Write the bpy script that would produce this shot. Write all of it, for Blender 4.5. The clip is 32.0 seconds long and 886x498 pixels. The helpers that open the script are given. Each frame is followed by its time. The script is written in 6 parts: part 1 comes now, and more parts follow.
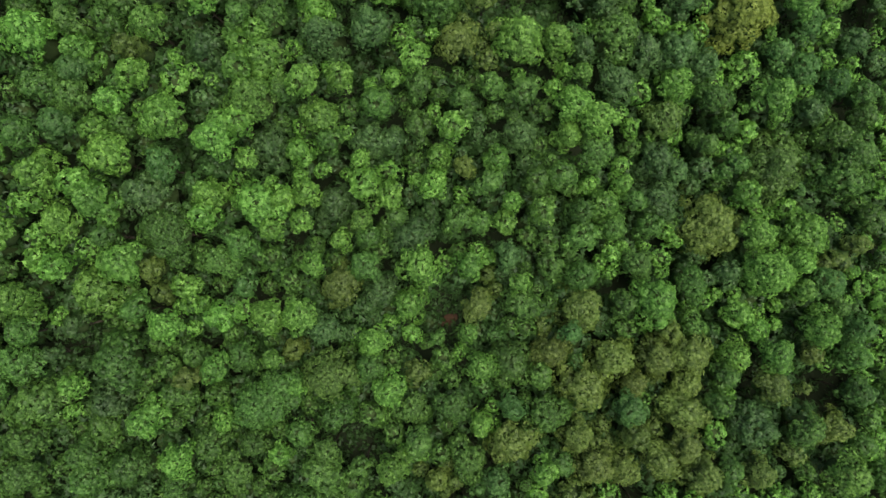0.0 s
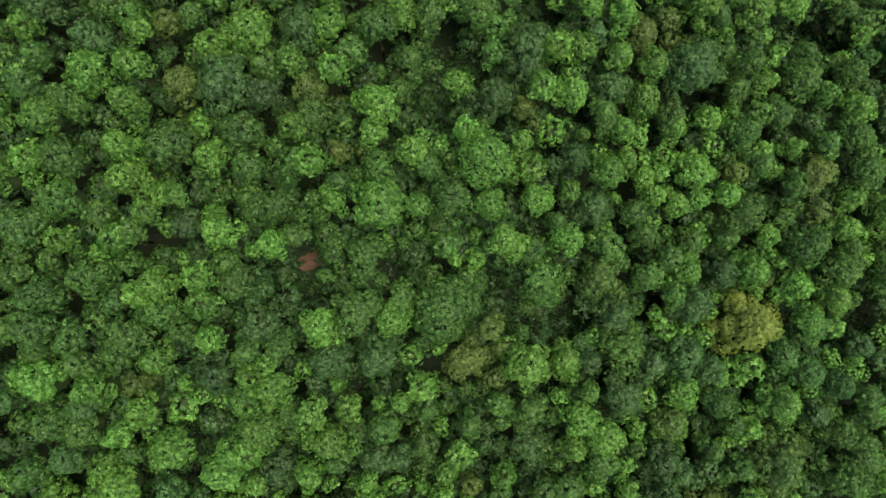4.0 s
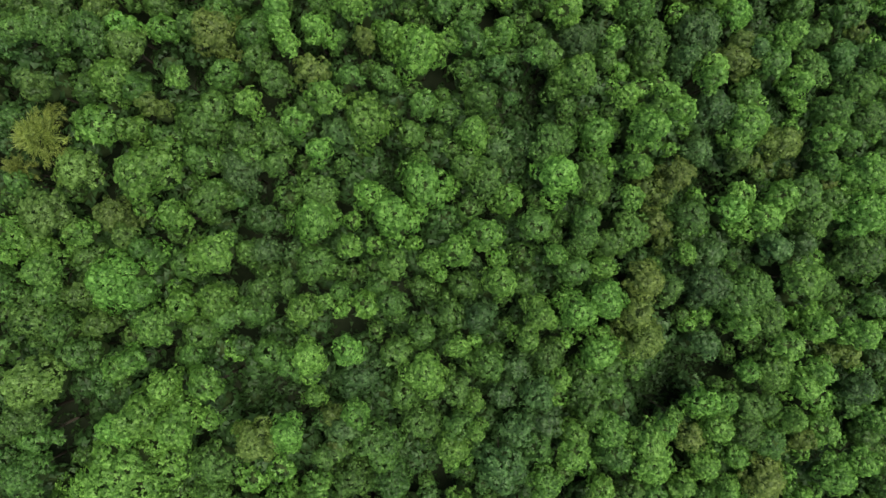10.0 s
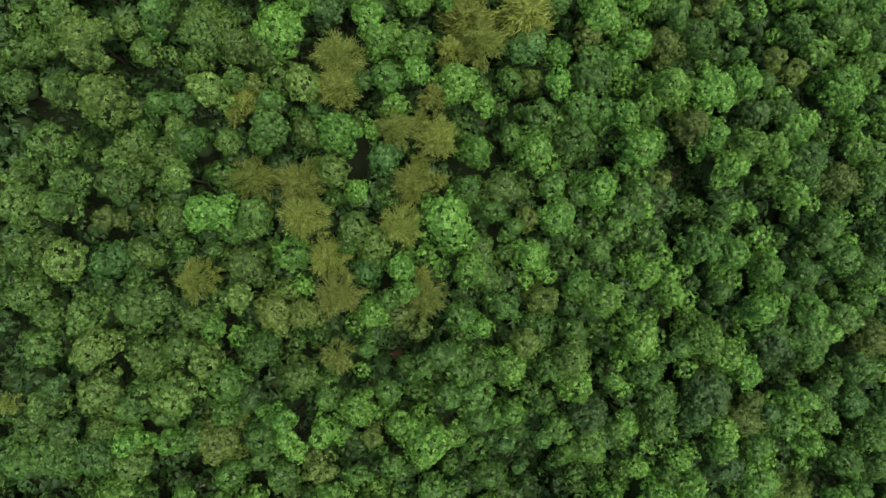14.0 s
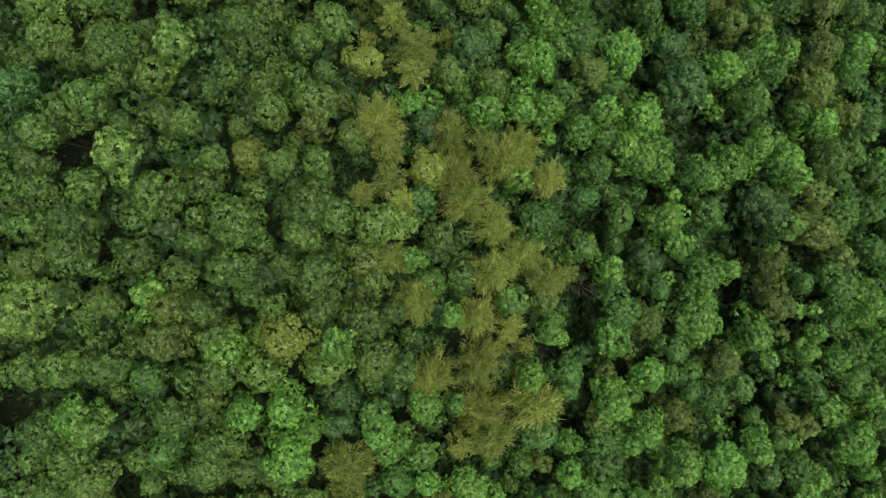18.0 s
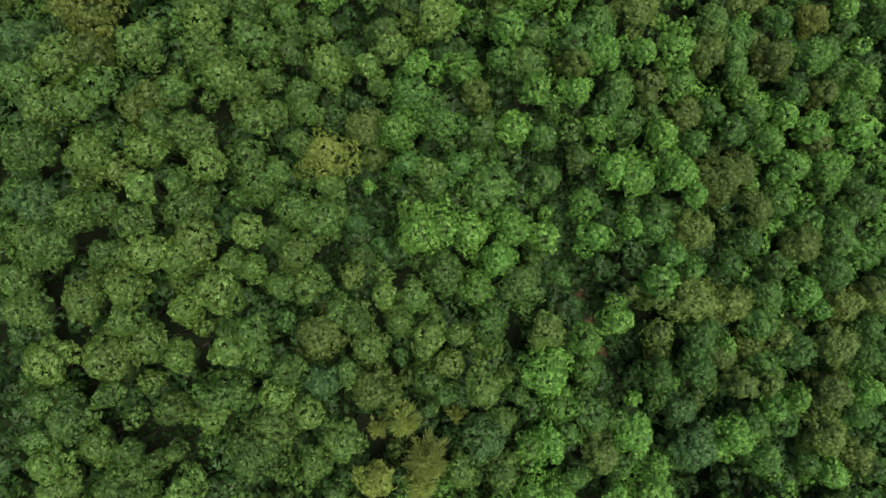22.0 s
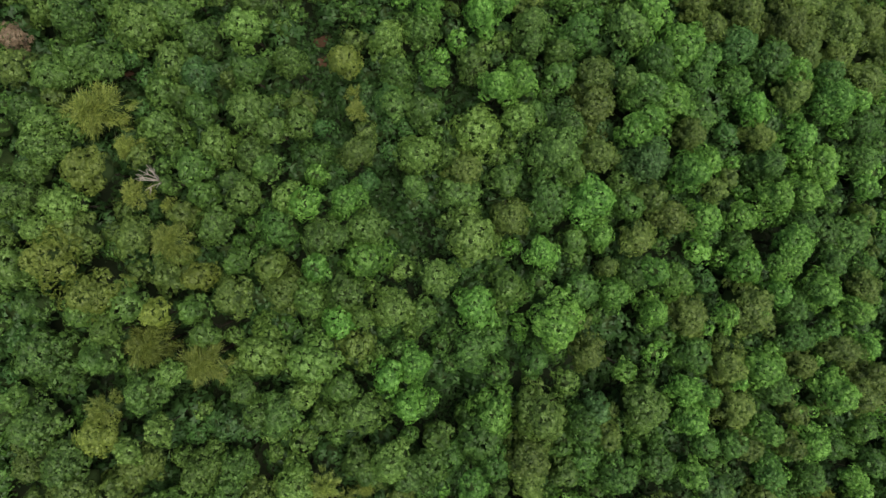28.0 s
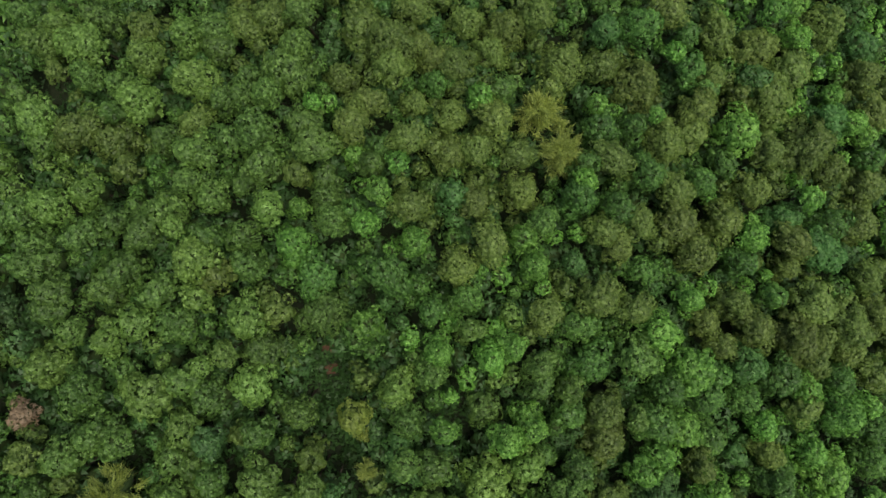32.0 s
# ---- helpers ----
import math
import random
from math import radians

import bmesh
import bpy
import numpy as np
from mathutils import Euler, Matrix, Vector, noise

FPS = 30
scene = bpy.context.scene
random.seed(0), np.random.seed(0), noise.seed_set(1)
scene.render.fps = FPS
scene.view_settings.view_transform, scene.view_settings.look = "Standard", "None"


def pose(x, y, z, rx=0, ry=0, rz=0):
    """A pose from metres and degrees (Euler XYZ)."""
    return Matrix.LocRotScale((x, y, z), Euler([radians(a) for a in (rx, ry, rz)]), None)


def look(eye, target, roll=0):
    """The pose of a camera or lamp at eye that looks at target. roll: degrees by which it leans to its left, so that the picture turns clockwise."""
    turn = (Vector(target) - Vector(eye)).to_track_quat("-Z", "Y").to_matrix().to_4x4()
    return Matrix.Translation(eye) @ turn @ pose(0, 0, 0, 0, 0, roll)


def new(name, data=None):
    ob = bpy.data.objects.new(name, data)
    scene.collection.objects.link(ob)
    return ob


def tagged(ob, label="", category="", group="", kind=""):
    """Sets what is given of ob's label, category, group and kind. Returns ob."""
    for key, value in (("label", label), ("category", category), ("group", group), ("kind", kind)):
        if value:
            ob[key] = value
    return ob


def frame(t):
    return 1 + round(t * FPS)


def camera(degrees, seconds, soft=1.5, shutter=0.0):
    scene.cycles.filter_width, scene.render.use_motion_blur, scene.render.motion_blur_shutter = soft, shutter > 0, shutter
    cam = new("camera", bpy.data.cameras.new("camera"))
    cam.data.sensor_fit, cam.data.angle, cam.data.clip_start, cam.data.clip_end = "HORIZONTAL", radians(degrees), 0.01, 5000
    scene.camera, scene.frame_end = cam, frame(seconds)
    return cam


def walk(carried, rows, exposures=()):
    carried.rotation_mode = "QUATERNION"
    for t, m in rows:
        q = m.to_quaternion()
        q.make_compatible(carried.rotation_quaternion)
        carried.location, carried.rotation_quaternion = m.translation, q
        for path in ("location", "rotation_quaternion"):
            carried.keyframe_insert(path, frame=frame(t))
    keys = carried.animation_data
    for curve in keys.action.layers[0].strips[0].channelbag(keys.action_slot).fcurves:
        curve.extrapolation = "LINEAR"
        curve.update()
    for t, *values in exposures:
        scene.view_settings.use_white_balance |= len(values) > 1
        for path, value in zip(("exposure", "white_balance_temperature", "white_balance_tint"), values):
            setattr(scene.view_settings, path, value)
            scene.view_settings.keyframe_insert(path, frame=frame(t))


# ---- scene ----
cam = camera(62.0, 32.0, soft=1.5)
METRES, EYE, TILT, LEAN, TURN = 350.0, 122.0, -88.1, 0.0, 0.0
ROWS = [
    (0.0, 0.0, 0.0, 0.0, 0.0, -0.0, -0.0),
    (0.5, -0.0004, -0.0003, 0.0144, 0.0, -0.01, -0.02),
    (1.0, -0.0008, -0.0006, 0.0295, -0.0, -0.08, -0.05),
    (1.5, -0.0013, -0.0008, 0.0447, -0.03, -0.13, -0.05),
    (2.0, -0.0016, -0.001, 0.0598, -0.04, -0.15, -0.06),
    (2.5, -0.002, -0.0012, 0.0751, -0.04, -0.19, -0.08),
    (3.0, -0.0024, -0.0013, 0.0902, -0.05, -0.16, -0.08),
    (3.5, -0.0028, -0.0015, 0.1057, -0.05, -0.19, -0.08),
    (5.5, -0.0044, -0.0014, 0.1687, -0.08, -0.47, -0.08),
    (6.0, -0.0048, -0.0013, 0.1842, -0.1, -0.48, -0.07),
    (6.5, -0.0053, -0.0011, 0.1997, -0.11, -0.49, -0.05),
    (7.0, -0.0057, -0.0009, 0.2156, -0.12, -0.57, -0.05),
    (7.5, -0.006, -0.0007, 0.2312, -0.09, -0.59, -0.05),
    (8.0, -0.0064, -0.0005, 0.2466, -0.12, -0.57, -0.02),
    (8.5, -0.0066, -0.0002, 0.2626, -0.08, -0.7, -0.03),
    (9.0, -0.0072, 0.0, 0.278, -0.12, -0.65, -0.01),
    (9.5, -0.0076, 0.0003, 0.2936, -0.13, -0.7, -0.01),
    (10.0, -0.0081, 0.0006, 0.3094, -0.15, -0.75, -0.01),
    (10.5, -0.0084, 0.001, 0.3252, -0.15, -0.81, -0.0),
    (11.0, -0.0087, 0.0013, 0.3406, -0.14, -0.79, 0.0),
    (11.5, -0.009, 0.0017, 0.3564, -0.13, -0.87, -0.0),
    (12.0, -0.0093, 0.0022, 0.3722, -0.13, -0.94, 0.0),
    (12.5, -0.0098, 0.0027, 0.3879, -0.16, -0.99, 0.0),
    (13.0, -0.0102, 0.0032, 0.4036, -0.17, -1.06, -0.01),
    (13.5, -0.0105, 0.0037, 0.4192, -0.17, -1.1, -0.02),
    (14.0, -0.011, 0.0043, 0.4349, -0.19, -1.14, -0.02),
    (14.5, -0.0113, 0.0048, 0.4506, -0.17, -1.21, -0.02),
    (16.5, -0.0128, 0.007, 0.513, -0.13, -1.71, -0.06),
    (17.0, -0.0132, 0.0078, 0.5302, -0.12, -1.82, -0.07),
    (17.5, -0.0135, 0.0083, 0.5443, -0.11, -1.82, -0.06),
    (18.0, -0.0141, 0.009, 0.5613, -0.12, -1.86, -0.07),
    (18.5, -0.0144, 0.0096, 0.5756, -0.1, -1.91, -0.08),
    (19.0, -0.0149, 0.0103, 0.5927, -0.13, -1.99, -0.1),
    (19.5, -0.0152, 0.011, 0.6074, -0.09, -2.12, -0.12),
    (20.0, -0.0158, 0.0118, 0.6242, -0.11, -2.15, -0.13),
    (20.5, -0.0162, 0.0125, 0.6386, -0.12, -2.22, -0.14),
    (21.0, -0.0168, 0.0133, 0.6556, -0.14, -2.28, -0.14),
    (21.5, -0.017, 0.014, 0.6697, -0.1, -2.26, -0.13),
    (22.0, -0.0175, 0.0148, 0.6866, -0.12, -2.31, -0.14),
    (22.5, -0.018, 0.0155, 0.7008, -0.14, -2.32, -0.14),
    (23.0, -0.0183, 0.0164, 0.7178, -0.12, -2.39, -0.14),
    (23.5, -0.0188, 0.0172, 0.7321, -0.14, -2.43, -0.14),
    (24.0, -0.0192, 0.018, 0.7491, -0.14, -2.51, -0.16),
    (24.5, -0.0196, 0.0188, 0.7633, -0.13, -2.55, -0.17),
    (25.0, -0.0201, 0.0198, 0.7802, -0.15, -2.6, -0.18),
    (25.5, -0.0205, 0.0206, 0.7943, -0.18, -2.6, -0.17),
    (27.5, -0.0222, 0.0244, 0.8571, -0.17, -2.89, -0.16),
    (28.0, -0.0227, 0.0254, 0.874, -0.18, -2.95, -0.17),
    (28.5, -0.0231, 0.0262, 0.8882, -0.18, -2.99, -0.17),
    (29.0, -0.0238, 0.0273, 0.9052, -0.2, -3.08, -0.18),
    (29.5, -0.0242, 0.0282, 0.9194, -0.18, -3.11, -0.19),
    (30.0, -0.0248, 0.0292, 0.9364, -0.2, -3.2, -0.2),
    (30.5, -0.025, 0.0301, 0.9508, -0.15, -3.25, -0.2),
    (31.0, -0.0255, 0.0313, 0.9674, -0.15, -3.26, -0.2),
    (31.5, -0.0259, 0.0322, 0.9819, -0.14, -3.35, -0.21),
    (32.0, -0.0264, 0.0334, 0.9988, -0.15, -3.42, -0.21),
]
walk(cam, [(t, pose(0, 0, EYE, TILT, LEAN, TURN) @ pose(METRES * x, METRES * y, METRES * z, 90 + pitch, roll, yaw)) for t, x, y, z, yaw, pitch, roll in ROWS],
     exposures=[(0.0, 0.63, 6760.0, 5.0), (10.0, 0.6, 6760.0, 5.0), (20.0, 0.48, 6760.0, 5.0), (32.0, 0.42, 6760.0, 5.0)])

# ---- world and sun: a bright overcast sky ----
world = bpy.data.worlds.new("overcast_sky")
scene.world = world
world.use_nodes = True
nt = world.node_tree
sky = nt.nodes.new("ShaderNodeTexSky")
sky.sky_type = "NISHITA"
sky.sun_disc = False
SUN_UP, SUN_ROUND = 76.5, 100.0
sky.sun_elevation, sky.sun_rotation = radians(SUN_UP), radians(SUN_ROUND)
sky.air_density, sky.dust_density, sky.ozone_density = 1.2, 3.0, 1.0
nt.nodes["Background"].inputs["Strength"].default_value = 0.126
nt.links.new(sky.outputs["Color"], nt.nodes["Background"].inputs["Color"])

sun = new("sun", bpy.data.lights.new("sun", "SUN"))
sun.data.energy, sun.data.angle, sun.data.color = 3.5, radians(40), (1.0, 0.96, 0.86)
az = radians(SUN_ROUND)
sun_way = Vector((math.sin(az) * math.cos(radians(SUN_UP)), math.cos(az) * math.cos(radians(SUN_UP)), math.sin(radians(SUN_UP))))
sun.matrix_world = look(sun_way * 300 + Vector((0, 170, 0)), (0, 170, 0))


# ---- the hill ----
def clamp(v, lo, hi):
    return max(lo, min(hi, v))


def canopy(x, y):
    """Height of the tree tops over the hillside: rows by the power of x, columns by the power of y."""
    X, Y = clamp(x, -72, 72) / 65, (clamp(y, -36, 392) - 170) / 170
    return sum(k * X ** i * Y ** j for i, row in enumerate(HILL) for j, k in enumerate(row) if k) + swells(x, y)


def swells(x, y):
    """Hollows and knolls of the hillside that its broad shape leaves out."""
    return sum(h * math.exp(-((x - a) ** 2 + (y - b) ** 2) / (2 * w * w)) for a, b, h, w in SWELLS)


SWELLS = ((38.0, 18.0, -4.8, 20.0), (-26.0, 201.0, 3.0, 16.0), (-24.0, 251.0, -2.0, 18.0), (-28.0, 327.0, -3.0, 10.0))


HILL = ((45.72, 3.24, -23.39, 2.62, 6.1, -3.78), (-12.71, -9.68, 4.55, 3.79, 3.43, 0.0), (0.74, -2.62, -2.46, -0.71, 0.0, 0.0), (-1.75, 2.43, -3.09, 0.0, 0.0, 0.0))
TREE_HEIGHT = 14.0


def ground_z(x, y):
    return canopy(x, y) - TREE_HEIGHT + 0.5 * noise.noise((x * 0.11, y * 0.11, 3.0))


# ---- materials ----
def material(name):
    m = bpy.data.materials.new(name)
    m.use_nodes = True
    n = m.node_tree
    n.nodes.clear()
    return m, n


def node(n, kind, **values):
    made = n.nodes.new(kind)
    for key, value in values.items():
        made.inputs[key.replace("_", " ")].default_value = value
    return made


def ramp(n, source, stops):
    r = n.nodes.new("ShaderNodeValToRGB")
    e = r.color_ramp.elements
    e[0].position, e[0].color = stops[0][0], (*stops[0][1], 1)
    e[1].position, e[1].color = stops[-1][0], (*stops[-1][1], 1)
    for p, col in stops[1:-1]:
        e.new(p).color = (*col, 1)
    n.links.new(source, r.inputs["Fac"])
    return r


def foliage(name, deep, mid, light, turn=(0.486, 0.502), through_light=0.4, rough=0.52):
    """Leaves: every leaf has its own tone, every tree its own tint."""
    m, n = material(name)
    geo = n.nodes.new("ShaderNodeNewGeometry")
    info = n.nodes.new("ShaderNodeObjectInfo")
    tone = ramp(n, geo.outputs["Random Per Island"], [(0.0, deep), (0.5, mid), (1.0, light)])
    coord = n.nodes.new("ShaderNodeTexCoord")
    patch = node(n, "ShaderNodeTexNoise", Scale=0.9, Detail=2.0)
    n.links.new(coord.outputs["Object"], patch.inputs["Vector"])
    hue = node(n, "ShaderNodeHueSaturation")
    spread = n.nodes.new("ShaderNodeMapRange")
    spread.inputs["To Min"].default_value, spread.inputs["To Max"].default_value = turn
    n.links.new(info.outputs["Random"], spread.inputs["Value"])
    n.links.new(spread.outputs["Result"], hue.inputs["Hue"])
    shake = n.nodes.new("ShaderNodeMath")
    shake.operation = "MULTIPLY"
    shake.inputs[1].default_value = 7.31
    frac = n.nodes.new("ShaderNodeMath")
    frac.operation = "FRACT"
    n.links.new(info.outputs["Random"], shake.inputs[0])
    n.links.new(shake.outputs[0], frac.inputs[0])
    val = n.nodes.new("ShaderNodeMapRange")
    val.inputs["To Min"].default_value, val.inputs["To Max"].default_value = 0.78, 1.22
    n.links.new(frac.outputs[0], val.inputs["Value"])
    pv = n.nodes.new("ShaderNodeMapRange")
    pv.inputs["From Min"].default_value, pv.inputs["From Max"].default_value = 0.3, 0.7
    pv.inputs["To Min"].default_value, pv.inputs["To Max"].default_value = 0.82, 1.18
    n.links.new(patch.outputs["Fac"], pv.inputs["Value"])
    both = n.nodes.new("ShaderNodeMath")
    both.operation = "MULTIPLY"
    n.links.new(val.outputs["Result"], both.inputs[0])
    n.links.new(pv.outputs["Result"], both.inputs[1])
    n.links.new(both.outputs[0], hue.inputs["Value"])
    n.links.new(tone.outputs["Color"], hue.inputs["Color"])
    bsdf = node(n, "ShaderNodeBsdfPrincipled", Roughness=rough)
    bsdf.inputs["Specular IOR Level"].default_value = 0.3
    n.links.new(hue.outputs["Color"], bsdf.inputs["Base Color"])
    trans = n.nodes.new("ShaderNodeBsdfTranslucent")
    n.links.new(hue.outputs["Color"], trans.inputs["Color"])
    mix = n.nodes.new("ShaderNodeMixShader")
    mix.inputs["Fac"].default_value = through_light
    out = n.nodes.new("ShaderNodeOutputMaterial")
    n.links.new(bsdf.outputs["BSDF"], mix.inputs[1])
    n.links.new(trans.outputs["BSDF"], mix.inputs[2])
    n.links.new(mix.outputs["Shader"], out.inputs["Surface"])
    return m


def rough_surface(name, stops, scale, rough=0.9, bump=0.4):
    """Soil and bark: two scales of stains and a fine relief."""
    m, n = material(name)
    coord = n.nodes.new("ShaderNodeTexCoord")
    big = node(n, "ShaderNodeTexNoise", Scale=scale * 0.12, Detail=4.0)
    fine = node(n, "ShaderNodeTexNoise", Scale=scale, Detail=6.0, Roughness=0.65)
    for t in (big, fine):
        n.links.new(coord.outputs["Object"], t.inputs["Vector"])
    add = n.nodes.new("ShaderNodeMath")
    add.operation = "MULTIPLY_ADD"
    add.inputs[1].default_value = 0.5
    n.links.new(big.outputs["Fac"], add.inputs[0])
    half = n.nodes.new("ShaderNodeMath")
    half.operation = "MULTIPLY"
    half.inputs[1].default_value = 0.5
    n.links.new(fine.outputs["Fac"], half.inputs[0])
    n.links.new(half.outputs[0], add.inputs[2])
    tone = ramp(n, add.outputs[0], stops)
    bsdf = node(n, "ShaderNodeBsdfPrincipled", Roughness=rough)
    bsdf.inputs["Specular IOR Level"].default_value = 0.08
    n.links.new(tone.outputs["Color"], bsdf.inputs["Base Color"])
    relief = node(n, "ShaderNodeBump", Strength=bump, Distance=0.05)
    n.links.new(fine.outputs["Fac"], relief.inputs["Height"])
    n.links.new(relief.outputs["Normal"], bsdf.inputs["Normal"])
    out = n.nodes.new("ShaderNodeOutputMaterial")
    n.links.new(bsdf.outputs["BSDF"], out.inputs["Surface"])
    return m


LEAVES = {
    "bright": foliage("bright_green_leaves", (0.04, 0.106, 0.014), (0.075, 0.184, 0.026), (0.172, 0.345, 0.068), (0.491, 0.504)),
    "lime": foliage("yellowish_light_green_leaves", (0.05, 0.1, 0.016), (0.088, 0.162, 0.028), (0.166, 0.276, 0.068), (0.491, 0.505)),
    "green": foliage("green_leaves", (0.028, 0.07, 0.012), (0.05, 0.12, 0.021), (0.108, 0.228, 0.048), (0.491, 0.504)),
    "mellow": foliage("mellow_green_leaves", (0.034, 0.072, 0.013), (0.06, 0.12, 0.022), (0.122, 0.222, 0.05), (0.491, 0.504)),
    "dull": foliage("dull_green_leaves", (0.025, 0.06, 0.016), (0.043, 0.097, 0.025), (0.084, 0.168, 0.05), (0.491, 0.503)),
    "cool": foliage("cool_green_leaves", (0.03, 0.082, 0.017), (0.048, 0.124, 0.027), (0.092, 0.196, 0.052), (0.494, 0.504)),
    "olive": foliage("olive_brown_leaves", (0.052, 0.086, 0.016), (0.082, 0.13, 0.024), (0.14, 0.2, 0.048), (0.492, 0.506)),
    "feather": foliage("yellow_olive_sprays", (0.1, 0.134, 0.023), (0.158, 0.202, 0.038), (0.24, 0.288, 0.068), (0.494, 0.508)),
    "pale": foliage("pale_yellow_olive_leaves", (0.096, 0.13, 0.021), (0.138, 0.182, 0.03), (0.2, 0.25, 0.054), (0.495, 0.505)),
    "rust": foliage("withered_rust_leaves", (0.12, 0.083, 0.05), (0.17, 0.12, 0.074), (0.23, 0.168, 0.108), (0.495, 0.505)),
    "under": foliage("undergrowth_leaves", (0.021, 0.053, 0.013), (0.034, 0.081, 0.02), (0.056, 0.12, 0.033), (0.491, 0.503)),
}
BARK = rough_surface("bark", [(0.3, (0.026, 0.022, 0.016)), (0.5, (0.05, 0.043, 0.032)), (0.75, (0.09, 0.08, 0.062))], 6.0)
DEADWOOD = rough_surface("bleached_deadwood", [(0.3, (0.14, 0.12, 0.1)), (0.5, (0.24, 0.21, 0.18)), (0.75, (0.36, 0.32, 0.28))], 9.0)
# twiggy inside of the crowns, with the shade in there put into its dark colour
INNER_SHADE = rough_surface("crown_inside_shade", [(0.3, (0.022, 0.038, 0.012)), (0.5, (0.036, 0.058, 0.019)), (0.7, (0.058, 0.082, 0.032))], 5.0)
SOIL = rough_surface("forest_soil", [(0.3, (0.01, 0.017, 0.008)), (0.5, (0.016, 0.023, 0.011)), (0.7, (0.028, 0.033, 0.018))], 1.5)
RED_SOIL = rough_surface("red_earth", [(0.3, (0.04, 0.023, 0.014)), (0.5, (0.068, 0.038, 0.024)), (0.72, (0.11, 0.064, 0.042))], 2.2)


# ---- mesh building ----
def mesh_of(name, verts, faces, mat, slots=None):
    """faces: int array of quads or of triangles, or a list of both. slots: 1 for faces of the shade-dark inside, 0 for
    leaves.
    """
    me = bpy.data.meshes.new(name)
    if not isinstance(faces, list):
        faces = [faces]
    verts = np.asarray(verts, np.float32)
    loops = np.concatenate([f.ravel() for f in faces]).astype(np.int32)
    sizes = np.concatenate([np.full(len(f), f.shape[1], np.int32) for f in faces])
    me.vertices.add(len(verts))
    me.vertices.foreach_set("co", verts.ravel())
    me.loops.add(len(loops))
    me.loops.foreach_set("vertex_index", loops)
    me.polygons.add(len(sizes))
    me.polygons.foreach_set("loop_start", np.r_[0, np.cumsum(sizes)[:-1]].astype(np.int32))
    me.update(calc_edges=True)
    me.validate()
    me.materials.append(mat)
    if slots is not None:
        me.materials.append(INNER_SHADE)
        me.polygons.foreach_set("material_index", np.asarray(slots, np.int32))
    return me


def unit(v):
    return v / np.maximum(np.linalg.norm(v, axis=-1, keepdims=True), 1e-9)


def leaf_points(rng, spots, normals, size):
    """One pointed leaf cluster a spot, a triangle each."""
    n = len(spots)
    side = unit(np.cross(normals, unit(rng.normal(size=(n, 3)))))
    ahead = np.cross(normals, side)
    s = (size * rng.uniform(0.6, 1.45, n))[:, None]
    tip = ahead * s * 0.85 - normals * s * rng.uniform(-0.1, 0.3, (n, 1))
    v = np.stack([spots + side * s * 0.5 - ahead * s * 0.55, spots + tip, spots - side * s * 0.5 - ahead * s * 0.5], 1).reshape(-1, 3)
    return v, np.arange(n * 3).reshape(-1, 3)


def tuft_points(rng, spots, normals, size, rays):
    """One tuft of leaves a spot: a ragged whorl of pointed leaves that droop round a raised middle."""
    n = len(spots)
    side = unit(np.cross(normals, unit(rng.normal(size=(n, 3)))))
    ahead = np.cross(normals, side)
    s = size * rng.uniform(0.7, 1.25, n)
    turn = (np.arange(rays)[None] + rng.uniform(-0.3, 0.3, (n, rays))) * 6.28318 / rays
    corners = [(spots + normals * s[:, None] * 0.14)[:, None]]
    for swing, lo, hi in ((-0.42, 0.36, 0.62), (0.3, 0.62, 0.96)):
        a = turn + swing * 6.28318 / rays
        far = (s[:, None] * rng.uniform(lo, hi, (n, rays)))[..., None]
        droop = far * rng.uniform(-0.1, 0.6, (n, rays))[..., None]
        corners.append(spots[:, None] + far * (np.cos(a)[..., None] * side[:, None] + np.sin(a)[..., None] * ahead[:, None]) - droop * normals[:, None])
    v = np.concatenate(corners, 1).reshape(-1, 3)
    k = np.arange(rays)
    fan = np.stack([0 * k, 1 + k, 1 + rays + k], 1)
    return v, (np.arange(n)[:, None, None] * (2 * rays + 1) + fan[None]).reshape(-1, 3)


def ball(steps):
    """A ball without its underside, which nothing sees."""
    bm = bmesh.new()
    bmesh.ops.create_icosphere(bm, subdivisions=steps, radius=1.0)
    bm.normal_update()
    v = np.array([p.co[:] for p in bm.verts])
    f = np.array([[p.index for p in q.verts] for q in bm.faces if q.normal.z > -0.4])
    bm.free()
    return v, f


ICO_V, ICO_F = ball(1)
BALL_V, BALL_F = ball(2)


def apart(points, space, most):
    """Which of the points, taken in turn, keep their distance from those taken before."""
    taken, kept = np.full((min(most, len(points)), 3), 1e6), []
    for i, p in enumerate(points):
        if len(kept) == len(taken):
            break
        if ((taken[:len(kept)] - p) ** 2).sum(1).min(initial=1e9) > space ** 2:
            taken[len(kept)] = p
            kept.append(i)
    return np.array(kept, int)


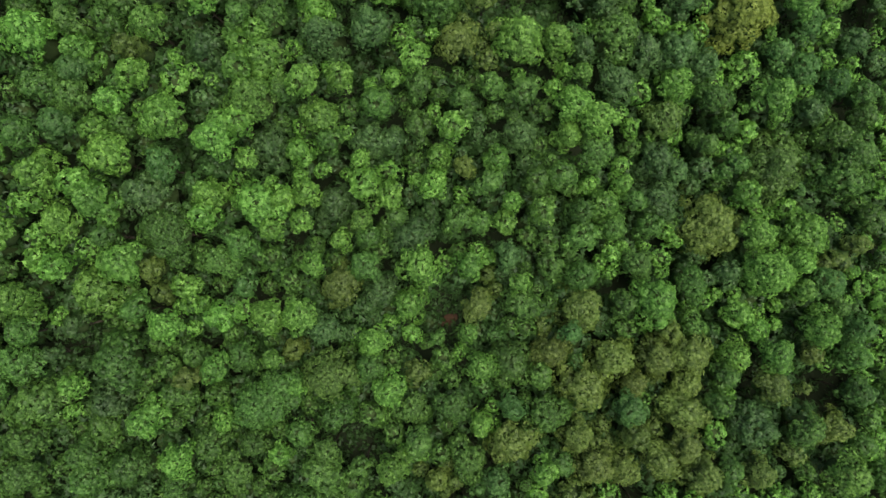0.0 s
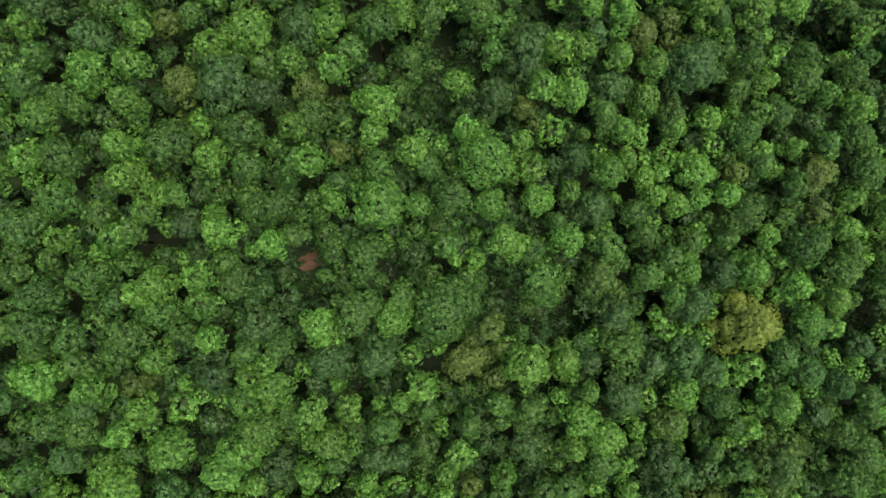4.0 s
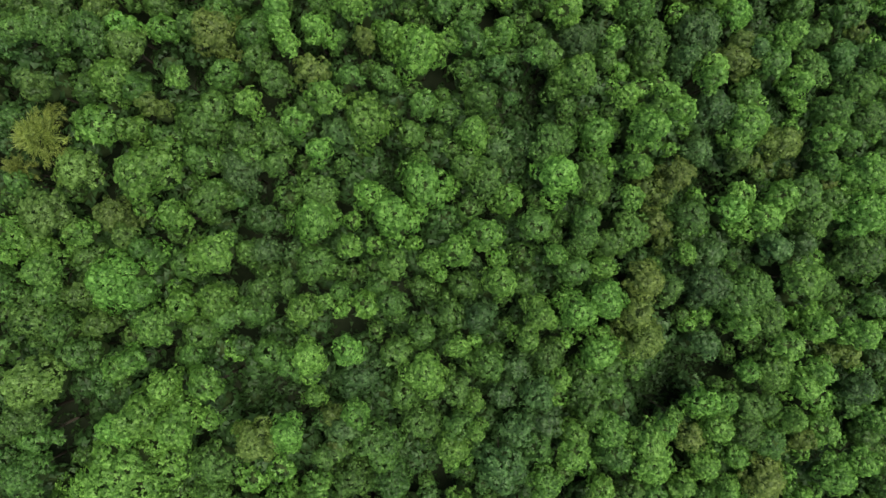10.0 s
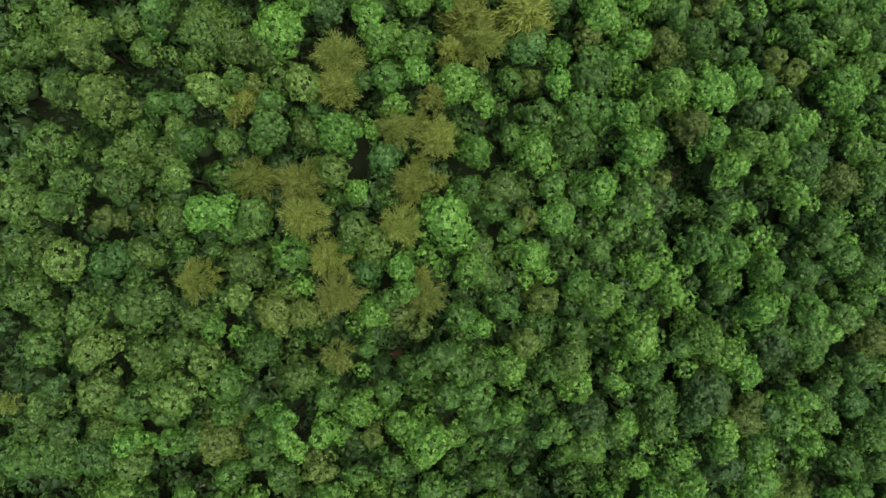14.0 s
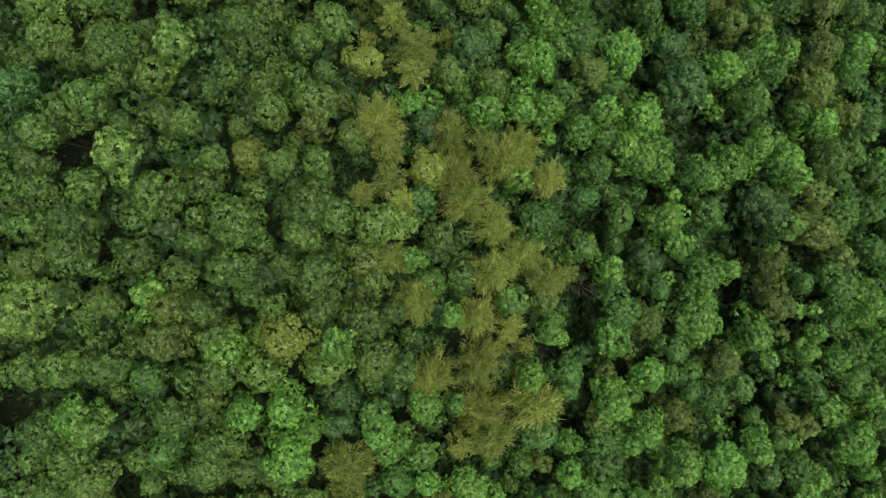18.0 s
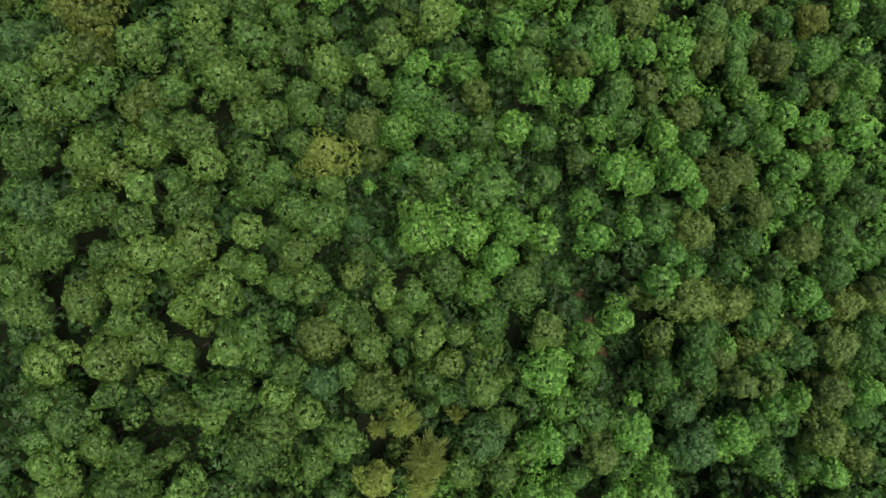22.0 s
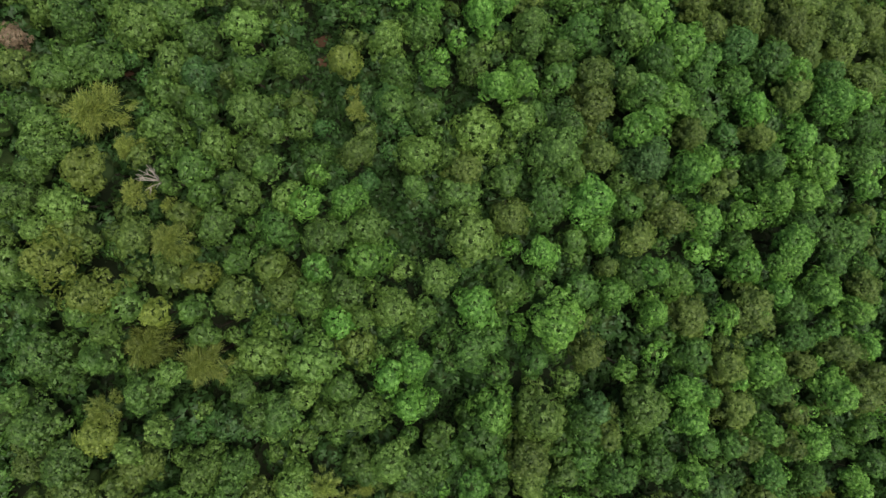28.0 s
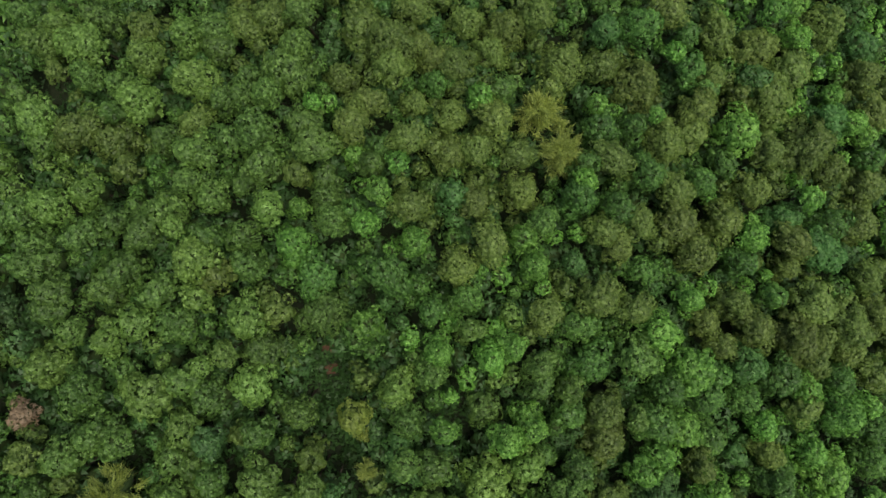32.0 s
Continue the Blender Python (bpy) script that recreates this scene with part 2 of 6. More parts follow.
def crown_mesh(name, mat, seed, radius, depth, lobes, tufts, tuft, pointed=0.0, clump=0.9):
    """A crown: a dome of swelling boughs, set with clumps of leafy twigs, tuft by tuft. The top is at z = 0."""
    rng = np.random.default_rng(seed)
    k = np.arange(lobes) + 0.5
    up = 1 - 0.97 * k / lobes
    turn = k * 2.39996 + rng.normal(0, 0.35, lobes)
    flat = (1 - up) ** 0.62
    squash = rng.uniform(0.74, 1.2, lobes) * (1 + 0.12 * np.sin(2 * turn + rng.uniform(0, 6.28)) + 0.08 * np.sin(3 * turn + rng.uniform(0, 6.28)))
    lobe_r = radius * 1.32 / lobes ** 0.5 * rng.uniform(0.62, 1.36, lobes)
    reach = np.maximum(radius * squash - lobe_r * 0.82, radius * 0.1)
    shrink = 1 - pointed * up
    place = np.stack([np.cos(turn) * flat * reach * shrink ** 0.3, np.sin(turn) * flat * reach * shrink ** 0.3,
                      (up - 1) * (depth - lobe_r) + rng.normal(0, radius * 0.14, lobes) - lobe_r], 1)
    # the dense inside of the crown, coloured dark for the shade between the tufts
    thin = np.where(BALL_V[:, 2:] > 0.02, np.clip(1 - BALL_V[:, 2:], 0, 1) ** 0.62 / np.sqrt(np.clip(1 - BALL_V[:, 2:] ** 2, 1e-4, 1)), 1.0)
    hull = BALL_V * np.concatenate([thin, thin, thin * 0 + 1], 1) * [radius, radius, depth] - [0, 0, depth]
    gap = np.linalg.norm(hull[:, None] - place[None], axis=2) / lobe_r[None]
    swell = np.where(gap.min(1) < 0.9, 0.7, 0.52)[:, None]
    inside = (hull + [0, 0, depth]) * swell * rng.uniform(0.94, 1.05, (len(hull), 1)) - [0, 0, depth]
    # clumps of twigs on the outside, and the tufts of leaves on each of them
    many = tufts * 9
    which = rng.choice(lobes, many, p=lobe_r ** 2 / (lobe_r ** 2).sum())
    way = unit(rng.normal(size=(many, 3)))
    way[:, 2] = np.where(way[:, 2] < -0.2, -way[:, 2], way[:, 2])
    spot = place[which] + way * lobe_r[which][:, None] * rng.uniform(0.9, 1.06, (many, 1))
    gap = np.linalg.norm(spot[:, None] - place[None], axis=2) / lobe_r[None]
    gap[np.arange(many), which] = 9
    free = np.nonzero((gap.min(1) > 0.86) & (spot[:, 2] > -0.85 * depth))[0]
    spot, way = spot[free], way[free]
    heads = spot[apart(spot, clump * 0.86, len(spot))]
    off = spot[:, None] - heads[None]
    own = (off ** 2).sum(2).argmin(1)
    off = off[np.arange(len(spot)), own] / (clump * 0.55)
    away = np.linalg.norm(off, axis=1)
    lift = rng.uniform(0.16, 0.4, len(heads))[own] * clump
    spot = spot + way * (lift * (1 - away ** 2) + rng.normal(0, 0.05, len(spot)))[:, None]
    keep = np.nonzero(away < rng.uniform(0.86, 1.3, len(spot)))[0]
    keep = keep[apart(spot[keep], tuft * 0.55, tufts)]
    spot, way, off = spot[keep], way[keep], off[keep]
    whole = unit(spot * [1 / radius, 1 / radius, 0] + np.array([0, 0, 1]) * np.maximum(0.12, 1 + spot[:, 2:] / depth))
    normal = unit(0.6 * way + 1.0 * whole + 0.5 * off + [0, 0, 0.15] + rng.normal(0, 0.28, way.shape))
    v, f = tuft_points(rng, spot, normal, tuft, 4)
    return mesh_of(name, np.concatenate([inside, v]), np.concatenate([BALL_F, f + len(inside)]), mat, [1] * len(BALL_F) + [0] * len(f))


def spray_mesh(name, mat, seed, radius, depth, sprays):
    """A feathery crown: plumes that arch out from the stem, each a brush of long fine sprays, over a small inside
    coloured dark as shade.
    """
    rng = np.random.default_rng(seed)
    plumes = max(34, sprays // 58)
    k = np.arange(plumes) + 0.5
    share = k / plumes
    turn = k * 2.39996 + rng.normal(0, 0.4, plumes)
    reach = radius * (0.12 + 0.8 * share ** 0.6) * rng.uniform(0.6, 1.1, plumes)
    high = -depth * 1.5 * share ** 1.5 + rng.normal(0, 0.16 * radius, plumes) - 0.1 * radius
    which = rng.integers(0, plumes, sprays)
    u = rng.beta(1.6, 1.1, (sprays, 1))
    axis = unit(np.stack([np.cos(turn), np.sin(turn), 0.75 - 0.9 * share], 1) + rng.normal(0, 0.15, (plumes, 3)))[which]
    tip = np.stack([np.cos(turn) * reach, np.sin(turn) * reach, high], 1)[which]
    base = tip - axis * (1 - u) * radius * 0.42 + rng.normal(0, radius * 0.075, (sprays, 3))
    out = unit(axis * 1.0 + rng.normal(0, 0.42, (sprays, 3)))
    long = radius * rng.uniform(0.1, 0.27, (sprays, 1))
    wide = unit(np.cross(out, unit(rng.normal(0, 0.8, (sprays, 3)) + [0, 0, 1]))) * rng.uniform(0.03, 0.062, (sprays, 1))
    v = np.stack([base - wide, base + wide, base + out * long], 1)
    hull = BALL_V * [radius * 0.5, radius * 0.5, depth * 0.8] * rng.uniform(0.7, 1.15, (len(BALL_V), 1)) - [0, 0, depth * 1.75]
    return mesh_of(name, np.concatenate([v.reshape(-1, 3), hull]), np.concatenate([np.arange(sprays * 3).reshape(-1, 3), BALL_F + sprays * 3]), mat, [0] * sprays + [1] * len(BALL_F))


def tube(path, radii, sides=6):
    """Rings of a tapered tube along a path."""
    verts, faces = [], []
    for i, (p, r) in enumerate(zip(path, radii)):
        q = Vector(path[min(i + 1, len(path) - 1)]) - Vector(path[max(i - 1, 0)])
        rot = q.to_track_quat("Z", "Y").to_matrix()
        for s in range(sides):
            a = 2 * math.pi * s / sides
            verts.append(Vector(p) + rot @ Vector((math.cos(a) * r, math.sin(a) * r, 0)))
    for i in range(len(path) - 1):
        for s in range(sides):
            a, b = i * sides + s, i * sides + (s + 1) % sides
            faces.append((a, b, b + sides, a + sides))
    return [v[:] for v in verts], faces


def trunk_mesh(name, seed, height, radius, spread, mat, limbs=4, sides=6):
    """A tapered trunk with limbs that reach into the crown. Its foot is at z = 0."""
    rnd = random.Random(seed)
    bend = [(rnd.uniform(-0.2, 0.2), rnd.uniform(-0.2, 0.2)) for _ in range(4)]
    path = [(0, 0, -0.4), (bend[0][0] * 0.4, bend[0][1] * 0.4, height * 0.3), (bend[1][0], bend[1][1], height * 0.62), (bend[2][0] * 1.4, bend[2][1] * 1.4, height)]
    verts, faces = tube(path, [radius * 1.35, radius, radius * 0.72, radius * 0.25], sides)
    for i in range(limbs):
        a = 2 * math.pi * (i + rnd.random() * 0.6) / limbs
        z = height * rnd.uniform(0.5, 0.75)
        out = spread * rnd.uniform(0.5, 0.75)
        limb = [(0, 0, z), (math.cos(a) * out * 0.45, math.sin(a) * out * 0.45, z + height * 0.08), (math.cos(a) * out, math.sin(a) * out, z + height * rnd.uniform(0.14, 0.22))]
        v, f = tube(limb, [radius * 0.45, radius * 0.3, radius * 0.08], 4)
        faces += [tuple(j + len(verts) for j in q) for q in f]
        verts += v
    return mesh_of(name, verts, np.array(faces), mat)


# ---- kinds of trees: size classes with several crowns each ----
SIZES = {"small": (2.0, 3.8, 9, 250, 0.41), "medium": (3.3, 5.6, 16, 610, 0.42), "large": (5.8, 8.3, 34, 1900, 0.42)}
CLUMP = {"bright": 0.82, "lime": 0.86, "mellow": 1.05, "olive": 1.0, "dull": 1.0, "pale": 0.75}
SPRAYS = {"small": 2000, "medium": 4200, "large": 8000}
LABEL = {
    "bright": "tall broadleaf tree with a light fresh-green leafy crown",
    "lime": "tall broadleaf tree with a light yellowish-green leafy crown",
    "mellow": "broadleaf tree with a dense yellowish mid-green crown",
    "green": "broadleaf tree with a dense mid-green leafy crown",
    "dull": "broadleaf tree with a dull grey-green leafy crown",
    "cool": "young broadleaf tree with deep bluish-green leaves",
    "olive": "broadleaf tree with an olive-brown yellowing crown",
    "pale": "broadleaf tree with a pale yellow-olive crown",
    "feather": "feathery tree with fine yellow-olive sprays",
    "rust": "withered tree with a rust-pink dry crown",
}
HUE = {"bright": "light_green", "lime": "light_yellow_green", "mellow": "yellowish_green", "green": "green", "dull": "grey_green", "cool": "bluish_green", "olive": "yellowing", "pale": "pale_olive", "feather": "feathery", "rust": "withered"}


def name_of(kind, r):
    hue = HUE[kind]
    return hue + "_sapling" if r < 2.1 else "young_" + hue + "_tree" if r < 2.6 else hue + "_tree" if r < 4.1 else "spreading_" + hue + "_tree"


CROWNS, TRUNKS = {}, {}
for s, (size, (rad, dep, lob, lea, leaf)) in enumerate(SIZES.items()):
    TRUNKS[size] = [trunk_mesh("trunk", 10 * s + i, TREE_HEIGHT - rad * 0.9, 0.07 + 0.05 * rad, rad, BARK) for i in range(3)]
    for kn, kind in enumerate(LABEL):
        variants = {"bright": 4, "green": 4, "dull": 3, "lime": 3, "mellow": 3}.get(kind, 2)
        made = []
        for i in range(variants):
            seed = 1000 * s + 100 * kn + i
            if kind == "feather":
                made.append(spray_mesh("crown", LEAVES[kind], seed, rad, dep * 0.6, SPRAYS[size]))
            else:
                full = {"bright": 0.85, "lime": 0.85, "green": 1.15, "olive": 1.6, "mellow": 1.5, "dull": 1.7}.get(kind, 1.2)
                made.append(crown_mesh("crown", LEAVES[kind], seed, rad, dep * (1.25 if i % 2 else 1.0), int(lob * full), lea, leaf, 0.3 if i % 2 else 0.0, CLUMP.get(kind, 0.9)))
        CROWNS[size, kind] = made

BUSHES = [crown_mesh("bush", LEAVES["under"], 9000 + i, 2.0, 2.4, 6, 42, 0.66) for i in range(4)]
SMALLER = {kind: [crown_mesh("crown", LEAVES[kind], 9100 + 10 * n + i, 2.0, 3.6, 7, 90, 0.52) for i in range(3)] for n, kind in enumerate(LABEL) if kind != "feather"}
SMALLER["feather"] = [spray_mesh("crown", LEAVES["feather"], 9200 + i, 2.0, 2.2, 1100) for i in range(2)]

dice = random.Random(7)
TREES, COUNT = [], {}
JOINED = {}  # the wood past what is counted tree by tree: kind -> (points, triangles)


def size_of(r):
    return "small" if r < 2.5 else "medium" if r < 4.1 else "large"


def crown_pose(x, y, r, size, top):
    k = r / SIZES[size][0]
    lean = Euler((radians(dice.uniform(-6, 6)), radians(dice.uniform(-6, 6)), dice.uniform(0, 6.28)))
    return (x, y, top), lean, (k * dice.uniform(0.92, 1.1), k * dice.uniform(0.92, 1.1), k * dice.uniform(0.9, 1.15))


def crown_top(kind, x, y, r):
    return canopy(x, y) + 0.7 + dice.uniform(-1.6, 1.6) + (1.2 if kind in ("bright", "lime") else 0.0) + 0.4 * (r - 2.5) + (0.9 if kind == "pale" else 0.0)


def plant(kind, x, y, r):
    """One tree with its top at the canopy, its foot on the slope."""
    size = size_of(r)
    name = name_of(kind, r)
    COUNT[name] = COUNT.get(name, 0) + 1
    TREES.append((x, y, r, kind))
    top, foot = crown_top(kind, x, y, r), ground_z(x, y)
    if COUNT[name] > 300 or abs(x) > 66:
        join(kind, x, y, r, top)
        return
    tree = new(name)
    tree.location = (x, y, foot)
    tree.empty_display_size = 0.5
    tagged(tree, LABEL[kind] if size != "small" else LABEL[kind].replace("tall ", "young "), "tree", LABEL[kind].split(" with")[0] + "s of the wood")
    trunk = new("trunk", dice.choice(TRUNKS[size]))
    trunk.parent = tree
    k = r / SIZES[size][0]
    trunk.scale = (k, k, (top - foot - r * 0.7) / (TREE_HEIGHT - SIZES[size][0] * 0.9))
    crown = new("crown", dice.choice(CROWNS[size, kind]))
    crown.parent = tree
    crown.location, crown.rotation_euler, crown.scale = crown_pose(0, 0, r, size, top - foot)


POINTS = {}


def join(kind, x, y, r, top, low=False, between=False):
    """A crown that becomes part of the one wood of its kind, or a low bush of the understorey."""
    size = size_of(r)
    me = dice.choice(BUSHES if low else SMALLER[kind] if between else CROWNS[size, kind])
    if me.name not in POINTS:
        v = np.empty(len(me.vertices) * 3, np.float32)
        me.vertices.foreach_get("co", v)
        f = np.empty(len(me.loops), np.int32)
        me.loops.foreach_get("vertex_index", f)
        slots = np.empty(len(me.polygons), np.int32)
        me.polygons.foreach_get("material_index", slots)
        POINTS[me.name] = v.reshape(-1, 3), f.reshape(-1, 3), slots
    v, f, slots = POINTS[me.name]
    place, lean, scale = crown_pose(x, y, r, "small" if low or between else size, top)
    m = np.array((lean.to_matrix() @ Matrix.Diagonal(scale)))
    JOINED.setdefault("under" if low else kind, []).append((v @ m.T + np.array(place), f, slots))


def turned(kind, x, y):
    """Up the hill and to its west more of the green trees have begun to turn yellowish, in drifts."""
    hill = clamp((y - 60) / 160, 0, 1)
    much = 0.6 * hill - 0.014 * (x + 8) * (0.3 + 0.7 * hill) + 0.5 * noise.noise((x * 0.03, y * 0.03, 8.0))
    if kind in ("bright", "green") and dice.uniform(0.22, 0.8) < much - (0.1 if kind == "bright" else 0.0):
        return {"bright": "lime", "green": "mellow"}[kind]
    return kind


def room_at(x, y):
    """How wide a crown may spread before it closes a gap in the canopy."""
    return min([math.hypot(x - g[0], y - g[1]) - 0.75 * g[2] for g in GAPS] + [99])


def stand(kind, places):
    for x, y, r in places:
        x *= 1 - swells(x, y) / (EYE - canopy(x, y))
        if any(math.hypot(x - w[1], y - w[2]) < 0.5 * (w[3] + r) for w in WIDE):
            continue
        room = room_at(x, y)
        if room < 0.35 * r:
            continue
        plant(turned(kind, x, y), x, y, clamp(room, 0.75 * r, (1.25 if kind == "feather" else 1.21) * r))


# ---- the ground: one sheet that follows the hill and runs on to the horizon ----
def spread_axis(lo, hi, step, far):
    inner = np.arange(lo, hi + 0.01, step)
    out = step * 1.6 ** np.arange(1, 13)
    out = np.cumsum(out)
    out = out * far / out[-1]
    return np.concatenate([lo - out[::-1], inner, hi + out])


gx, gy = spread_axis(-82, 82, 2.0, 2600), spread_axis(-60, 420, 2.0, 2600)
gv = np.array([(x, y, ground_z(x, y)) for y in gy for x in gx])
nx = len(gx)
gi = (np.arange(len(gy) - 1)[:, None] * nx + np.arange(nx - 1)[None]).reshape(-1, 1)
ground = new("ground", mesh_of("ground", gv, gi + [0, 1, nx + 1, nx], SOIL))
tagged(ground, "dark leaf-littered soil of a wooded hillside", "ground", kind="structure")

# ---- the trees that stand out, stretch by stretch up the hill: east, north and crown radius in metres ----
GAPS = []
GAPS += [(-11.9, -22.7, 1.8), (-49.2, -9.3, 1.0), (0.5, -6.2, 2.3), (-36.2, 18.5, 1.2), (36.3, 20.7, 1.0), (57.9, 35.2, 1.5), (15.2, 36.1, 2.0), (6.3, 41.8, 1.2), (-20.0, 42.1, 2.2), (-6.4, 42.3, 1.4), (-2.5, 63.1, 1.9), (2.9, 69.6, 1.7), (50.5, 74.2, 1.8), (10.1, 76.5, 1.1), (-43.6, 91.5, 1.5), (-26.5, 92.1, 1.8), (25.2, 92.5, 2.7), (30.3, 95.8, 1.1), (-9.4, 119.1, 1.1), (-46.9, 126.4, 1.0), (7.5, 130.1, 1.3), (-16.1, 132.1, 1.4), (35.6, 135.8, 0.9), (14.9, 137.2, 1.1), (-50.3, 139.3, 1.6), (-9.5, 140.5, 1.2), (14.9, 140.8, 0.9), (26.2, 163.0, 1.8), (-42.8, 166.2, 0.9), (-33.5, 171.0, 1.2)]
GAPS += [(-41.6, 171.9, 0.8), (33.6, 178.5, 2.3), (33.6, 180.5, 1.1), (-33.9, 181.9, 0.8), (-46.9, 182.2, 0.9), (12.2, 187.4, 1.3), (-22.3, 190.3, 0.7), (33.0, 196.9, 1.4), (-32.7, 197.1, 1.0), (12.6, 199.5, 1.6), (-13.4, 204.7, 1.2), (-27.4, 209.9, 1.3), (27.6, 211.2, 1.5), (22.9, 217.1, 1.1), (-51.1, 219.7, 0.9), (-34.1, 220.8, 1.0), (15.3, 225.7, 2.0), (16.8, 228.8, 1.5), (13.4, 230.1, 1.6), (-25.8, 234.4, 1.0), (11.6, 234.5, 1.8), (-18.0, 238.0, 1.0), (11.5, 238.1, 1.5), (10.1, 240.3, 0.7), (-15.4, 243.9, 0.8), (5.7, 249.7, 1.1), (-24.7, 251.5, 0.8), (-1.6, 263.4, 1.1), (-37.8, 267.3, 1.0), (-15.7, 270.2, 0.6)]
GAPS += [(-3.5, 274.9, 1.1), (-3.0, 275.1, 1.3), (-51.3, 277.6, 0.8), (51.9, 278.2, 1.3), (-39.9, 285.7, 1.0), (-7.2, 286.3, 1.1), (-34.4, 288.8, 0.8), (-45.0, 289.8, 0.7), (15.2, 292.0, 1.7), (-14.5, 308.7, 1.6), (53.1, 311.2, 2.2), (-45.2, 314.1, 1.0), (-5.7, 324.5, 1.7), (-22.8, 325.8, 1.9), (-24.1, 330.8, 1.5), (-24.5, 332.8, 1.4), (-19.2, 341.0, 0.9), (-52.1, 357.1, 0.9), (-69.5, 361.0, 1.6), (8.5, 367.4, 1.5), (48.9, 368.5, 0.9), (-61.2, 368.7, 1.5)]
GAPS += [(50.1, -14.4, 2.0), (0.2, -3.3, 2.5), (-34.7, 17.1, 1.5), (-11.0, 27.6, 1.5), (6.9, 38.1, 1.9), (-18.0, 41.7, 2.0), (-7.8, 59.0, 1.4), (-3.5, 63.4, 1.8), (1.5, 68.4, 2.0), (45.6, 73.3, 1.6), (10.7, 75.5, 1.6), (22.7, 91.8, 1.8), (-22.0, 94.1, 1.5), (25.5, 96.1, 2.5), (30.6, 120.3, 1.8), (8.5, 125.8, 1.6), (-31.3, 128.9, 1.2), (-47.0, 141.8, 1.3), (-9.3, 142.5, 1.2), (24.4, 156.2, 1.4), (25.1, 163.1, 1.8), (-39.6, 165.6, 1.0), (31.4, 190.1, 1.5), (11.2, 190.3, 1.6), (30.1, 198.4, 2.1), (10.2, 200.2, 1.8), (-14.9, 205.0, 1.3), (-39.8, 205.9, 1.4), (25.0, 210.9, 2.4), (20.0, 217.7, 1.7)]
GAPS += [(-33.7, 220.4, 1.0), (14.3, 227.8, 2.0), (10.2, 235.1, 1.9), (10.1, 239.9, 1.9), (-15.1, 245.4, 1.4), (8.2, 248.9, 1.9), (4.0, 250.0, 1.5), (-2.1, 274.2, 1.7), (-42.0, 275.9, 1.2), (-7.5, 286.3, 1.7), (12.0, 288.4, 1.8), (-11.6, 306.9, 2.2), (-14.1, 312.2, 1.9), (-42.9, 313.6, 1.4), (-20.5, 320.3, 1.5), (-46.5, 322.6, 1.2), (-22.4, 325.8, 1.8), (-23.3, 332.2, 1.6)]
# the wide crowns that stand out most
WIDE = []
WIDE += [("bright", *place) for place in [(-7.5, -15.8, 2.8), (-45.1, -1.9, 3.7), (50.7, 5.2, 3.6), (-30.4, 10.5, 3.0), (-1.3, 11.6, 2.2), (-50.4, 12.8, 3.4), (-28.7, 17.1, 3.4), (-35.0, 19.8, 4.2), (-22.9, 27.5, 3.3), (10.2, 30.2, 3.6), (14.6, 30.7, 2.9), (-16.8, 35.3, 2.9), (40.2, 42.6, 3.1), (-8.9, 50.2, 3.8), (-29.1, 56.4, 2.5), (4.1, 57.1, 4.1), (-8.8, 62.8, 3.9), (15.0, 64.2, 2.5), (0.3, 65.1, 2.6), (-14.5, 71.6, 2.3), (13.3, 77.5, 3.3), (-23.7, 78.3, 2.9), (-0.8, 78.8, 2.3), (-37.9, 84.3, 6.0), (-1.8, 86.5, 2.6), (22.0, 86.9, 2.5), (-20.3, 89.3, 2.5), (29.2, 91.7, 3.0), (41.8, 93.0, 2.6), (-4.3, 95.9, 3.2)]]
WIDE += [("bright", *place) for place in [(16.2, 104.2, 2.5), (15.2, 123.4, 2.7), (-11.1, 124.0, 3.3), (34.3, 125.1, 3.2), (13.1, 130.2, 2.9), (-5.1, 132.1, 3.8), (-16.6, 133.5, 2.7), (4.5, 135.0, 2.2), (27.4, 142.5, 3.9), (18.9, 143.1, 2.9), (14.3, 147.5, 3.1), (19.9, 150.7, 2.7), (34.4, 151.0, 2.5), (6.3, 152.3, 2.5), (9.1, 156.7, 2.6), (-3.3, 156.8, 3.5), (14.2, 160.0, 2.6), (30.1, 162.6, 3.2), (40.4, 168.9, 2.5), (32.7, 186.0, 3.9), (14.1, 186.3, 3.0), (24.8, 188.6, 3.5), (20.8, 199.8, 3.0), (29.3, 206.8, 4.2), (17.4, 206.8, 2.5), (36.1, 207.1, 3.0), (-17.8, 211.7, 2.2), (18.5, 211.7, 2.9), (7.0, 212.3, 2.5), (41.6, 212.5, 2.6)]]
WIDE += [("bright", *place) for place in [(-2.0, 224.9, 2.7), (5.5, 226.0, 3.6), (14.1, 231.7, 3.1), (11.7, 241.5, 3.1), (-8.8, 241.8, 3.6), (21.6, 249.0, 3.0), (2.4, 253.3, 2.2), (-29.2, 257.9, 2.4), (-18.5, 259.6, 2.9), (-3.6, 260.2, 2.1), (-7.1, 265.5, 3.1), (-18.3, 268.1, 3.0), (-9.1, 271.4, 2.4), (0.9, 271.6, 2.5), (8.1, 271.8, 3.6), (-23.6, 278.5, 2.7), (40.9, 278.8, 2.7), (-33.9, 280.1, 2.6), (-1.7, 285.2, 2.9), (13.1, 299.1, 2.7), (4.4, 304.2, 2.4), (-4.3, 305.3, 3.2), (-16.8, 306.8, 3.2), (26.1, 308.3, 3.0), (31.8, 308.7, 2.3), (24.0, 313.9, 3.0), (-10.6, 315.6, 3.4), (-3.3, 319.0, 3.7), (-30.0, 320.2, 2.9), (1.5, 320.3, 2.6)]]
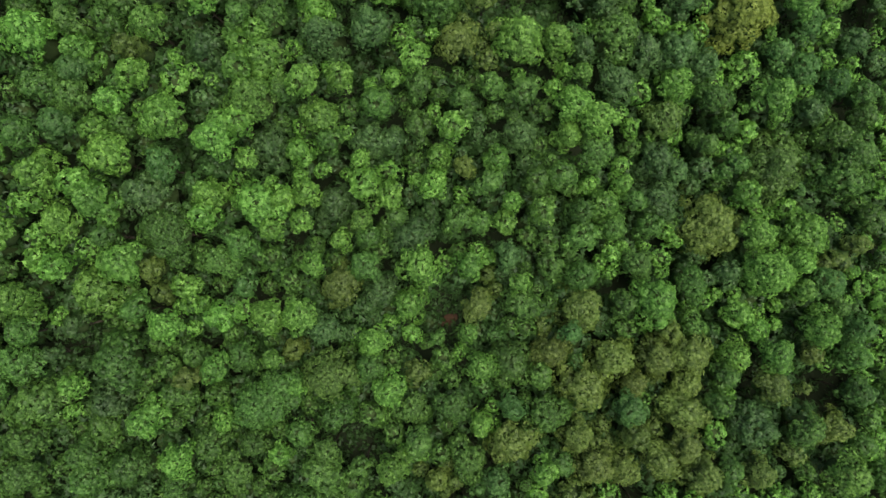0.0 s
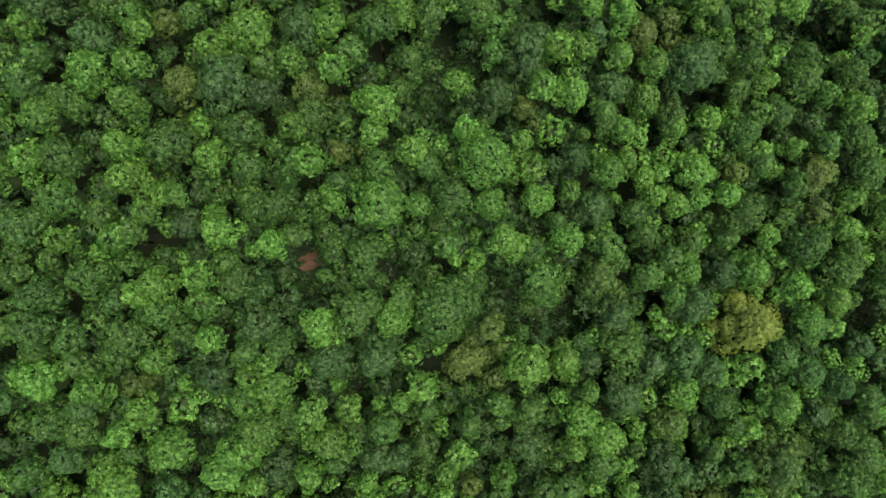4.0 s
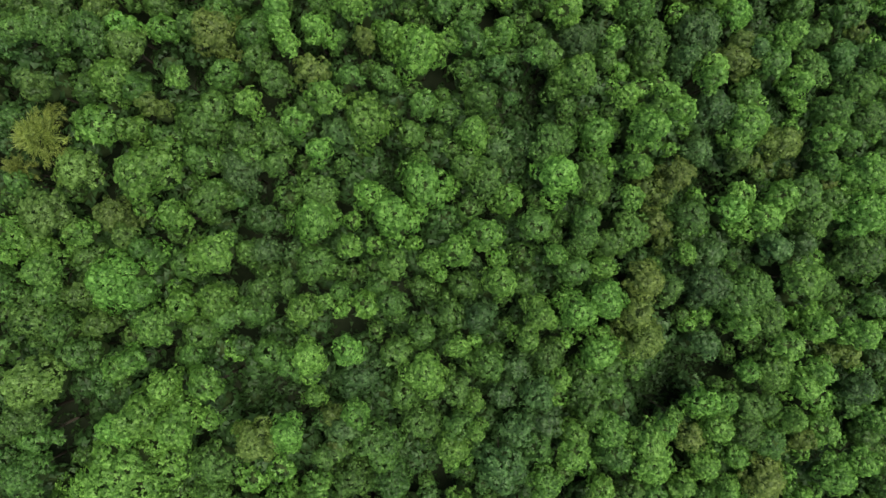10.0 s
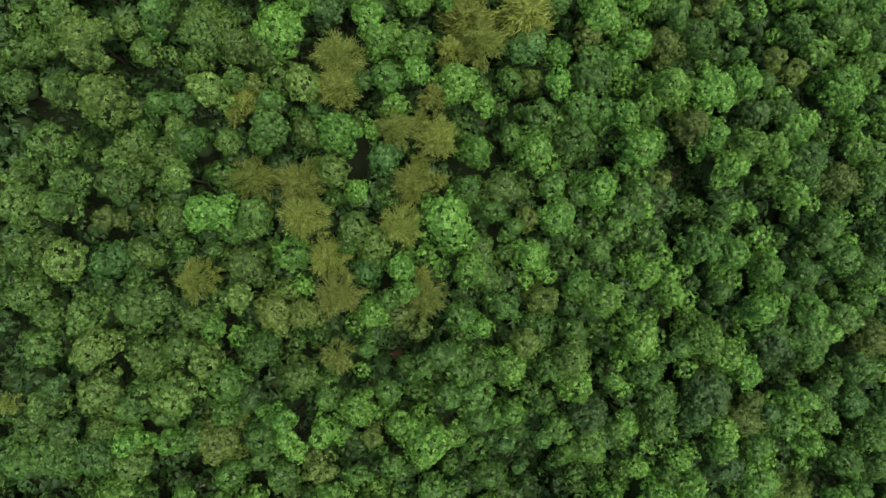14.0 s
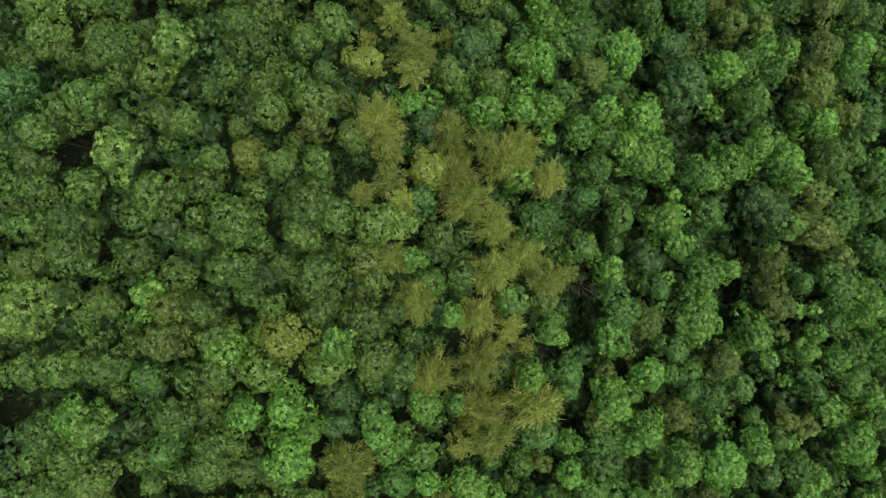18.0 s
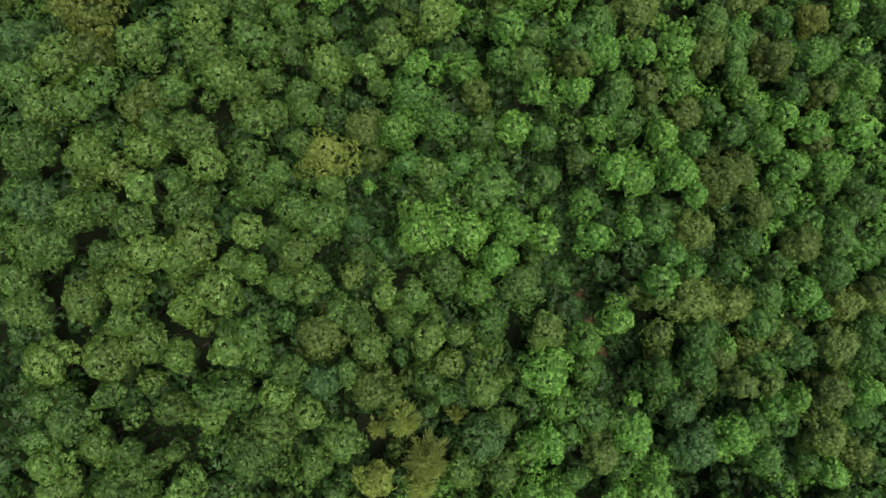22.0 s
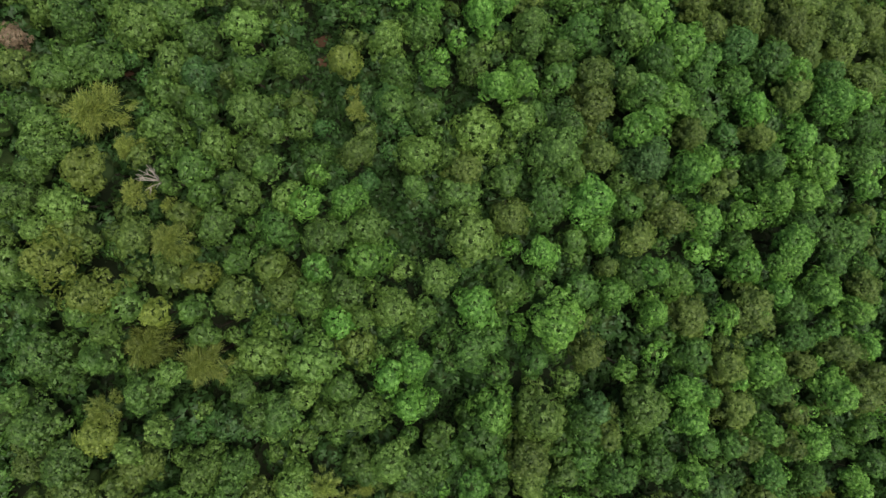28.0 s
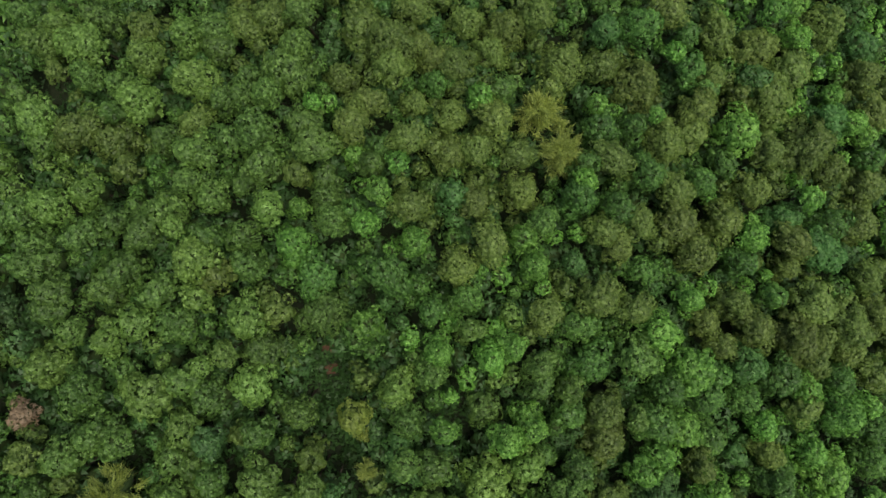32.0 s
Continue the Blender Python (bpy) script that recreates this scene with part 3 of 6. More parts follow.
WIDE += [("bright", *place) for place in [(34.2, 323.7, 2.7), (1.9, 325.3, 3.1), (-43.1, 330.4, 3.5), (-14.7, 330.7, 3.0), (-9.3, 334.8, 2.8), (-18.1, 338.5, 3.0), (-27.7, 348.0, 3.1)]]
WIDE += [("mellow", *place) for place in [(-15.5, -13.6, 4.0), (45.9, 14.7, 5.5), (19.3, 41.8, 3.6), (-11.8, 77.4, 3.2), (33.3, 120.8, 2.0), (-34.3, 142.3, 2.5), (-34.2, 147.3, 3.1), (-36.3, 162.2, 3.0), (-42.6, 163.1, 2.7), (-12.6, 189.0, 2.8), (-17.4, 194.1, 3.0), (-40.6, 196.1, 2.6), (-25.0, 199.4, 3.2), (-18.4, 200.8, 3.2), (-32.9, 202.1, 2.9), (42.1, 207.5, 2.7), (-36.9, 215.8, 4.1), (-25.1, 218.9, 4.0), (-19.1, 243.2, 3.2), (3.4, 261.5, 3.5), (27.4, 268.3, 2.7), (-37.0, 269.4, 2.7)]]
WIDE += [("green", *place) for place in [(-42.5, -11.0, 3.6), (10.4, -4.1, 2.9), (-35.4, 5.5, 3.9), (56.1, 12.8, 3.7), (-1.3, 37.7, 5.6), (-28.9, 85.4, 2.8), (3.1, 96.1, 2.9), (-22.2, 97.7, 2.8), (32.7, 104.0, 3.3), (9.7, 122.6, 3.3), (27.7, 153.5, 2.9), (-22.3, 190.5, 2.1), (-2.9, 193.3, 2.2), (32.5, 214.7, 2.7), (-1.1, 246.6, 3.6), (-25.9, 246.9, 2.9), (6.2, 248.2, 2.5), (-32.5, 252.0, 2.9), (-12.6, 263.9, 2.6), (9.4, 264.7, 2.3), (-1.7, 279.0, 3.3), (-40.3, 318.6, 3.0), (-13.3, 326.0, 2.7), (-44.4, 351.4, 3.4)]]
WIDE += [("olive", *place) for place in [(19.2, -4.9, 3.7), (37.2, 6.8, 5.1), (-31.7, 64.5, 2.9), (-24.0, 87.7, 2.8), (21.7, 99.3, 3.3), (35.6, 194.3, 3.3), (28.2, 248.1, 4.0), (18.6, 272.2, 3.0), (-47.7, 306.2, 2.9), (11.6, 326.7, 3.5), (4.2, 338.8, 3.3), (42.0, 339.7, 3.8), (11.2, 340.8, 3.2), (-7.3, 345.3, 3.1), (25.2, 346.5, 3.7), (14.4, 347.5, 2.7), (-12.9, 352.7, 2.8), (33.9, 355.1, 3.2)]]
WIDE += [("dull", *place) for place in [(10.3, 18.5, 2.9), (32.0, 30.5, 3.7), (21.8, 36.5, 3.2), (9.4, 67.4, 2.4), (30.1, 67.9, 4.1), (-14.1, 89.4, 2.5), (24.5, 216.5, 3.9)]]
WIDE += [("lime", *place) for place in [(30.2, 21.8, 3.0), (-43.1, 191.0, 3.6), (-54.9, 333.4, 3.1)]]
WIDE += [("pale", *place) for place in [(40.6, 35.0, 5.3), (-18.6, 250.2, 3.0), (-42.8, 263.4, 3.1), (42.9, 270.1, 2.6), (-32.4, 274.5, 2.2), (-43.3, 285.4, 2.4), (-46.6, 313.2, 3.6), (-19.3, 327.0, 3.0)]]
WIDE += [("feather", *place) for place in [(-44.3, 121.1, 2.7), (-14.8, 141.8, 2.2), (-5.4, 147.8, 2.5), (-14.7, 148.3, 2.5), (-29.7, 150.2, 2.4), (-4.2, 165.1, 2.5), (-1.1, 189.1, 2.5), (-7.8, 191.3, 2.6), (6.3, 192.9, 2.5), (3.8, 196.0, 3.0), (-2.3, 201.5, 3.1), (3.8, 208.3, 2.5), (-11.5, 209.9, 3.1), (-7.9, 217.6, 2.6), (-46.4, 319.3, 4.3)]]
WIDE += [("cool", *place) for place in [(43.3, 347.6, 3.7)]]
for kind, x, y, r in WIDE:
    plant(turned(kind, x, y), x, y, clamp(room_at(x, y), 0.8 * r, 1.06 * r))
stand("bright", [(-6.9, -25.7, 2.2), (12.7, -25.7, 1.8), (-34.8, -24.3, 2.1), (-21.7, -24.0, 1.5)])
stand("green", [(-27.7, -27.1, 2.2), (-46.9, -27.0, 2.9), (-16.6, -26.7, 2.6), (-54.7, -26.2, 2.1), (38.0, -25.7, 1.6), (-10.6, -25.5, 2.2), (-41.8, -25.4, 2.6), (15.7, -25.1, 1.8), (3.4, -24.6, 2.6), (-47.5, -23.7, 2.5), (-15.1, -23.4, 2.2), (-31.4, -23.4, 3.0), (56.6, -23.3, 1.8), (-24.8, -22.7, 2.2), (-54.0, -21.9, 2.5), (-2.9, -21.8, 1.8), (-18.8, -21.2, 1.9), (48.0, -20.9, 2.2), (-44.8, -20.1, 1.8)])
stand("dull", [(41.2, -20.1, 3.3)])
stand("cool", [(7.0, -27.4, 1.8)])
stand("olive", [(-1.0, -27.5, 1.8), (41.6, -26.4, 2.2), (34.3, -26.3, 2.9), (24.3, -26.0, 2.5), (20.0, -25.7, 2.5), (28.6, -24.9, 2.5), (31.5, -22.8, 2.2), (8.5, -22.3, 2.9), (17.9, -21.5, 2.3), (25.1, -21.4, 2.0), (52.7, -21.0, 2.6)])
stand("bright", [(-29.4, -19.5, 1.6), (-39.3, -19.4, 2.8), (4.8, -19.4, 1.8), (-7.6, -16.6, 2.8), (-19.4, -15.1, 1.3), (-48.3, -14.7, 1.6), (-30.0, -12.5, 1.8), (4.8, -12.1, 2.2), (-22.3, -11.4, 1.3), (38.3, -11.3, 2.5), (-42.9, -11.2, 4.0), (43.5, -10.6, 2.3), (-9.1, -9.2, 2.3), (49.0, -7.8, 2.8), (3.4, -7.7, 1.5), (41.3, -7.4, 1.6), (-36.5, -6.9, 2.2), (-22.6, -5.5, 2.6), (39.1, -5.5, 2.0), (-30.1, -5.5, 2.0), (11.0, -5.5, 3.1), (-18.9, -5.2, 2.3), (-4.7, -4.1, 3.1), (27.7, -3.3, 3.3), (-53.1, -3.2, 2.4), (47.2, -2.6, 1.8), (-44.1, -1.8, 3.6), (-33.5, -1.5, 1.8), (10.2, -1.1, 1.5), (42.2, 0.3, 3.7)])
stand("bright", [(-49.1, 0.7, 2.0), (-40.6, 1.0, 2.9), (3.3, 1.0, 1.8), (-16.7, 1.0, 1.5), (-2.8, 1.0, 2.5), (46.4, 1.1, 2.2), (-13.4, 4.3, 1.5), (49.2, 4.7, 3.3), (41.4, 5.1, 2.2), (-22.0, 5.7, 1.4), (-18.0, 6.5, 1.4), (8.0, 6.8, 1.6), (-10.4, 6.8, 1.3), (-48.1, 6.9, 2.2), (-31.8, 7.5, 2.0), (12.7, 8.6, 1.8), (-24.0, 8.9, 3.0), (-43.5, 9.4, 2.9), (-21.2, 9.7, 1.8), (8.7, 9.7, 1.4), (21.1, 9.7, 2.0), (-6.8, 10.4, 1.8), (-50.9, 10.6, 2.8), (-17.6, 10.7, 1.7), (-30.6, 11.0, 3.6), (39.9, 11.3, 1.8), (-45.6, 11.4, 1.7), (-10.4, 11.5, 2.0), (45.2, 11.7, 2.8), (23.6, 11.9, 1.6)])
stand("bright", [(-41.9, 14.6, 2.8), (-25.1, 14.9, 1.4), (-10.7, 15.0, 1.3), (7.3, 15.1, 1.8), (-1.0, 15.4, 1.8), (-18.5, 16.0, 2.0), (44.0, 16.1, 4.2), (-36.8, 17.5, 2.5), (-29.0, 17.6, 3.0), (-43.6, 17.9, 1.7), (16.3, 18.3, 2.2), (0.8, 18.9, 1.8), (-25.8, 19.1, 1.8)])
stand("green", [(13.6, -19.0, 2.6), (-14.4, -18.9, 2.6), (-4.0, -18.1, 2.2), (-24.7, -17.4, 3.7), (1.2, -17.3, 2.1), (36.1, -17.2, 1.8), (50.6, -16.6, 4.1), (-52.5, -16.5, 3.2), (55.5, -16.0, 2.2), (-35.6, -15.9, 2.2), (-21.8, -15.2, 2.2), (12.9, -13.6, 1.8), (37.0, -13.6, 1.8), (-9.9, -12.2, 2.2), (55.7, -11.6, 2.2), (8.9, -11.4, 2.6), (-54.2, -11.0, 2.5), (-16.5, -10.8, 3.0), (-26.5, -10.7, 2.2), (-33.3, -10.7, 1.8), (-1.0, -8.5, 1.6), (33.3, -7.7, 2.2), (-53.4, -7.5, 1.8), (53.5, -4.9, 1.5), (-40.1, -4.8, 1.8), (23.8, -4.1, 1.6), (32.6, -1.9, 2.2), (18.3, -0.4, 2.9), (14.3, 1.0, 1.8), (25.3, 1.0, 2.2)])
stand("green", [(-10.6, 1.0, 2.2), (-29.4, 1.8, 2.2), (51.1, 2.6, 3.0), (-26.5, 3.9, 2.2), (18.7, 4.7, 2.0), (-42.7, 4.9, 1.8), (-10.2, 5.1, 1.5), (-36.9, 5.3, 2.9), (22.3, 6.1, 2.2), (27.5, 6.2, 1.8), (4.8, 6.9, 1.6), (2.6, 7.6, 2.0), (-6.1, 7.6, 1.8), (58.7, 7.9, 1.9), (17.9, 8.3, 2.5), (25.2, 9.8, 1.8), (-1.7, 10.5, 2.5), (53.6, 10.8, 2.2), (6.2, 11.9, 1.8), (12.8, 12.7, 2.0), (15.7, 13.4, 2.0), (-50.7, 14.1, 2.8), (38.6, 15.0, 1.8), (56.0, 16.1, 2.6), (20.0, 16.3, 2.5), (-15.0, 17.2, 1.6), (-52.5, 17.4, 2.0), (34.7, 17.8, 2.2), (53.5, 19.0, 2.6), (-41.2, 19.2, 1.7)])
stand("green", [(-3.2, 19.4, 1.8)])
stand("dull", [(-44.3, -17.2, 2.9), (-15.8, -15.2, 3.7), (-50.4, -10.4, 2.1), (-15.4, -7.4, 2.2), (-48.2, -6.8, 2.1), (-8.4, -2.6, 2.2), (37.9, 0.3, 1.8), (8.5, 2.5, 1.8), (-3.9, 5.1, 2.6), (-14.5, 9.4, 2.5), (-38.7, 10.3, 3.0), (28.9, 10.5, 3.3), (56.9, 11.6, 3.4), (31.1, 14.2, 1.8), (28.1, 15.6, 2.9), (-22.5, 16.8, 2.7), (-9.7, 17.6, 2.3), (-6.4, 17.6, 2.0), (10.6, 17.7, 3.0)])
stand("cool", [(8.9, -18.0, 1.8), (24.4, -17.9, 2.5), (16.5, -7.7, 1.3), (55.9, -7.2, 2.2), (51.9, -1.2, 2.2), (-35.8, 13.8, 2.1), (-47.9, 18.6, 2.1)])
stand("olive", [(31.7, -18.6, 3.1), (18.7, -15.7, 3.3), (47.5, -15.1, 1.5), (43.7, -15.1, 2.1), (32.1, -15.0, 2.5), (25.2, -15.0, 2.2), (-33.8, -13.7, 1.8), (-3.6, -12.9, 1.5), (22.3, -11.4, 3.3), (49.3, -11.1, 2.2), (27.8, -11.0, 2.8), (14.7, -10.6, 2.6), (32.6, -10.6, 2.6), (-19.9, -10.0, 1.8), (29.7, -7.7, 1.8), (20.2, -4.8, 3.3), (4.8, -4.1, 2.1), (-37.3, -2.6, 1.5), (-13.5, -1.9, 2.8), (-38.2, 0.7, 1.8), (56.1, 4.1, 1.5), (35.6, 9.1, 4.0), (2.6, 14.1, 1.5)])
stand("bright", [(-16.0, 20.2, 2.5), (19.8, 20.4, 2.5), (29.3, 20.9, 2.7), (-42.0, 21.7, 1.9), (16.9, 22.5, 2.5), (-24.3, 22.5, 3.4), (-34.5, 22.6, 3.5), (-17.6, 24.0, 2.0), (43.5, 24.4, 2.8), (-38.6, 24.8, 1.9), (-13.0, 25.1, 2.5), (-6.7, 25.2, 1.4), (30.3, 25.5, 2.7), (-25.9, 25.5, 2.0), (17.9, 26.4, 1.3), (-21.7, 27.3, 2.5), (-45.2, 27.5, 2.6), (-3.8, 27.6, 1.8), (-25.6, 28.6, 1.7), (-50.0, 29.3, 3.0), (-23.3, 30.4, 1.5), (13.6, 30.9, 2.7), (-36.6, 31.1, 2.1), (-29.8, 33.9, 1.7), (-16.4, 33.9, 2.5), (16.2, 34.3, 2.9), (46.0, 35.9, 2.1), (-7.7, 36.0, 2.3), (-30.9, 38.6, 1.9), (49.8, 38.7, 2.2)])
stand("bright", [(-37.3, 38.8, 1.0), (45.8, 40.3, 2.6), (-36.2, 40.9, 2.4), (-31.0, 41.4, 1.7), (30.5, 42.5, 2.3), (39.9, 43.4, 3.2), (-22.6, 45.5, 2.6), (-46.6, 46.1, 1.8), (-40.9, 46.2, 1.9), (14.5, 46.2, 2.3), (6.7, 46.3, 2.5), (-28.5, 47.0, 2.4), (41.2, 47.1, 1.4), (-10.0, 47.1, 3.6), (52.6, 48.3, 2.1), (-36.6, 49.5, 1.5), (-4.4, 50.3, 1.5), (28.8, 50.8, 1.6), (4.6, 50.9, 2.1), (-14.0, 51.0, 1.5), (-32.4, 51.2, 1.3), (-34.6, 51.2, 1.3), (10.9, 51.2, 2.2), (31.7, 51.8, 1.4), (53.2, 52.0, 1.8), (35.4, 52.2, 1.8), (25.8, 52.2, 1.4), (15.1, 52.6, 1.4), (-39.1, 53.3, 2.6), (24.3, 54.4, 1.5)])
stand("bright", [(19.3, 54.4, 2.4), (-29.1, 54.5, 2.1), (31.6, 55.1, 2.3), (-17.3, 55.2, 2.0), (-49.2, 55.3, 1.9), (10.1, 55.4, 1.9), (4.2, 55.8, 2.9), (22.1, 56.5, 1.7), (-4.4, 57.2, 1.9), (-39.2, 57.2, 2.3), (44.9, 58.6, 1.4), (9.0, 58.9, 1.4), (-9.8, 59.6, 2.8), (-46.9, 59.8, 2.2), (-19.1, 59.9, 1.7), (1.4, 59.9, 1.4), (21.3, 60.0, 1.7)])
stand("green", [(37.7, 20.8, 1.8), (-8.9, 21.8, 2.0), (-46.1, 22.0, 2.2), (57.2, 22.1, 1.7), (2.2, 22.6, 2.0), (-50.0, 23.1, 3.1), (-21.3, 23.8, 2.1), (35.0, 24.0, 2.5), (10.1, 24.0, 1.8), (-3.2, 24.7, 1.8), (6.2, 24.7, 1.8), (56.6, 25.0, 1.9), (-45.7, 31.1, 2.0), (-41.9, 31.7, 2.0), (-51.3, 32.3, 1.7), (-22.1, 32.4, 2.1), (31.1, 32.4, 3.3), (-25.4, 32.4, 1.7), (22.9, 32.5, 3.3), (-46.4, 33.4, 2.0), (11.3, 33.4, 4.0), (-2.4, 34.3, 1.8), (-40.1, 34.5, 2.7), (-33.6, 34.9, 1.7), (-50.4, 35.8, 2.7), (-36.0, 37.2, 2.4), (-11.6, 37.3, 2.5), (23.5, 38.4, 3.2), (-6.6, 38.7, 2.5), (28.6, 39.1, 1.8)])
stand("green", [(-49.5, 39.2, 2.7), (-2.4, 40.1, 2.1), (-27.3, 40.5, 2.1), (-44.6, 41.1, 2.7), (-52.0, 41.4, 1.6), (11.1, 41.5, 3.0), (-15.7, 41.7, 1.5), (26.0, 42.1, 2.2), (51.6, 42.3, 2.6), (-39.5, 43.0, 1.7), (-28.1, 43.4, 1.7), (28.5, 44.2, 1.8), (20.4, 45.0, 2.0), (10.4, 45.1, 2.5), (53.5, 45.6, 2.2), (-0.3, 45.9, 1.8), (47.4, 46.1, 3.1), (31.4, 46.4, 1.8), (-19.6, 46.8, 1.7), (36.6, 47.0, 1.8), (-38.9, 47.1, 1.7), (24.7, 47.2, 1.8), (-50.6, 47.4, 2.6), (13.2, 48.7, 1.4), (-42.7, 49.2, 2.0), (38.0, 49.6, 2.5), (-24.2, 49.6, 2.4), (23.2, 50.1, 1.8), (-21.5, 50.3, 2.1), (-46.2, 50.7, 2.6)])
stand("green", [(-24.8, 51.7, 1.7), (43.9, 53.5, 1.8), (-3.1, 55.1, 1.7), (-9.2, 55.1, 2.4), (-24.7, 55.2, 2.0), (-45.2, 55.6, 2.6), (54.2, 55.7, 2.2), (-19.4, 55.8, 2.0), (40.0, 56.1, 1.8), (-34.2, 57.2, 3.0), (-25.2, 59.2, 3.0), (49.2, 59.3, 1.8)])
stand("dull", [(48.9, 22.5, 1.9), (22.1, 25.5, 2.5), (34.5, 28.6, 2.2), (-30.3, 28.6, 2.8), (26.0, 30.2, 2.0), (18.6, 30.4, 1.8), (-15.8, 30.7, 3.5), (-9.1, 31.1, 3.5), (55.6, 32.0, 2.6), (-24.1, 35.4, 2.9), (55.3, 35.4, 2.6), (32.4, 38.3, 2.5), (17.7, 39.2, 2.9), (2.6, 40.1, 4.6), (35.3, 41.9, 2.0), (-32.2, 47.7, 1.7), (18.1, 50.8, 2.5), (15.8, 57.2, 2.1)])
stand("cool", [(-45.5, 25.0, 2.1), (52.5, 26.3, 2.2), (48.0, 28.3, 2.6), (44.4, 30.3, 1.6), (49.5, 34.9, 1.9)])
stand("olive", [(-39.3, 28.2, 1.9), (1.5, 30.6, 2.5), (5.1, 34.9, 2.1), (47.8, 55.0, 2.5), (37.0, 55.0, 1.8), (-14.0, 57.2, 1.4)])
stand("pale", [(39.7, 35.2, 4.2)])
stand("bright", [(28.4, 60.7, 1.8), (-37.9, 62.1, 2.3), (32.8, 62.1, 2.0), (-9.8, 62.6, 3.4), (15.6, 63.4, 2.2), (52.6, 63.7, 2.0), (1.0, 64.0, 2.4), (24.4, 64.1, 2.4), (11.3, 64.7, 1.7), (48.5, 65.1, 1.6), (-41.8, 65.5, 2.9), (-36.8, 65.6, 1.8), (39.3, 66.4, 1.3), (-14.4, 66.5, 1.7), (-19.2, 67.1, 1.7), (25.0, 67.9, 1.7), (-28.1, 68.3, 1.8), (20.7, 68.9, 1.7), (-35.6, 69.4, 1.3), (-47.9, 70.0, 1.6), (0.3, 70.0, 1.7), (13.3, 70.2, 1.7), (16.1, 70.2, 1.7), (-23.6, 70.3, 3.3), (-14.9, 71.1, 2.0), (-6.0, 74.2, 2.1), (20.9, 74.3, 1.9), (17.0, 74.9, 1.2), (31.5, 75.2, 2.4), (-35.9, 75.3, 1.3)])
stand("bright", [(38.5, 75.4, 2.0), (13.5, 76.2, 2.8), (42.9, 76.9, 2.5), (6.7, 79.0, 1.7), (-23.3, 79.1, 2.9), (32.8, 80.0, 2.1), (0.6, 80.2, 2.1), (-45.7, 80.5, 2.8), (16.9, 80.9, 1.7), (47.0, 81.2, 2.5), (27.0, 81.2, 1.7), (10.0, 81.4, 2.1), (-17.5, 82.5, 1.6), (-37.6, 84.6, 5.7), (29.8, 83.3, 2.1), (50.4, 83.4, 1.8), (22.7, 83.7, 2.4), (34.1, 84.1, 1.7), (13.0, 85.4, 1.9), (-3.0, 86.1, 2.6), (45.9, 87.3, 1.8), (21.9, 87.6, 2.0), (-20.8, 87.8, 1.9), (30.7, 88.0, 2.4), (17.8, 88.0, 2.3), (13.0, 88.2, 1.9), (52.5, 88.4, 1.8), (24.4, 88.4, 1.4), (1.0, 88.6, 1.3), (40.6, 89.1, 2.1)])
stand("bright", [(25.4, 89.8, 1.7), (-20.4, 90.1, 2.4), (-38.9, 90.4, 2.1), (-32.0, 90.7, 2.8), (31.8, 91.0, 1.7), (-12.6, 91.1, 1.6), (-28.5, 91.1, 1.9), (-36.0, 91.5, 2.8), (1.3, 92.0, 1.3), (29.5, 93.2, 2.6), (-17.2, 93.2, 1.3), (-33.3, 94.6, 2.1), (11.2, 94.7, 1.3), (44.2, 94.8, 1.9), (38.2, 95.0, 2.4), (-28.3, 95.0, 3.2), (34.5, 95.1, 1.4), (-46.3, 95.8, 3.1), (-37.9, 96.7, 1.5), (-4.3, 96.8, 1.9), (15.9, 97.6, 2.6), (-36.5, 97.8, 1.5), (-17.7, 98.1, 2.2), (39.5, 98.4, 1.9), (-13.1, 98.6, 1.6), (-1.0, 98.7, 1.3), (7.5, 99.1, 1.6), (49.3, 99.5, 2.2), (-22.8, 99.6, 2.4)])
stand("green", [(37.6, 60.0, 2.1), (53.1, 60.1, 2.2), (19.3, 60.7, 1.7), (-17.2, 61.9, 2.4), (19.2, 62.1, 1.7), (27.9, 62.1, 1.8), (-45.8, 62.4, 2.2), (39.7, 62.9, 1.8), (42.7, 62.9, 2.2), (-49.1, 63.6, 1.9), (-6.4, 64.7, 2.0), (36.6, 65.7, 2.0), (-31.2, 65.7, 1.6), (-47.1, 66.7, 1.6), (-22.3, 67.2, 2.0), (45.6, 67.2, 2.5), (-5.1, 68.0, 2.0), (52.7, 68.0, 2.2), (5.1, 68.8, 2.4), (-12.4, 68.9, 1.9), (38.7, 69.2, 2.5), (46.2, 70.8, 1.4), (-9.1, 71.6, 2.3), (-30.2, 72.2, 1.4), (50.1, 72.3, 2.5), (-37.5, 72.6, 1.9), (5.1, 72.8, 1.7), (-48.8, 73.4, 1.5), (-2.7, 73.7, 2.0), (-40.3, 73.7, 2.8)])
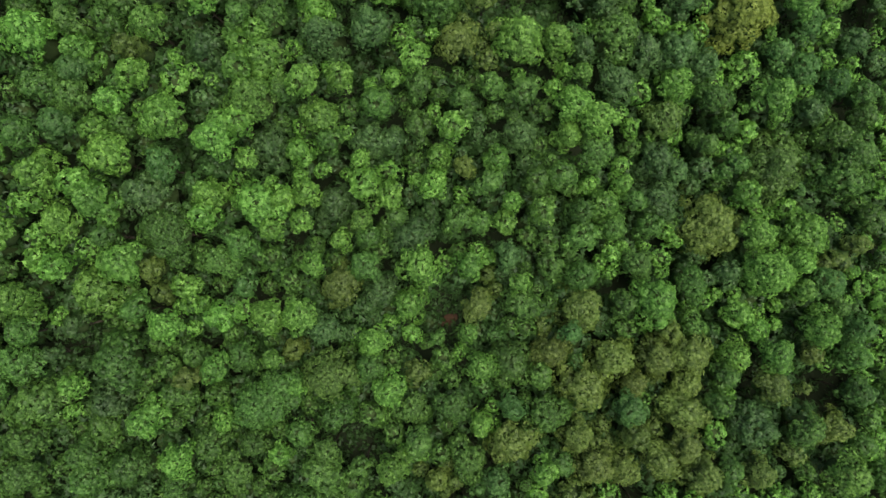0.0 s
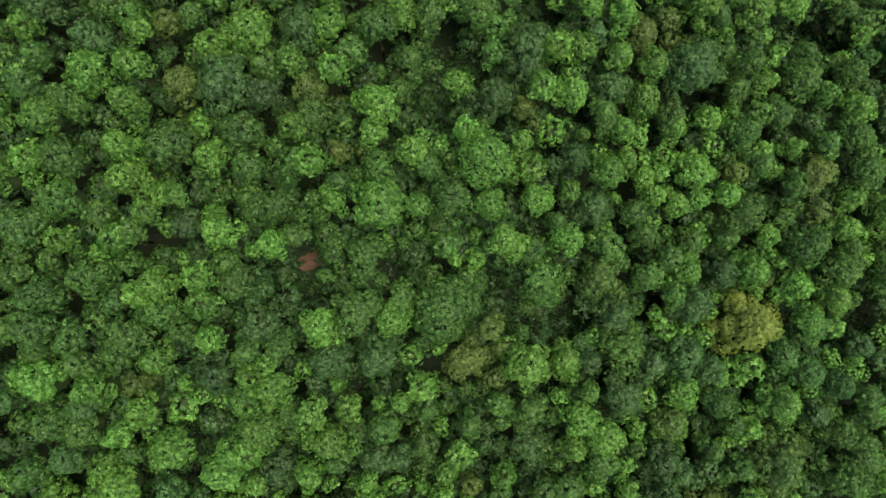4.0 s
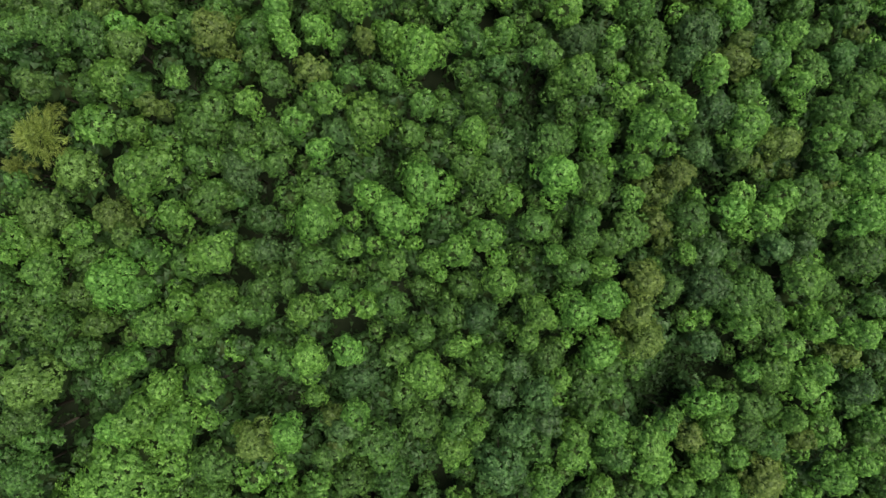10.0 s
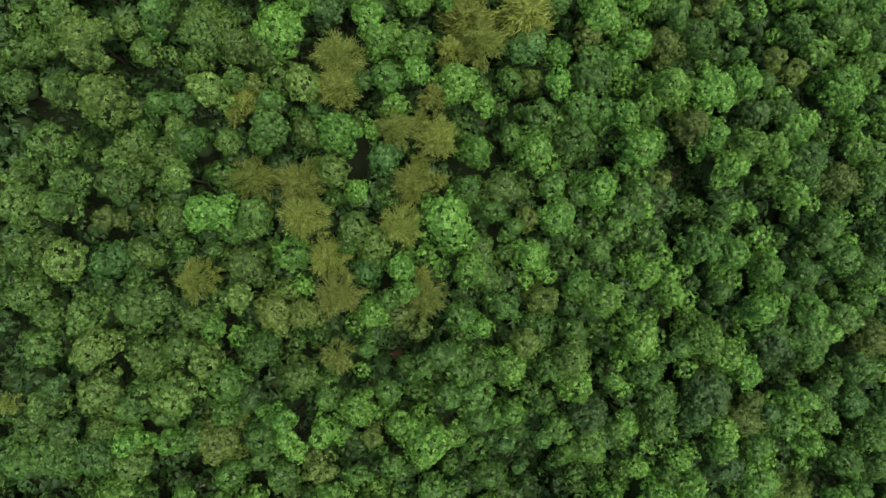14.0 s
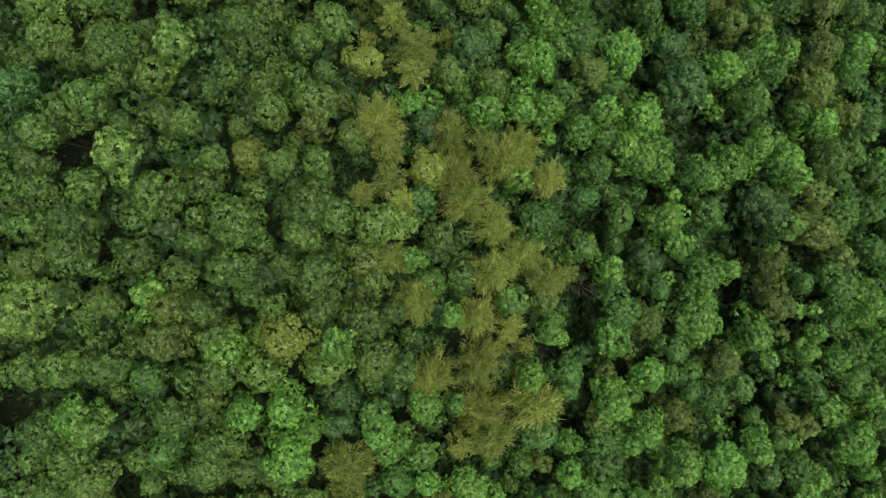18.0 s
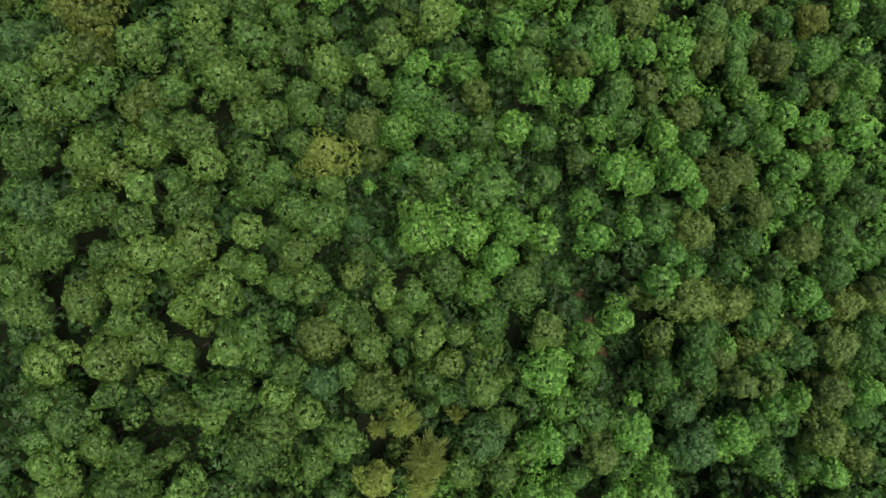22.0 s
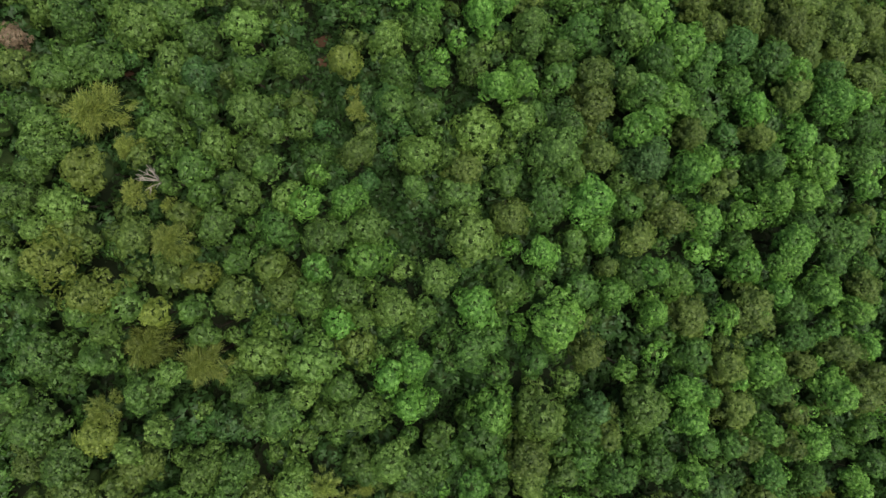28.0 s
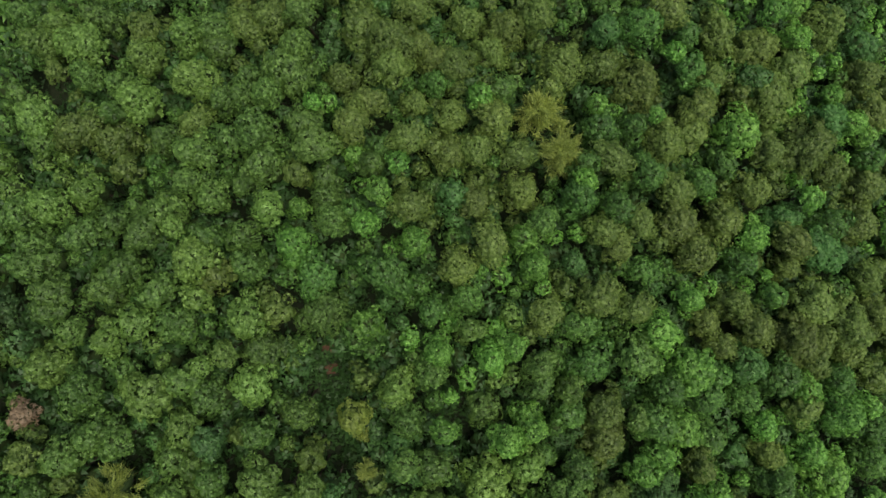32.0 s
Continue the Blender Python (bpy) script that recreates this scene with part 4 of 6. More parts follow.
stand("green", [(33.3, 74.0, 1.5), (3.0, 74.1, 2.4), (-28.2, 75.4, 1.9), (-21.3, 75.9, 1.6), (-44.4, 76.0, 2.2), (51.5, 76.6, 2.2), (-17.5, 76.6, 1.2), (-26.6, 76.7, 1.6), (8.8, 76.9, 1.9), (30.2, 78.0, 2.1), (-7.0, 78.5, 1.7), (23.8, 78.5, 1.9), (-19.3, 78.8, 2.0), (54.5, 80.2, 2.2), (-29.5, 80.3, 2.6), (20.9, 80.5, 1.4), (-8.3, 82.3, 2.5), (-13.5, 82.8, 2.3), (18.3, 85.1, 2.6), (-9.9, 85.1, 1.6), (-29.3, 85.2, 2.7), (38.0, 85.8, 2.4), (-16.3, 85.8, 1.8), (-47.7, 85.8, 2.4), (51.9, 86.4, 1.8), (9.0, 86.7, 2.0), (-10.8, 87.3, 2.6), (-29.5, 87.6, 1.9), (35.0, 87.7, 2.1), (-13.4, 88.4, 2.6)])
stand("green", [(-1.0, 89.2, 2.0), (-5.6, 89.3, 2.3), (-46.8, 89.5, 1.8), (50.1, 89.8, 1.8), (34.9, 90.4, 1.7), (37.9, 90.6, 2.1), (15.1, 90.7, 1.7), (27.3, 91.4, 2.0), (-48.2, 91.5, 2.1), (41.6, 91.9, 1.5), (-42.3, 92.3, 2.1), (18.5, 92.7, 1.7), (-7.5, 92.8, 1.9), (15.1, 93.4, 2.7), (-1.0, 93.9, 2.0), (17.8, 95.4, 1.7), (31.1, 95.7, 1.4), (-20.0, 96.5, 1.6), (9.6, 97.0, 2.3), (-8.1, 98.1, 1.9), (-30.7, 98.1, 1.5), (-42.4, 98.6, 1.9), (-4.9, 100.0, 1.9)])
stand("dull", [(-23.0, 63.9, 2.3), (5.9, 64.7, 2.7), (-26.8, 65.1, 3.3), (20.2, 65.5, 2.4), (31.3, 67.7, 4.4), (-41.8, 69.4, 2.2), (9.9, 70.2, 2.9), (-17.9, 71.8, 2.3), (-46.1, 72.3, 2.2), (17.9, 72.3, 1.7), (-33.7, 75.8, 2.2), (-12.3, 77.1, 3.3), (-48.1, 77.6, 2.2), (4.3, 84.6, 3.3), (6.3, 88.2, 2.3), (9.7, 88.8, 2.0), (50.0, 92.3, 2.1), (4.3, 92.4, 2.0), (9.0, 92.9, 2.3), (-12.6, 94.9, 2.6), (6.2, 95.7, 2.0), (1.6, 97.2, 2.9), (29.6, 98.5, 2.7)])
stand("olive", [(9.0, 62.7, 1.2), (-32.5, 64.1, 2.8), (-17.5, 64.6, 1.9), (-33.3, 71.5, 1.9), (24.3, 72.4, 2.1), (37.8, 81.0, 2.7), (42.9, 86.0, 2.0), (-23.2, 86.1, 2.9), (27.4, 87.0, 1.5), (-15.3, 87.1, 1.3), (-24.5, 89.4, 2.9), (-15.5, 91.0, 1.2), (49.4, 96.6, 1.5), (21.9, 98.0, 2.1)])
stand("bright", [(43.9, 100.4, 2.6), (34.0, 100.6, 2.0), (-34.0, 101.5, 2.1), (13.4, 102.3, 2.3), (8.7, 102.4, 2.1), (-18.2, 102.9, 1.7), (-11.2, 103.4, 1.8), (-31.4, 103.9, 1.8), (-15.8, 104.1, 0.9), (17.1, 104.3, 1.6), (-27.9, 104.4, 2.1), (-37.4, 106.4, 3.7), (4.4, 106.4, 1.8), (41.1, 106.6, 2.4), (16.7, 107.6, 1.6), (-44.2, 107.7, 2.2), (-8.0, 108.5, 1.6), (-3.9, 108.8, 1.4), (10.3, 109.0, 1.3), (-27.2, 109.3, 2.5), (26.3, 109.5, 1.3), (-1.1, 109.7, 1.8), (-12.9, 110.1, 1.4), (-46.0, 110.7, 1.8), (2.1, 111.6, 2.0), (-41.3, 111.8, 1.5), (-43.3, 113.2, 2.4), (-16.5, 113.5, 2.6), (-31.0, 113.5, 1.8), (-8.6, 113.8, 2.8)])
stand("bright", [(36.8, 114.2, 2.4), (49.6, 114.2, 3.1), (32.5, 114.8, 1.9), (-11.0, 116.0, 1.9), (5.3, 116.1, 1.9), (19.2, 116.1, 1.3), (33.2, 116.5, 1.7), (38.2, 116.5, 2.0), (-5.2, 117.3, 2.8), (-34.1, 117.6, 3.1), (-40.9, 118.4, 2.3), (10.5, 118.6, 2.9), (48.7, 119.0, 2.8), (19.9, 119.7, 1.6), (-16.1, 120.5, 1.5), (9.2, 121.5, 2.7), (-35.5, 122.5, 1.7), (-38.7, 122.7, 2.0), (-18.7, 123.5, 1.5), (16.1, 123.5, 2.7), (0.8, 123.6, 2.2), (43.7, 123.7, 1.7), (21.8, 123.9, 2.6), (34.8, 124.2, 3.5), (-11.0, 124.6, 3.6), (-23.8, 125.7, 1.5), (25.2, 126.0, 1.6), (-15.7, 126.3, 1.7), (-29.9, 127.6, 1.9), (-36.9, 127.6, 2.4)])
stand("bright", [(19.1, 128.1, 1.3), (23.8, 128.5, 1.3), (13.7, 129.5, 2.9), (29.4, 130.0, 1.5), (40.6, 130.0, 2.0), (-19.4, 131.8, 1.2), (29.5, 131.9, 1.8), (-4.8, 132.3, 3.2), (-2.4, 132.7, 1.2), (-32.2, 132.9, 1.4), (-35.9, 133.0, 2.0), (-20.0, 133.2, 1.2), (-8.5, 133.7, 1.7), (17.6, 133.8, 1.0), (4.2, 133.9, 2.4), (-16.5, 133.9, 2.5), (-20.2, 134.9, 1.5), (39.0, 135.7, 2.6), (-13.0, 136.5, 2.1), (-22.5, 136.6, 0.7), (11.8, 137.6, 1.8), (-31.0, 138.1, 2.4), (32.9, 138.4, 2.1), (15.8, 138.4, 1.6), (-39.1, 138.5, 2.5)])
stand("green", [(-30.0, 100.6, 1.8), (-43.8, 101.1, 2.1), (37.5, 101.1, 2.4), (-40.1, 101.6, 1.8), (-1.7, 101.9, 1.9), (-46.9, 102.4, 2.0), (-27.0, 102.4, 1.8), (52.0, 102.9, 1.5), (-24.1, 103.0, 1.9), (-8.7, 104.0, 1.6), (-42.0, 104.7, 1.8), (-35.5, 105.1, 1.8), (45.6, 105.1, 2.1), (35.9, 105.3, 3.5), (-14.3, 105.3, 1.1), (-45.1, 105.3, 1.8), (24.5, 105.5, 1.7), (-22.8, 105.5, 1.5), (6.8, 105.7, 1.3), (-0.4, 105.8, 1.8), (-5.5, 105.8, 1.3), (-9.9, 105.9, 1.4), (-20.4, 106.1, 1.2), (12.8, 107.6, 1.8), (-31.4, 108.1, 1.8), (-16.7, 108.5, 2.5), (-41.2, 108.8, 1.5), (49.4, 109.3, 2.8), (-24.4, 109.8, 1.5), (-34.7, 109.9, 1.5)])
stand("green", [(17.5, 110.9, 1.8), (-36.3, 111.1, 1.2), (14.1, 111.5, 2.1), (20.2, 112.2, 2.5), (8.0, 112.8, 1.9), (14.0, 113.5, 1.6), (27.1, 114.2, 2.7), (43.1, 114.2, 2.8), (-28.3, 114.7, 2.4), (45.3, 116.2, 1.7), (-27.7, 116.5, 1.8), (-16.6, 116.6, 2.2), (-46.4, 116.7, 1.3), (16.0, 116.8, 1.6), (41.5, 116.9, 2.7), (2.8, 118.0, 2.2), (14.6, 118.7, 2.3), (-20.7, 119.0, 1.5), (-28.7, 119.5, 1.8), (-0.4, 119.8, 1.6), (-23.6, 120.2, 1.5), (44.4, 120.4, 2.1), (-32.8, 121.8, 1.7), (-24.4, 122.3, 1.5), (-21.2, 122.3, 1.5), (-6.1, 122.9, 1.6), (-28.6, 123.1, 2.7), (-46.5, 123.2, 1.1), (47.4, 123.8, 1.5), (10.6, 124.4, 3.2)])
stand("green", [(-27.4, 125.1, 1.8), (-17.6, 125.7, 1.5), (-39.8, 126.2, 1.4), (-5.2, 126.3, 1.6), (-44.4, 126.6, 2.6), (23.4, 126.7, 1.6), (50.5, 126.7, 2.1), (-35.0, 126.9, 1.6), (45.8, 127.2, 2.6), (2.1, 127.4, 1.8), (-21.1, 128.6, 1.8), (7.9, 128.8, 1.8), (-12.8, 128.8, 1.2), (-26.5, 129.0, 1.8), (-9.2, 129.3, 1.5), (34.6, 129.3, 1.7), (48.9, 130.1, 2.2), (-23.0, 130.9, 1.8), (-35.4, 130.9, 1.7), (-45.8, 131.5, 1.4), (7.5, 131.7, 1.6), (-43.1, 132.2, 2.3), (43.5, 132.3, 2.1), (16.5, 132.3, 1.3), (-39.0, 132.4, 2.6), (21.9, 132.5, 2.0), (37.7, 132.6, 2.0), (9.4, 132.7, 1.6), (-23.3, 133.2, 1.8), (-14.2, 133.3, 1.8)])
stand("green", [(-29.6, 133.6, 1.5), (0.2, 134.2, 1.9), (51.2, 134.3, 1.5), (-38.5, 134.8, 1.6), (-22.0, 135.0, 1.2), (-41.6, 135.0, 1.4), (-45.5, 135.3, 1.9), (21.9, 135.7, 2.6), (-26.8, 135.8, 2.3), (-32.6, 135.9, 1.5), (42.7, 136.0, 1.4), (-35.3, 136.9, 2.0), (44.3, 137.1, 1.7), (-16.0, 137.1, 1.8), (-2.7, 137.1, 1.5), (0.2, 137.3, 1.9), (-9.4, 138.0, 2.1), (-43.4, 138.0, 1.9), (20.6, 138.7, 2.3), (46.6, 139.0, 2.0), (-1.4, 139.1, 1.9), (-26.1, 139.4, 2.0), (-18.8, 139.6, 2.1), (8.7, 139.8, 2.2), (41.3, 139.9, 2.0)])
stand("dull", [(1.6, 101.8, 1.9), (28.7, 105.4, 2.7), (30.0, 109.4, 2.0), (-22.1, 109.8, 1.5), (38.0, 110.1, 1.9), (42.4, 110.7, 1.7), (-24.8, 118.4, 2.1), (33.4, 119.5, 2.4), (3.4, 121.8, 1.9), (28.3, 122.1, 2.7), (-14.7, 122.7, 1.8), (30.4, 127.5, 2.7), (26.8, 133.3, 2.3), (34.9, 134.0, 1.5), (13.1, 134.1, 2.6), (28.1, 136.0, 3.0), (-23.4, 137.8, 1.5), (-42.3, 139.4, 1.1)])
stand("cool", [(47.3, 134.1, 2.1)])
stand("olive", [(23.9, 100.7, 2.0), (20.7, 102.8, 1.9), (21.7, 106.2, 2.3), (22.9, 113.5, 1.7), (-38.3, 113.5, 2.1), (45.3, 118.3, 1.5), (25.6, 118.8, 2.1), (39.9, 123.3, 2.6), (-33.5, 125.3, 1.5), (-17.2, 129.3, 2.1), (-27.2, 132.7, 2.7), (-11.3, 132.8, 1.3), (32.6, 132.9, 2.3), (33.1, 134.9, 1.5)])
stand("feather", [(-46.6, 118.1, 1.6), (-45.2, 121.2, 2.8), (-45.8, 138.2, 1.1)])
stand("bright", [(4.1, 140.1, 2.2), (30.1, 140.5, 2.0), (15.2, 141.3, 2.2), (-28.1, 141.4, 1.7), (17.7, 141.5, 1.9), (-32.9, 141.6, 2.0), (19.6, 142.5, 2.3), (-39.0, 143.0, 2.2), (43.1, 143.3, 1.7), (27.2, 144.5, 3.9), (1.0, 144.6, 1.5), (-27.5, 144.9, 1.4), (20.4, 145.3, 2.6), (40.1, 146.1, 1.9), (-11.1, 146.1, 2.1), (32.9, 146.3, 2.5), (36.5, 146.9, 1.7), (-33.8, 147.4, 2.2), (15.0, 148.0, 2.8), (-24.4, 148.3, 1.2), (22.4, 148.5, 1.6), (-7.9, 148.8, 1.2), (-0.9, 150.8, 1.8), (-8.2, 150.9, 1.5), (35.4, 151.5, 2.1), (20.3, 151.7, 2.9), (-40.7, 152.3, 1.8), (-19.7, 152.8, 1.9), (30.7, 152.9, 2.3), (7.2, 153.1, 3.2)])
stand("bright", [(-11.1, 153.9, 1.8), (-5.2, 155.7, 2.1), (-12.8, 155.7, 1.5), (9.8, 156.9, 2.6), (-27.8, 156.9, 2.3), (-44.4, 157.0, 2.2), (-2.1, 157.5, 2.4), (14.6, 158.1, 1.8), (-12.8, 159.5, 1.3), (38.3, 159.8, 1.9), (-29.9, 160.6, 1.4), (15.6, 160.6, 2.8), (-15.1, 161.6, 1.5), (26.5, 162.0, 1.9), (30.7, 162.1, 3.4), (-36.5, 162.4, 3.0), (-34.2, 163.3, 1.4), (6.6, 163.7, 2.4), (-42.8, 164.0, 2.6), (-25.1, 164.0, 1.1), (0.3, 164.2, 2.1), (18.3, 164.5, 2.7), (35.4, 165.1, 2.3), (32.2, 165.4, 2.3), (-14.2, 165.4, 2.3), (46.3, 165.6, 1.7), (27.9, 166.6, 2.6), (38.0, 167.5, 1.7), (17.0, 168.3, 1.6), (-36.9, 168.5, 2.5)])
stand("bright", [(-9.3, 168.8, 1.5), (41.8, 168.9, 1.9), (47.6, 169.1, 1.7), (-27.4, 169.3, 1.8), (19.6, 169.6, 1.6), (0.9, 169.7, 1.2), (-17.9, 170.3, 1.6), (-1.8, 170.8, 2.1), (27.9, 171.5, 2.6), (9.1, 171.8, 1.4), (-6.4, 171.8, 1.3), (22.4, 171.9, 2.9), (-38.8, 172.2, 1.6), (32.2, 172.6, 2.1), (44.9, 173.1, 3.1), (-38.8, 173.8, 2.1), (16.3, 174.6, 1.6), (-7.5, 174.8, 1.7), (9.1, 175.2, 1.4), (-20.6, 175.3, 2.6), (-10.5, 175.5, 2.1), (49.0, 176.0, 2.1), (18.0, 176.2, 2.2), (41.6, 177.0, 1.7), (-11.6, 177.5, 1.7), (-18.2, 178.3, 1.4), (47.1, 178.7, 1.5), (-38.5, 179.2, 1.5), (13.7, 179.5, 2.5), (-6.7, 179.9, 2.1)])
stand("green", [(0.4, 140.1, 2.2), (-5.8, 140.3, 1.5), (-7.6, 140.4, 1.8), (10.6, 141.0, 2.2), (-2.7, 141.5, 1.5), (-4.0, 141.5, 1.8), (24.0, 141.9, 1.6), (-22.8, 142.2, 2.1), (-11.8, 142.4, 1.2), (40.8, 142.7, 2.7), (-30.9, 143.1, 1.7), (-43.7, 143.1, 1.7), (11.9, 143.5, 1.6), (36.1, 144.1, 1.7), (-35.6, 145.1, 2.3), (45.0, 145.2, 2.0), (-1.5, 145.8, 1.8), (-29.5, 146.0, 1.6), (-40.1, 146.4, 2.5), (-43.1, 146.5, 1.4), (48.9, 146.5, 1.7), (3.5, 146.9, 1.6), (-9.4, 147.8, 1.2), (-45.4, 148.2, 1.9), (29.6, 148.3, 1.6), (37.5, 148.8, 1.3), (11.9, 149.2, 1.4), (1.6, 150.1, 2.4), (48.1, 150.6, 2.1), (40.5, 150.7, 1.7)])
stand("green", [(-24.3, 151.7, 2.4), (45.0, 152.0, 2.0), (26.7, 152.2, 2.6), (-33.9, 153.0, 1.8), (-45.3, 153.1, 1.6), (0.4, 153.2, 1.8), (14.5, 153.3, 2.0), (-42.8, 153.7, 1.4), (-14.1, 153.9, 1.2), (42.0, 154.1, 1.7), (-25.9, 155.2, 1.4), (16.5, 155.6, 1.6), (4.4, 155.9, 1.2), (43.5, 156.1, 1.7), (-31.7, 156.4, 2.0), (-23.1, 156.9, 2.0), (17.8, 157.5, 1.8), (1.6, 157.5, 1.5), (-41.3, 157.5, 1.9), (11.8, 159.4, 1.6), (-40.7, 159.7, 1.6), (-35.8, 159.7, 1.7), (-0.9, 159.9, 2.1), (2.8, 160.0, 1.9), (19.1, 160.0, 1.6), (-44.6, 160.2, 1.4), (8.6, 160.6, 1.6), (35.3, 161.5, 1.9), (49.8, 161.6, 2.1), (-31.6, 162.6, 1.6)])
stand("green", [(40.6, 163.9, 3.2), (-29.0, 164.3, 1.7), (-2.7, 165.4, 1.8), (-21.4, 165.6, 2.2), (11.2, 165.7, 2.8), (-31.0, 165.7, 1.4), (-18.0, 165.7, 1.6), (49.9, 165.8, 1.7), (4.1, 166.1, 1.5), (-32.8, 168.4, 1.4), (-21.4, 168.5, 1.2), (7.3, 168.7, 2.0), (-45.3, 168.8, 1.3), (-42.0, 168.9, 2.2), (15.1, 169.2, 1.9), (37.6, 169.5, 2.3), (11.8, 169.8, 2.0), (-25.2, 170.7, 1.1), (-33.6, 170.9, 2.0), (-12.3, 171.1, 1.1), (-21.3, 171.4, 2.0), (-9.9, 171.8, 1.8), (4.1, 172.3, 1.5), (-43.1, 172.6, 2.3), (13.1, 172.7, 2.5), (-34.0, 173.1, 2.2), (35.5, 173.5, 1.3), (-21.9, 173.7, 1.7), (-25.1, 174.1, 1.7), (13.5, 174.6, 2.2)])
stand("green", [(-28.1, 175.1, 3.4), (-35.5, 175.5, 1.1), (-41.2, 176.0, 2.2), (31.8, 176.7, 1.7), (-32.5, 176.8, 2.0), (-32.5, 179.0, 2.0), (-43.3, 179.0, 2.2), (27.6, 179.1, 2.3), (40.1, 179.1, 2.0), (-12.3, 179.4, 1.5), (50.3, 179.7, 2.1), (17.2, 179.9, 1.6)])
stand("dull", [(36.7, 141.7, 2.4), (33.9, 169.4, 1.7), (-16.3, 178.0, 1.5)])
stand("cool", [(-11.8, 150.9, 1.8), (-37.5, 151.9, 2.0), (-10.2, 162.9, 1.8), (-17.2, 168.0, 0.9), (-30.0, 168.2, 1.0), (6.0, 175.8, 1.9)])
stand("olive", [(48.9, 142.4, 2.2), (5.4, 143.1, 1.8), (-8.2, 146.0, 1.7), (-18.5, 146.2, 2.1), (-21.9, 146.3, 2.1), (8.0, 147.4, 2.0), (-37.6, 156.4, 1.4), (6.0, 156.9, 1.4), (21.9, 161.3, 1.0), (45.5, 161.9, 2.6), (25.3, 167.6, 2.1), (-23.5, 170.2, 0.9), (6.6, 172.4, 1.4), (39.2, 175.0, 1.7), (36.2, 176.2, 1.5), (12.5, 177.4, 1.4), (22.3, 177.6, 2.3)])
stand("feather", [(-14.8, 141.3, 2.3), (-4.9, 146.8, 2.1), (-14.7, 147.3, 2.4), (-4.6, 149.5, 1.8), (-15.3, 150.3, 1.8), (-29.4, 150.6, 2.7), (-16.1, 152.7, 2.1), (-8.5, 155.7, 2.1), (-18.4, 156.9, 2.4), (-18.6, 160.1, 2.3), (-7.3, 160.5, 2.1), (-23.6, 160.7, 2.3), (-5.2, 164.7, 2.1), (-8.8, 166.5, 2.1), (-24.1, 168.7, 1.7), (-4.6, 169.6, 1.5), (-14.9, 170.2, 2.2), (-15.2, 173.7, 2.4), (-2.7, 175.1, 1.8), (0.3, 175.9, 2.5), (-0.9, 178.9, 3.1), (5.4, 179.2, 3.1)])
stand("bright", [(-3.4, 180.1, 1.2), (-24.4, 180.2, 1.7), (-40.6, 180.4, 2.2), (-20.6, 180.5, 2.3), (-34.8, 180.6, 2.2), (18.4, 182.4, 1.8), (5.0, 182.5, 1.8), (42.5, 183.3, 1.7), (38.9, 184.1, 1.7), (-23.6, 184.2, 2.0), (-16.8, 184.3, 2.6), (49.3, 184.4, 3.1), (-12.2, 184.6, 2.2), (-27.1, 186.1, 1.7), (35.2, 186.2, 4.0), (14.9, 186.4, 2.8), (40.4, 186.6, 1.2), (7.1, 187.1, 1.5), (-15.7, 187.1, 1.7), (30.8, 187.1, 2.3), (25.1, 188.1, 3.1), (-44.3, 188.3, 2.6), (-12.8, 188.7, 2.9), (-4.0, 189.4, 1.2), (46.8, 189.7, 3.4), (-23.3, 190.1, 2.1), (-43.3, 191.5, 3.2), (-38.1, 191.7, 1.5), (-35.2, 192.1, 1.6), (-2.8, 193.0, 2.5)])
stand("bright", [(14.2, 193.6, 1.9), (28.7, 194.0, 1.3), (-44.0, 195.2, 1.5), (-18.5, 195.3, 2.6), (-8.8, 195.6, 1.5), (21.7, 197.1, 1.6), (-12.0, 198.6, 2.0), (-10.0, 199.1, 1.8), (37.0, 199.7, 1.7), (-16.2, 199.9, 1.7), (-26.5, 200.1, 3.1), (21.1, 200.7, 3.1), (-21.5, 201.1, 1.8), (-40.1, 202.0, 1.6), (3.3, 204.3, 1.7), (26.8, 204.8, 1.6), (17.0, 204.9, 1.9), (-17.9, 205.1, 2.6), (-28.1, 205.1, 1.1), (37.9, 205.4, 1.9), (30.4, 205.5, 3.0), (-36.7, 205.7, 1.9), (20.1, 206.1, 1.6), (-43.2, 207.1, 1.9), (15.7, 208.1, 1.4), (20.5, 208.1, 1.4), (36.5, 208.1, 2.7), (-14.6, 208.2, 1.5), (32.7, 209.1, 1.7), (-28.7, 209.3, 2.3)])
stand("bright", [(29.1, 209.4, 3.0), (-22.4, 209.9, 1.7), (10.4, 210.2, 1.8), (-0.4, 211.7, 1.8), (6.8, 211.8, 2.4), (20.2, 211.9, 2.1), (-18.3, 212.0, 2.2), (-8.3, 212.1, 1.2), (13.1, 212.2, 1.6), (41.3, 212.3, 2.4), (4.0, 212.3, 1.8), (-38.3, 213.3, 3.0), (-34.3, 213.4, 1.8), (17.8, 213.5, 2.6), (33.7, 214.8, 2.6), (-31.3, 216.2, 1.9), (-43.5, 216.4, 2.1), (28.5, 217.4, 2.3), (3.4, 217.9, 1.5), (5.9, 218.0, 2.5), (-38.8, 218.2, 2.7), (15.8, 218.6, 2.4), (-25.1, 218.7, 3.1), (-43.1, 219.6, 1.9), (-16.4, 219.9, 2.2)])
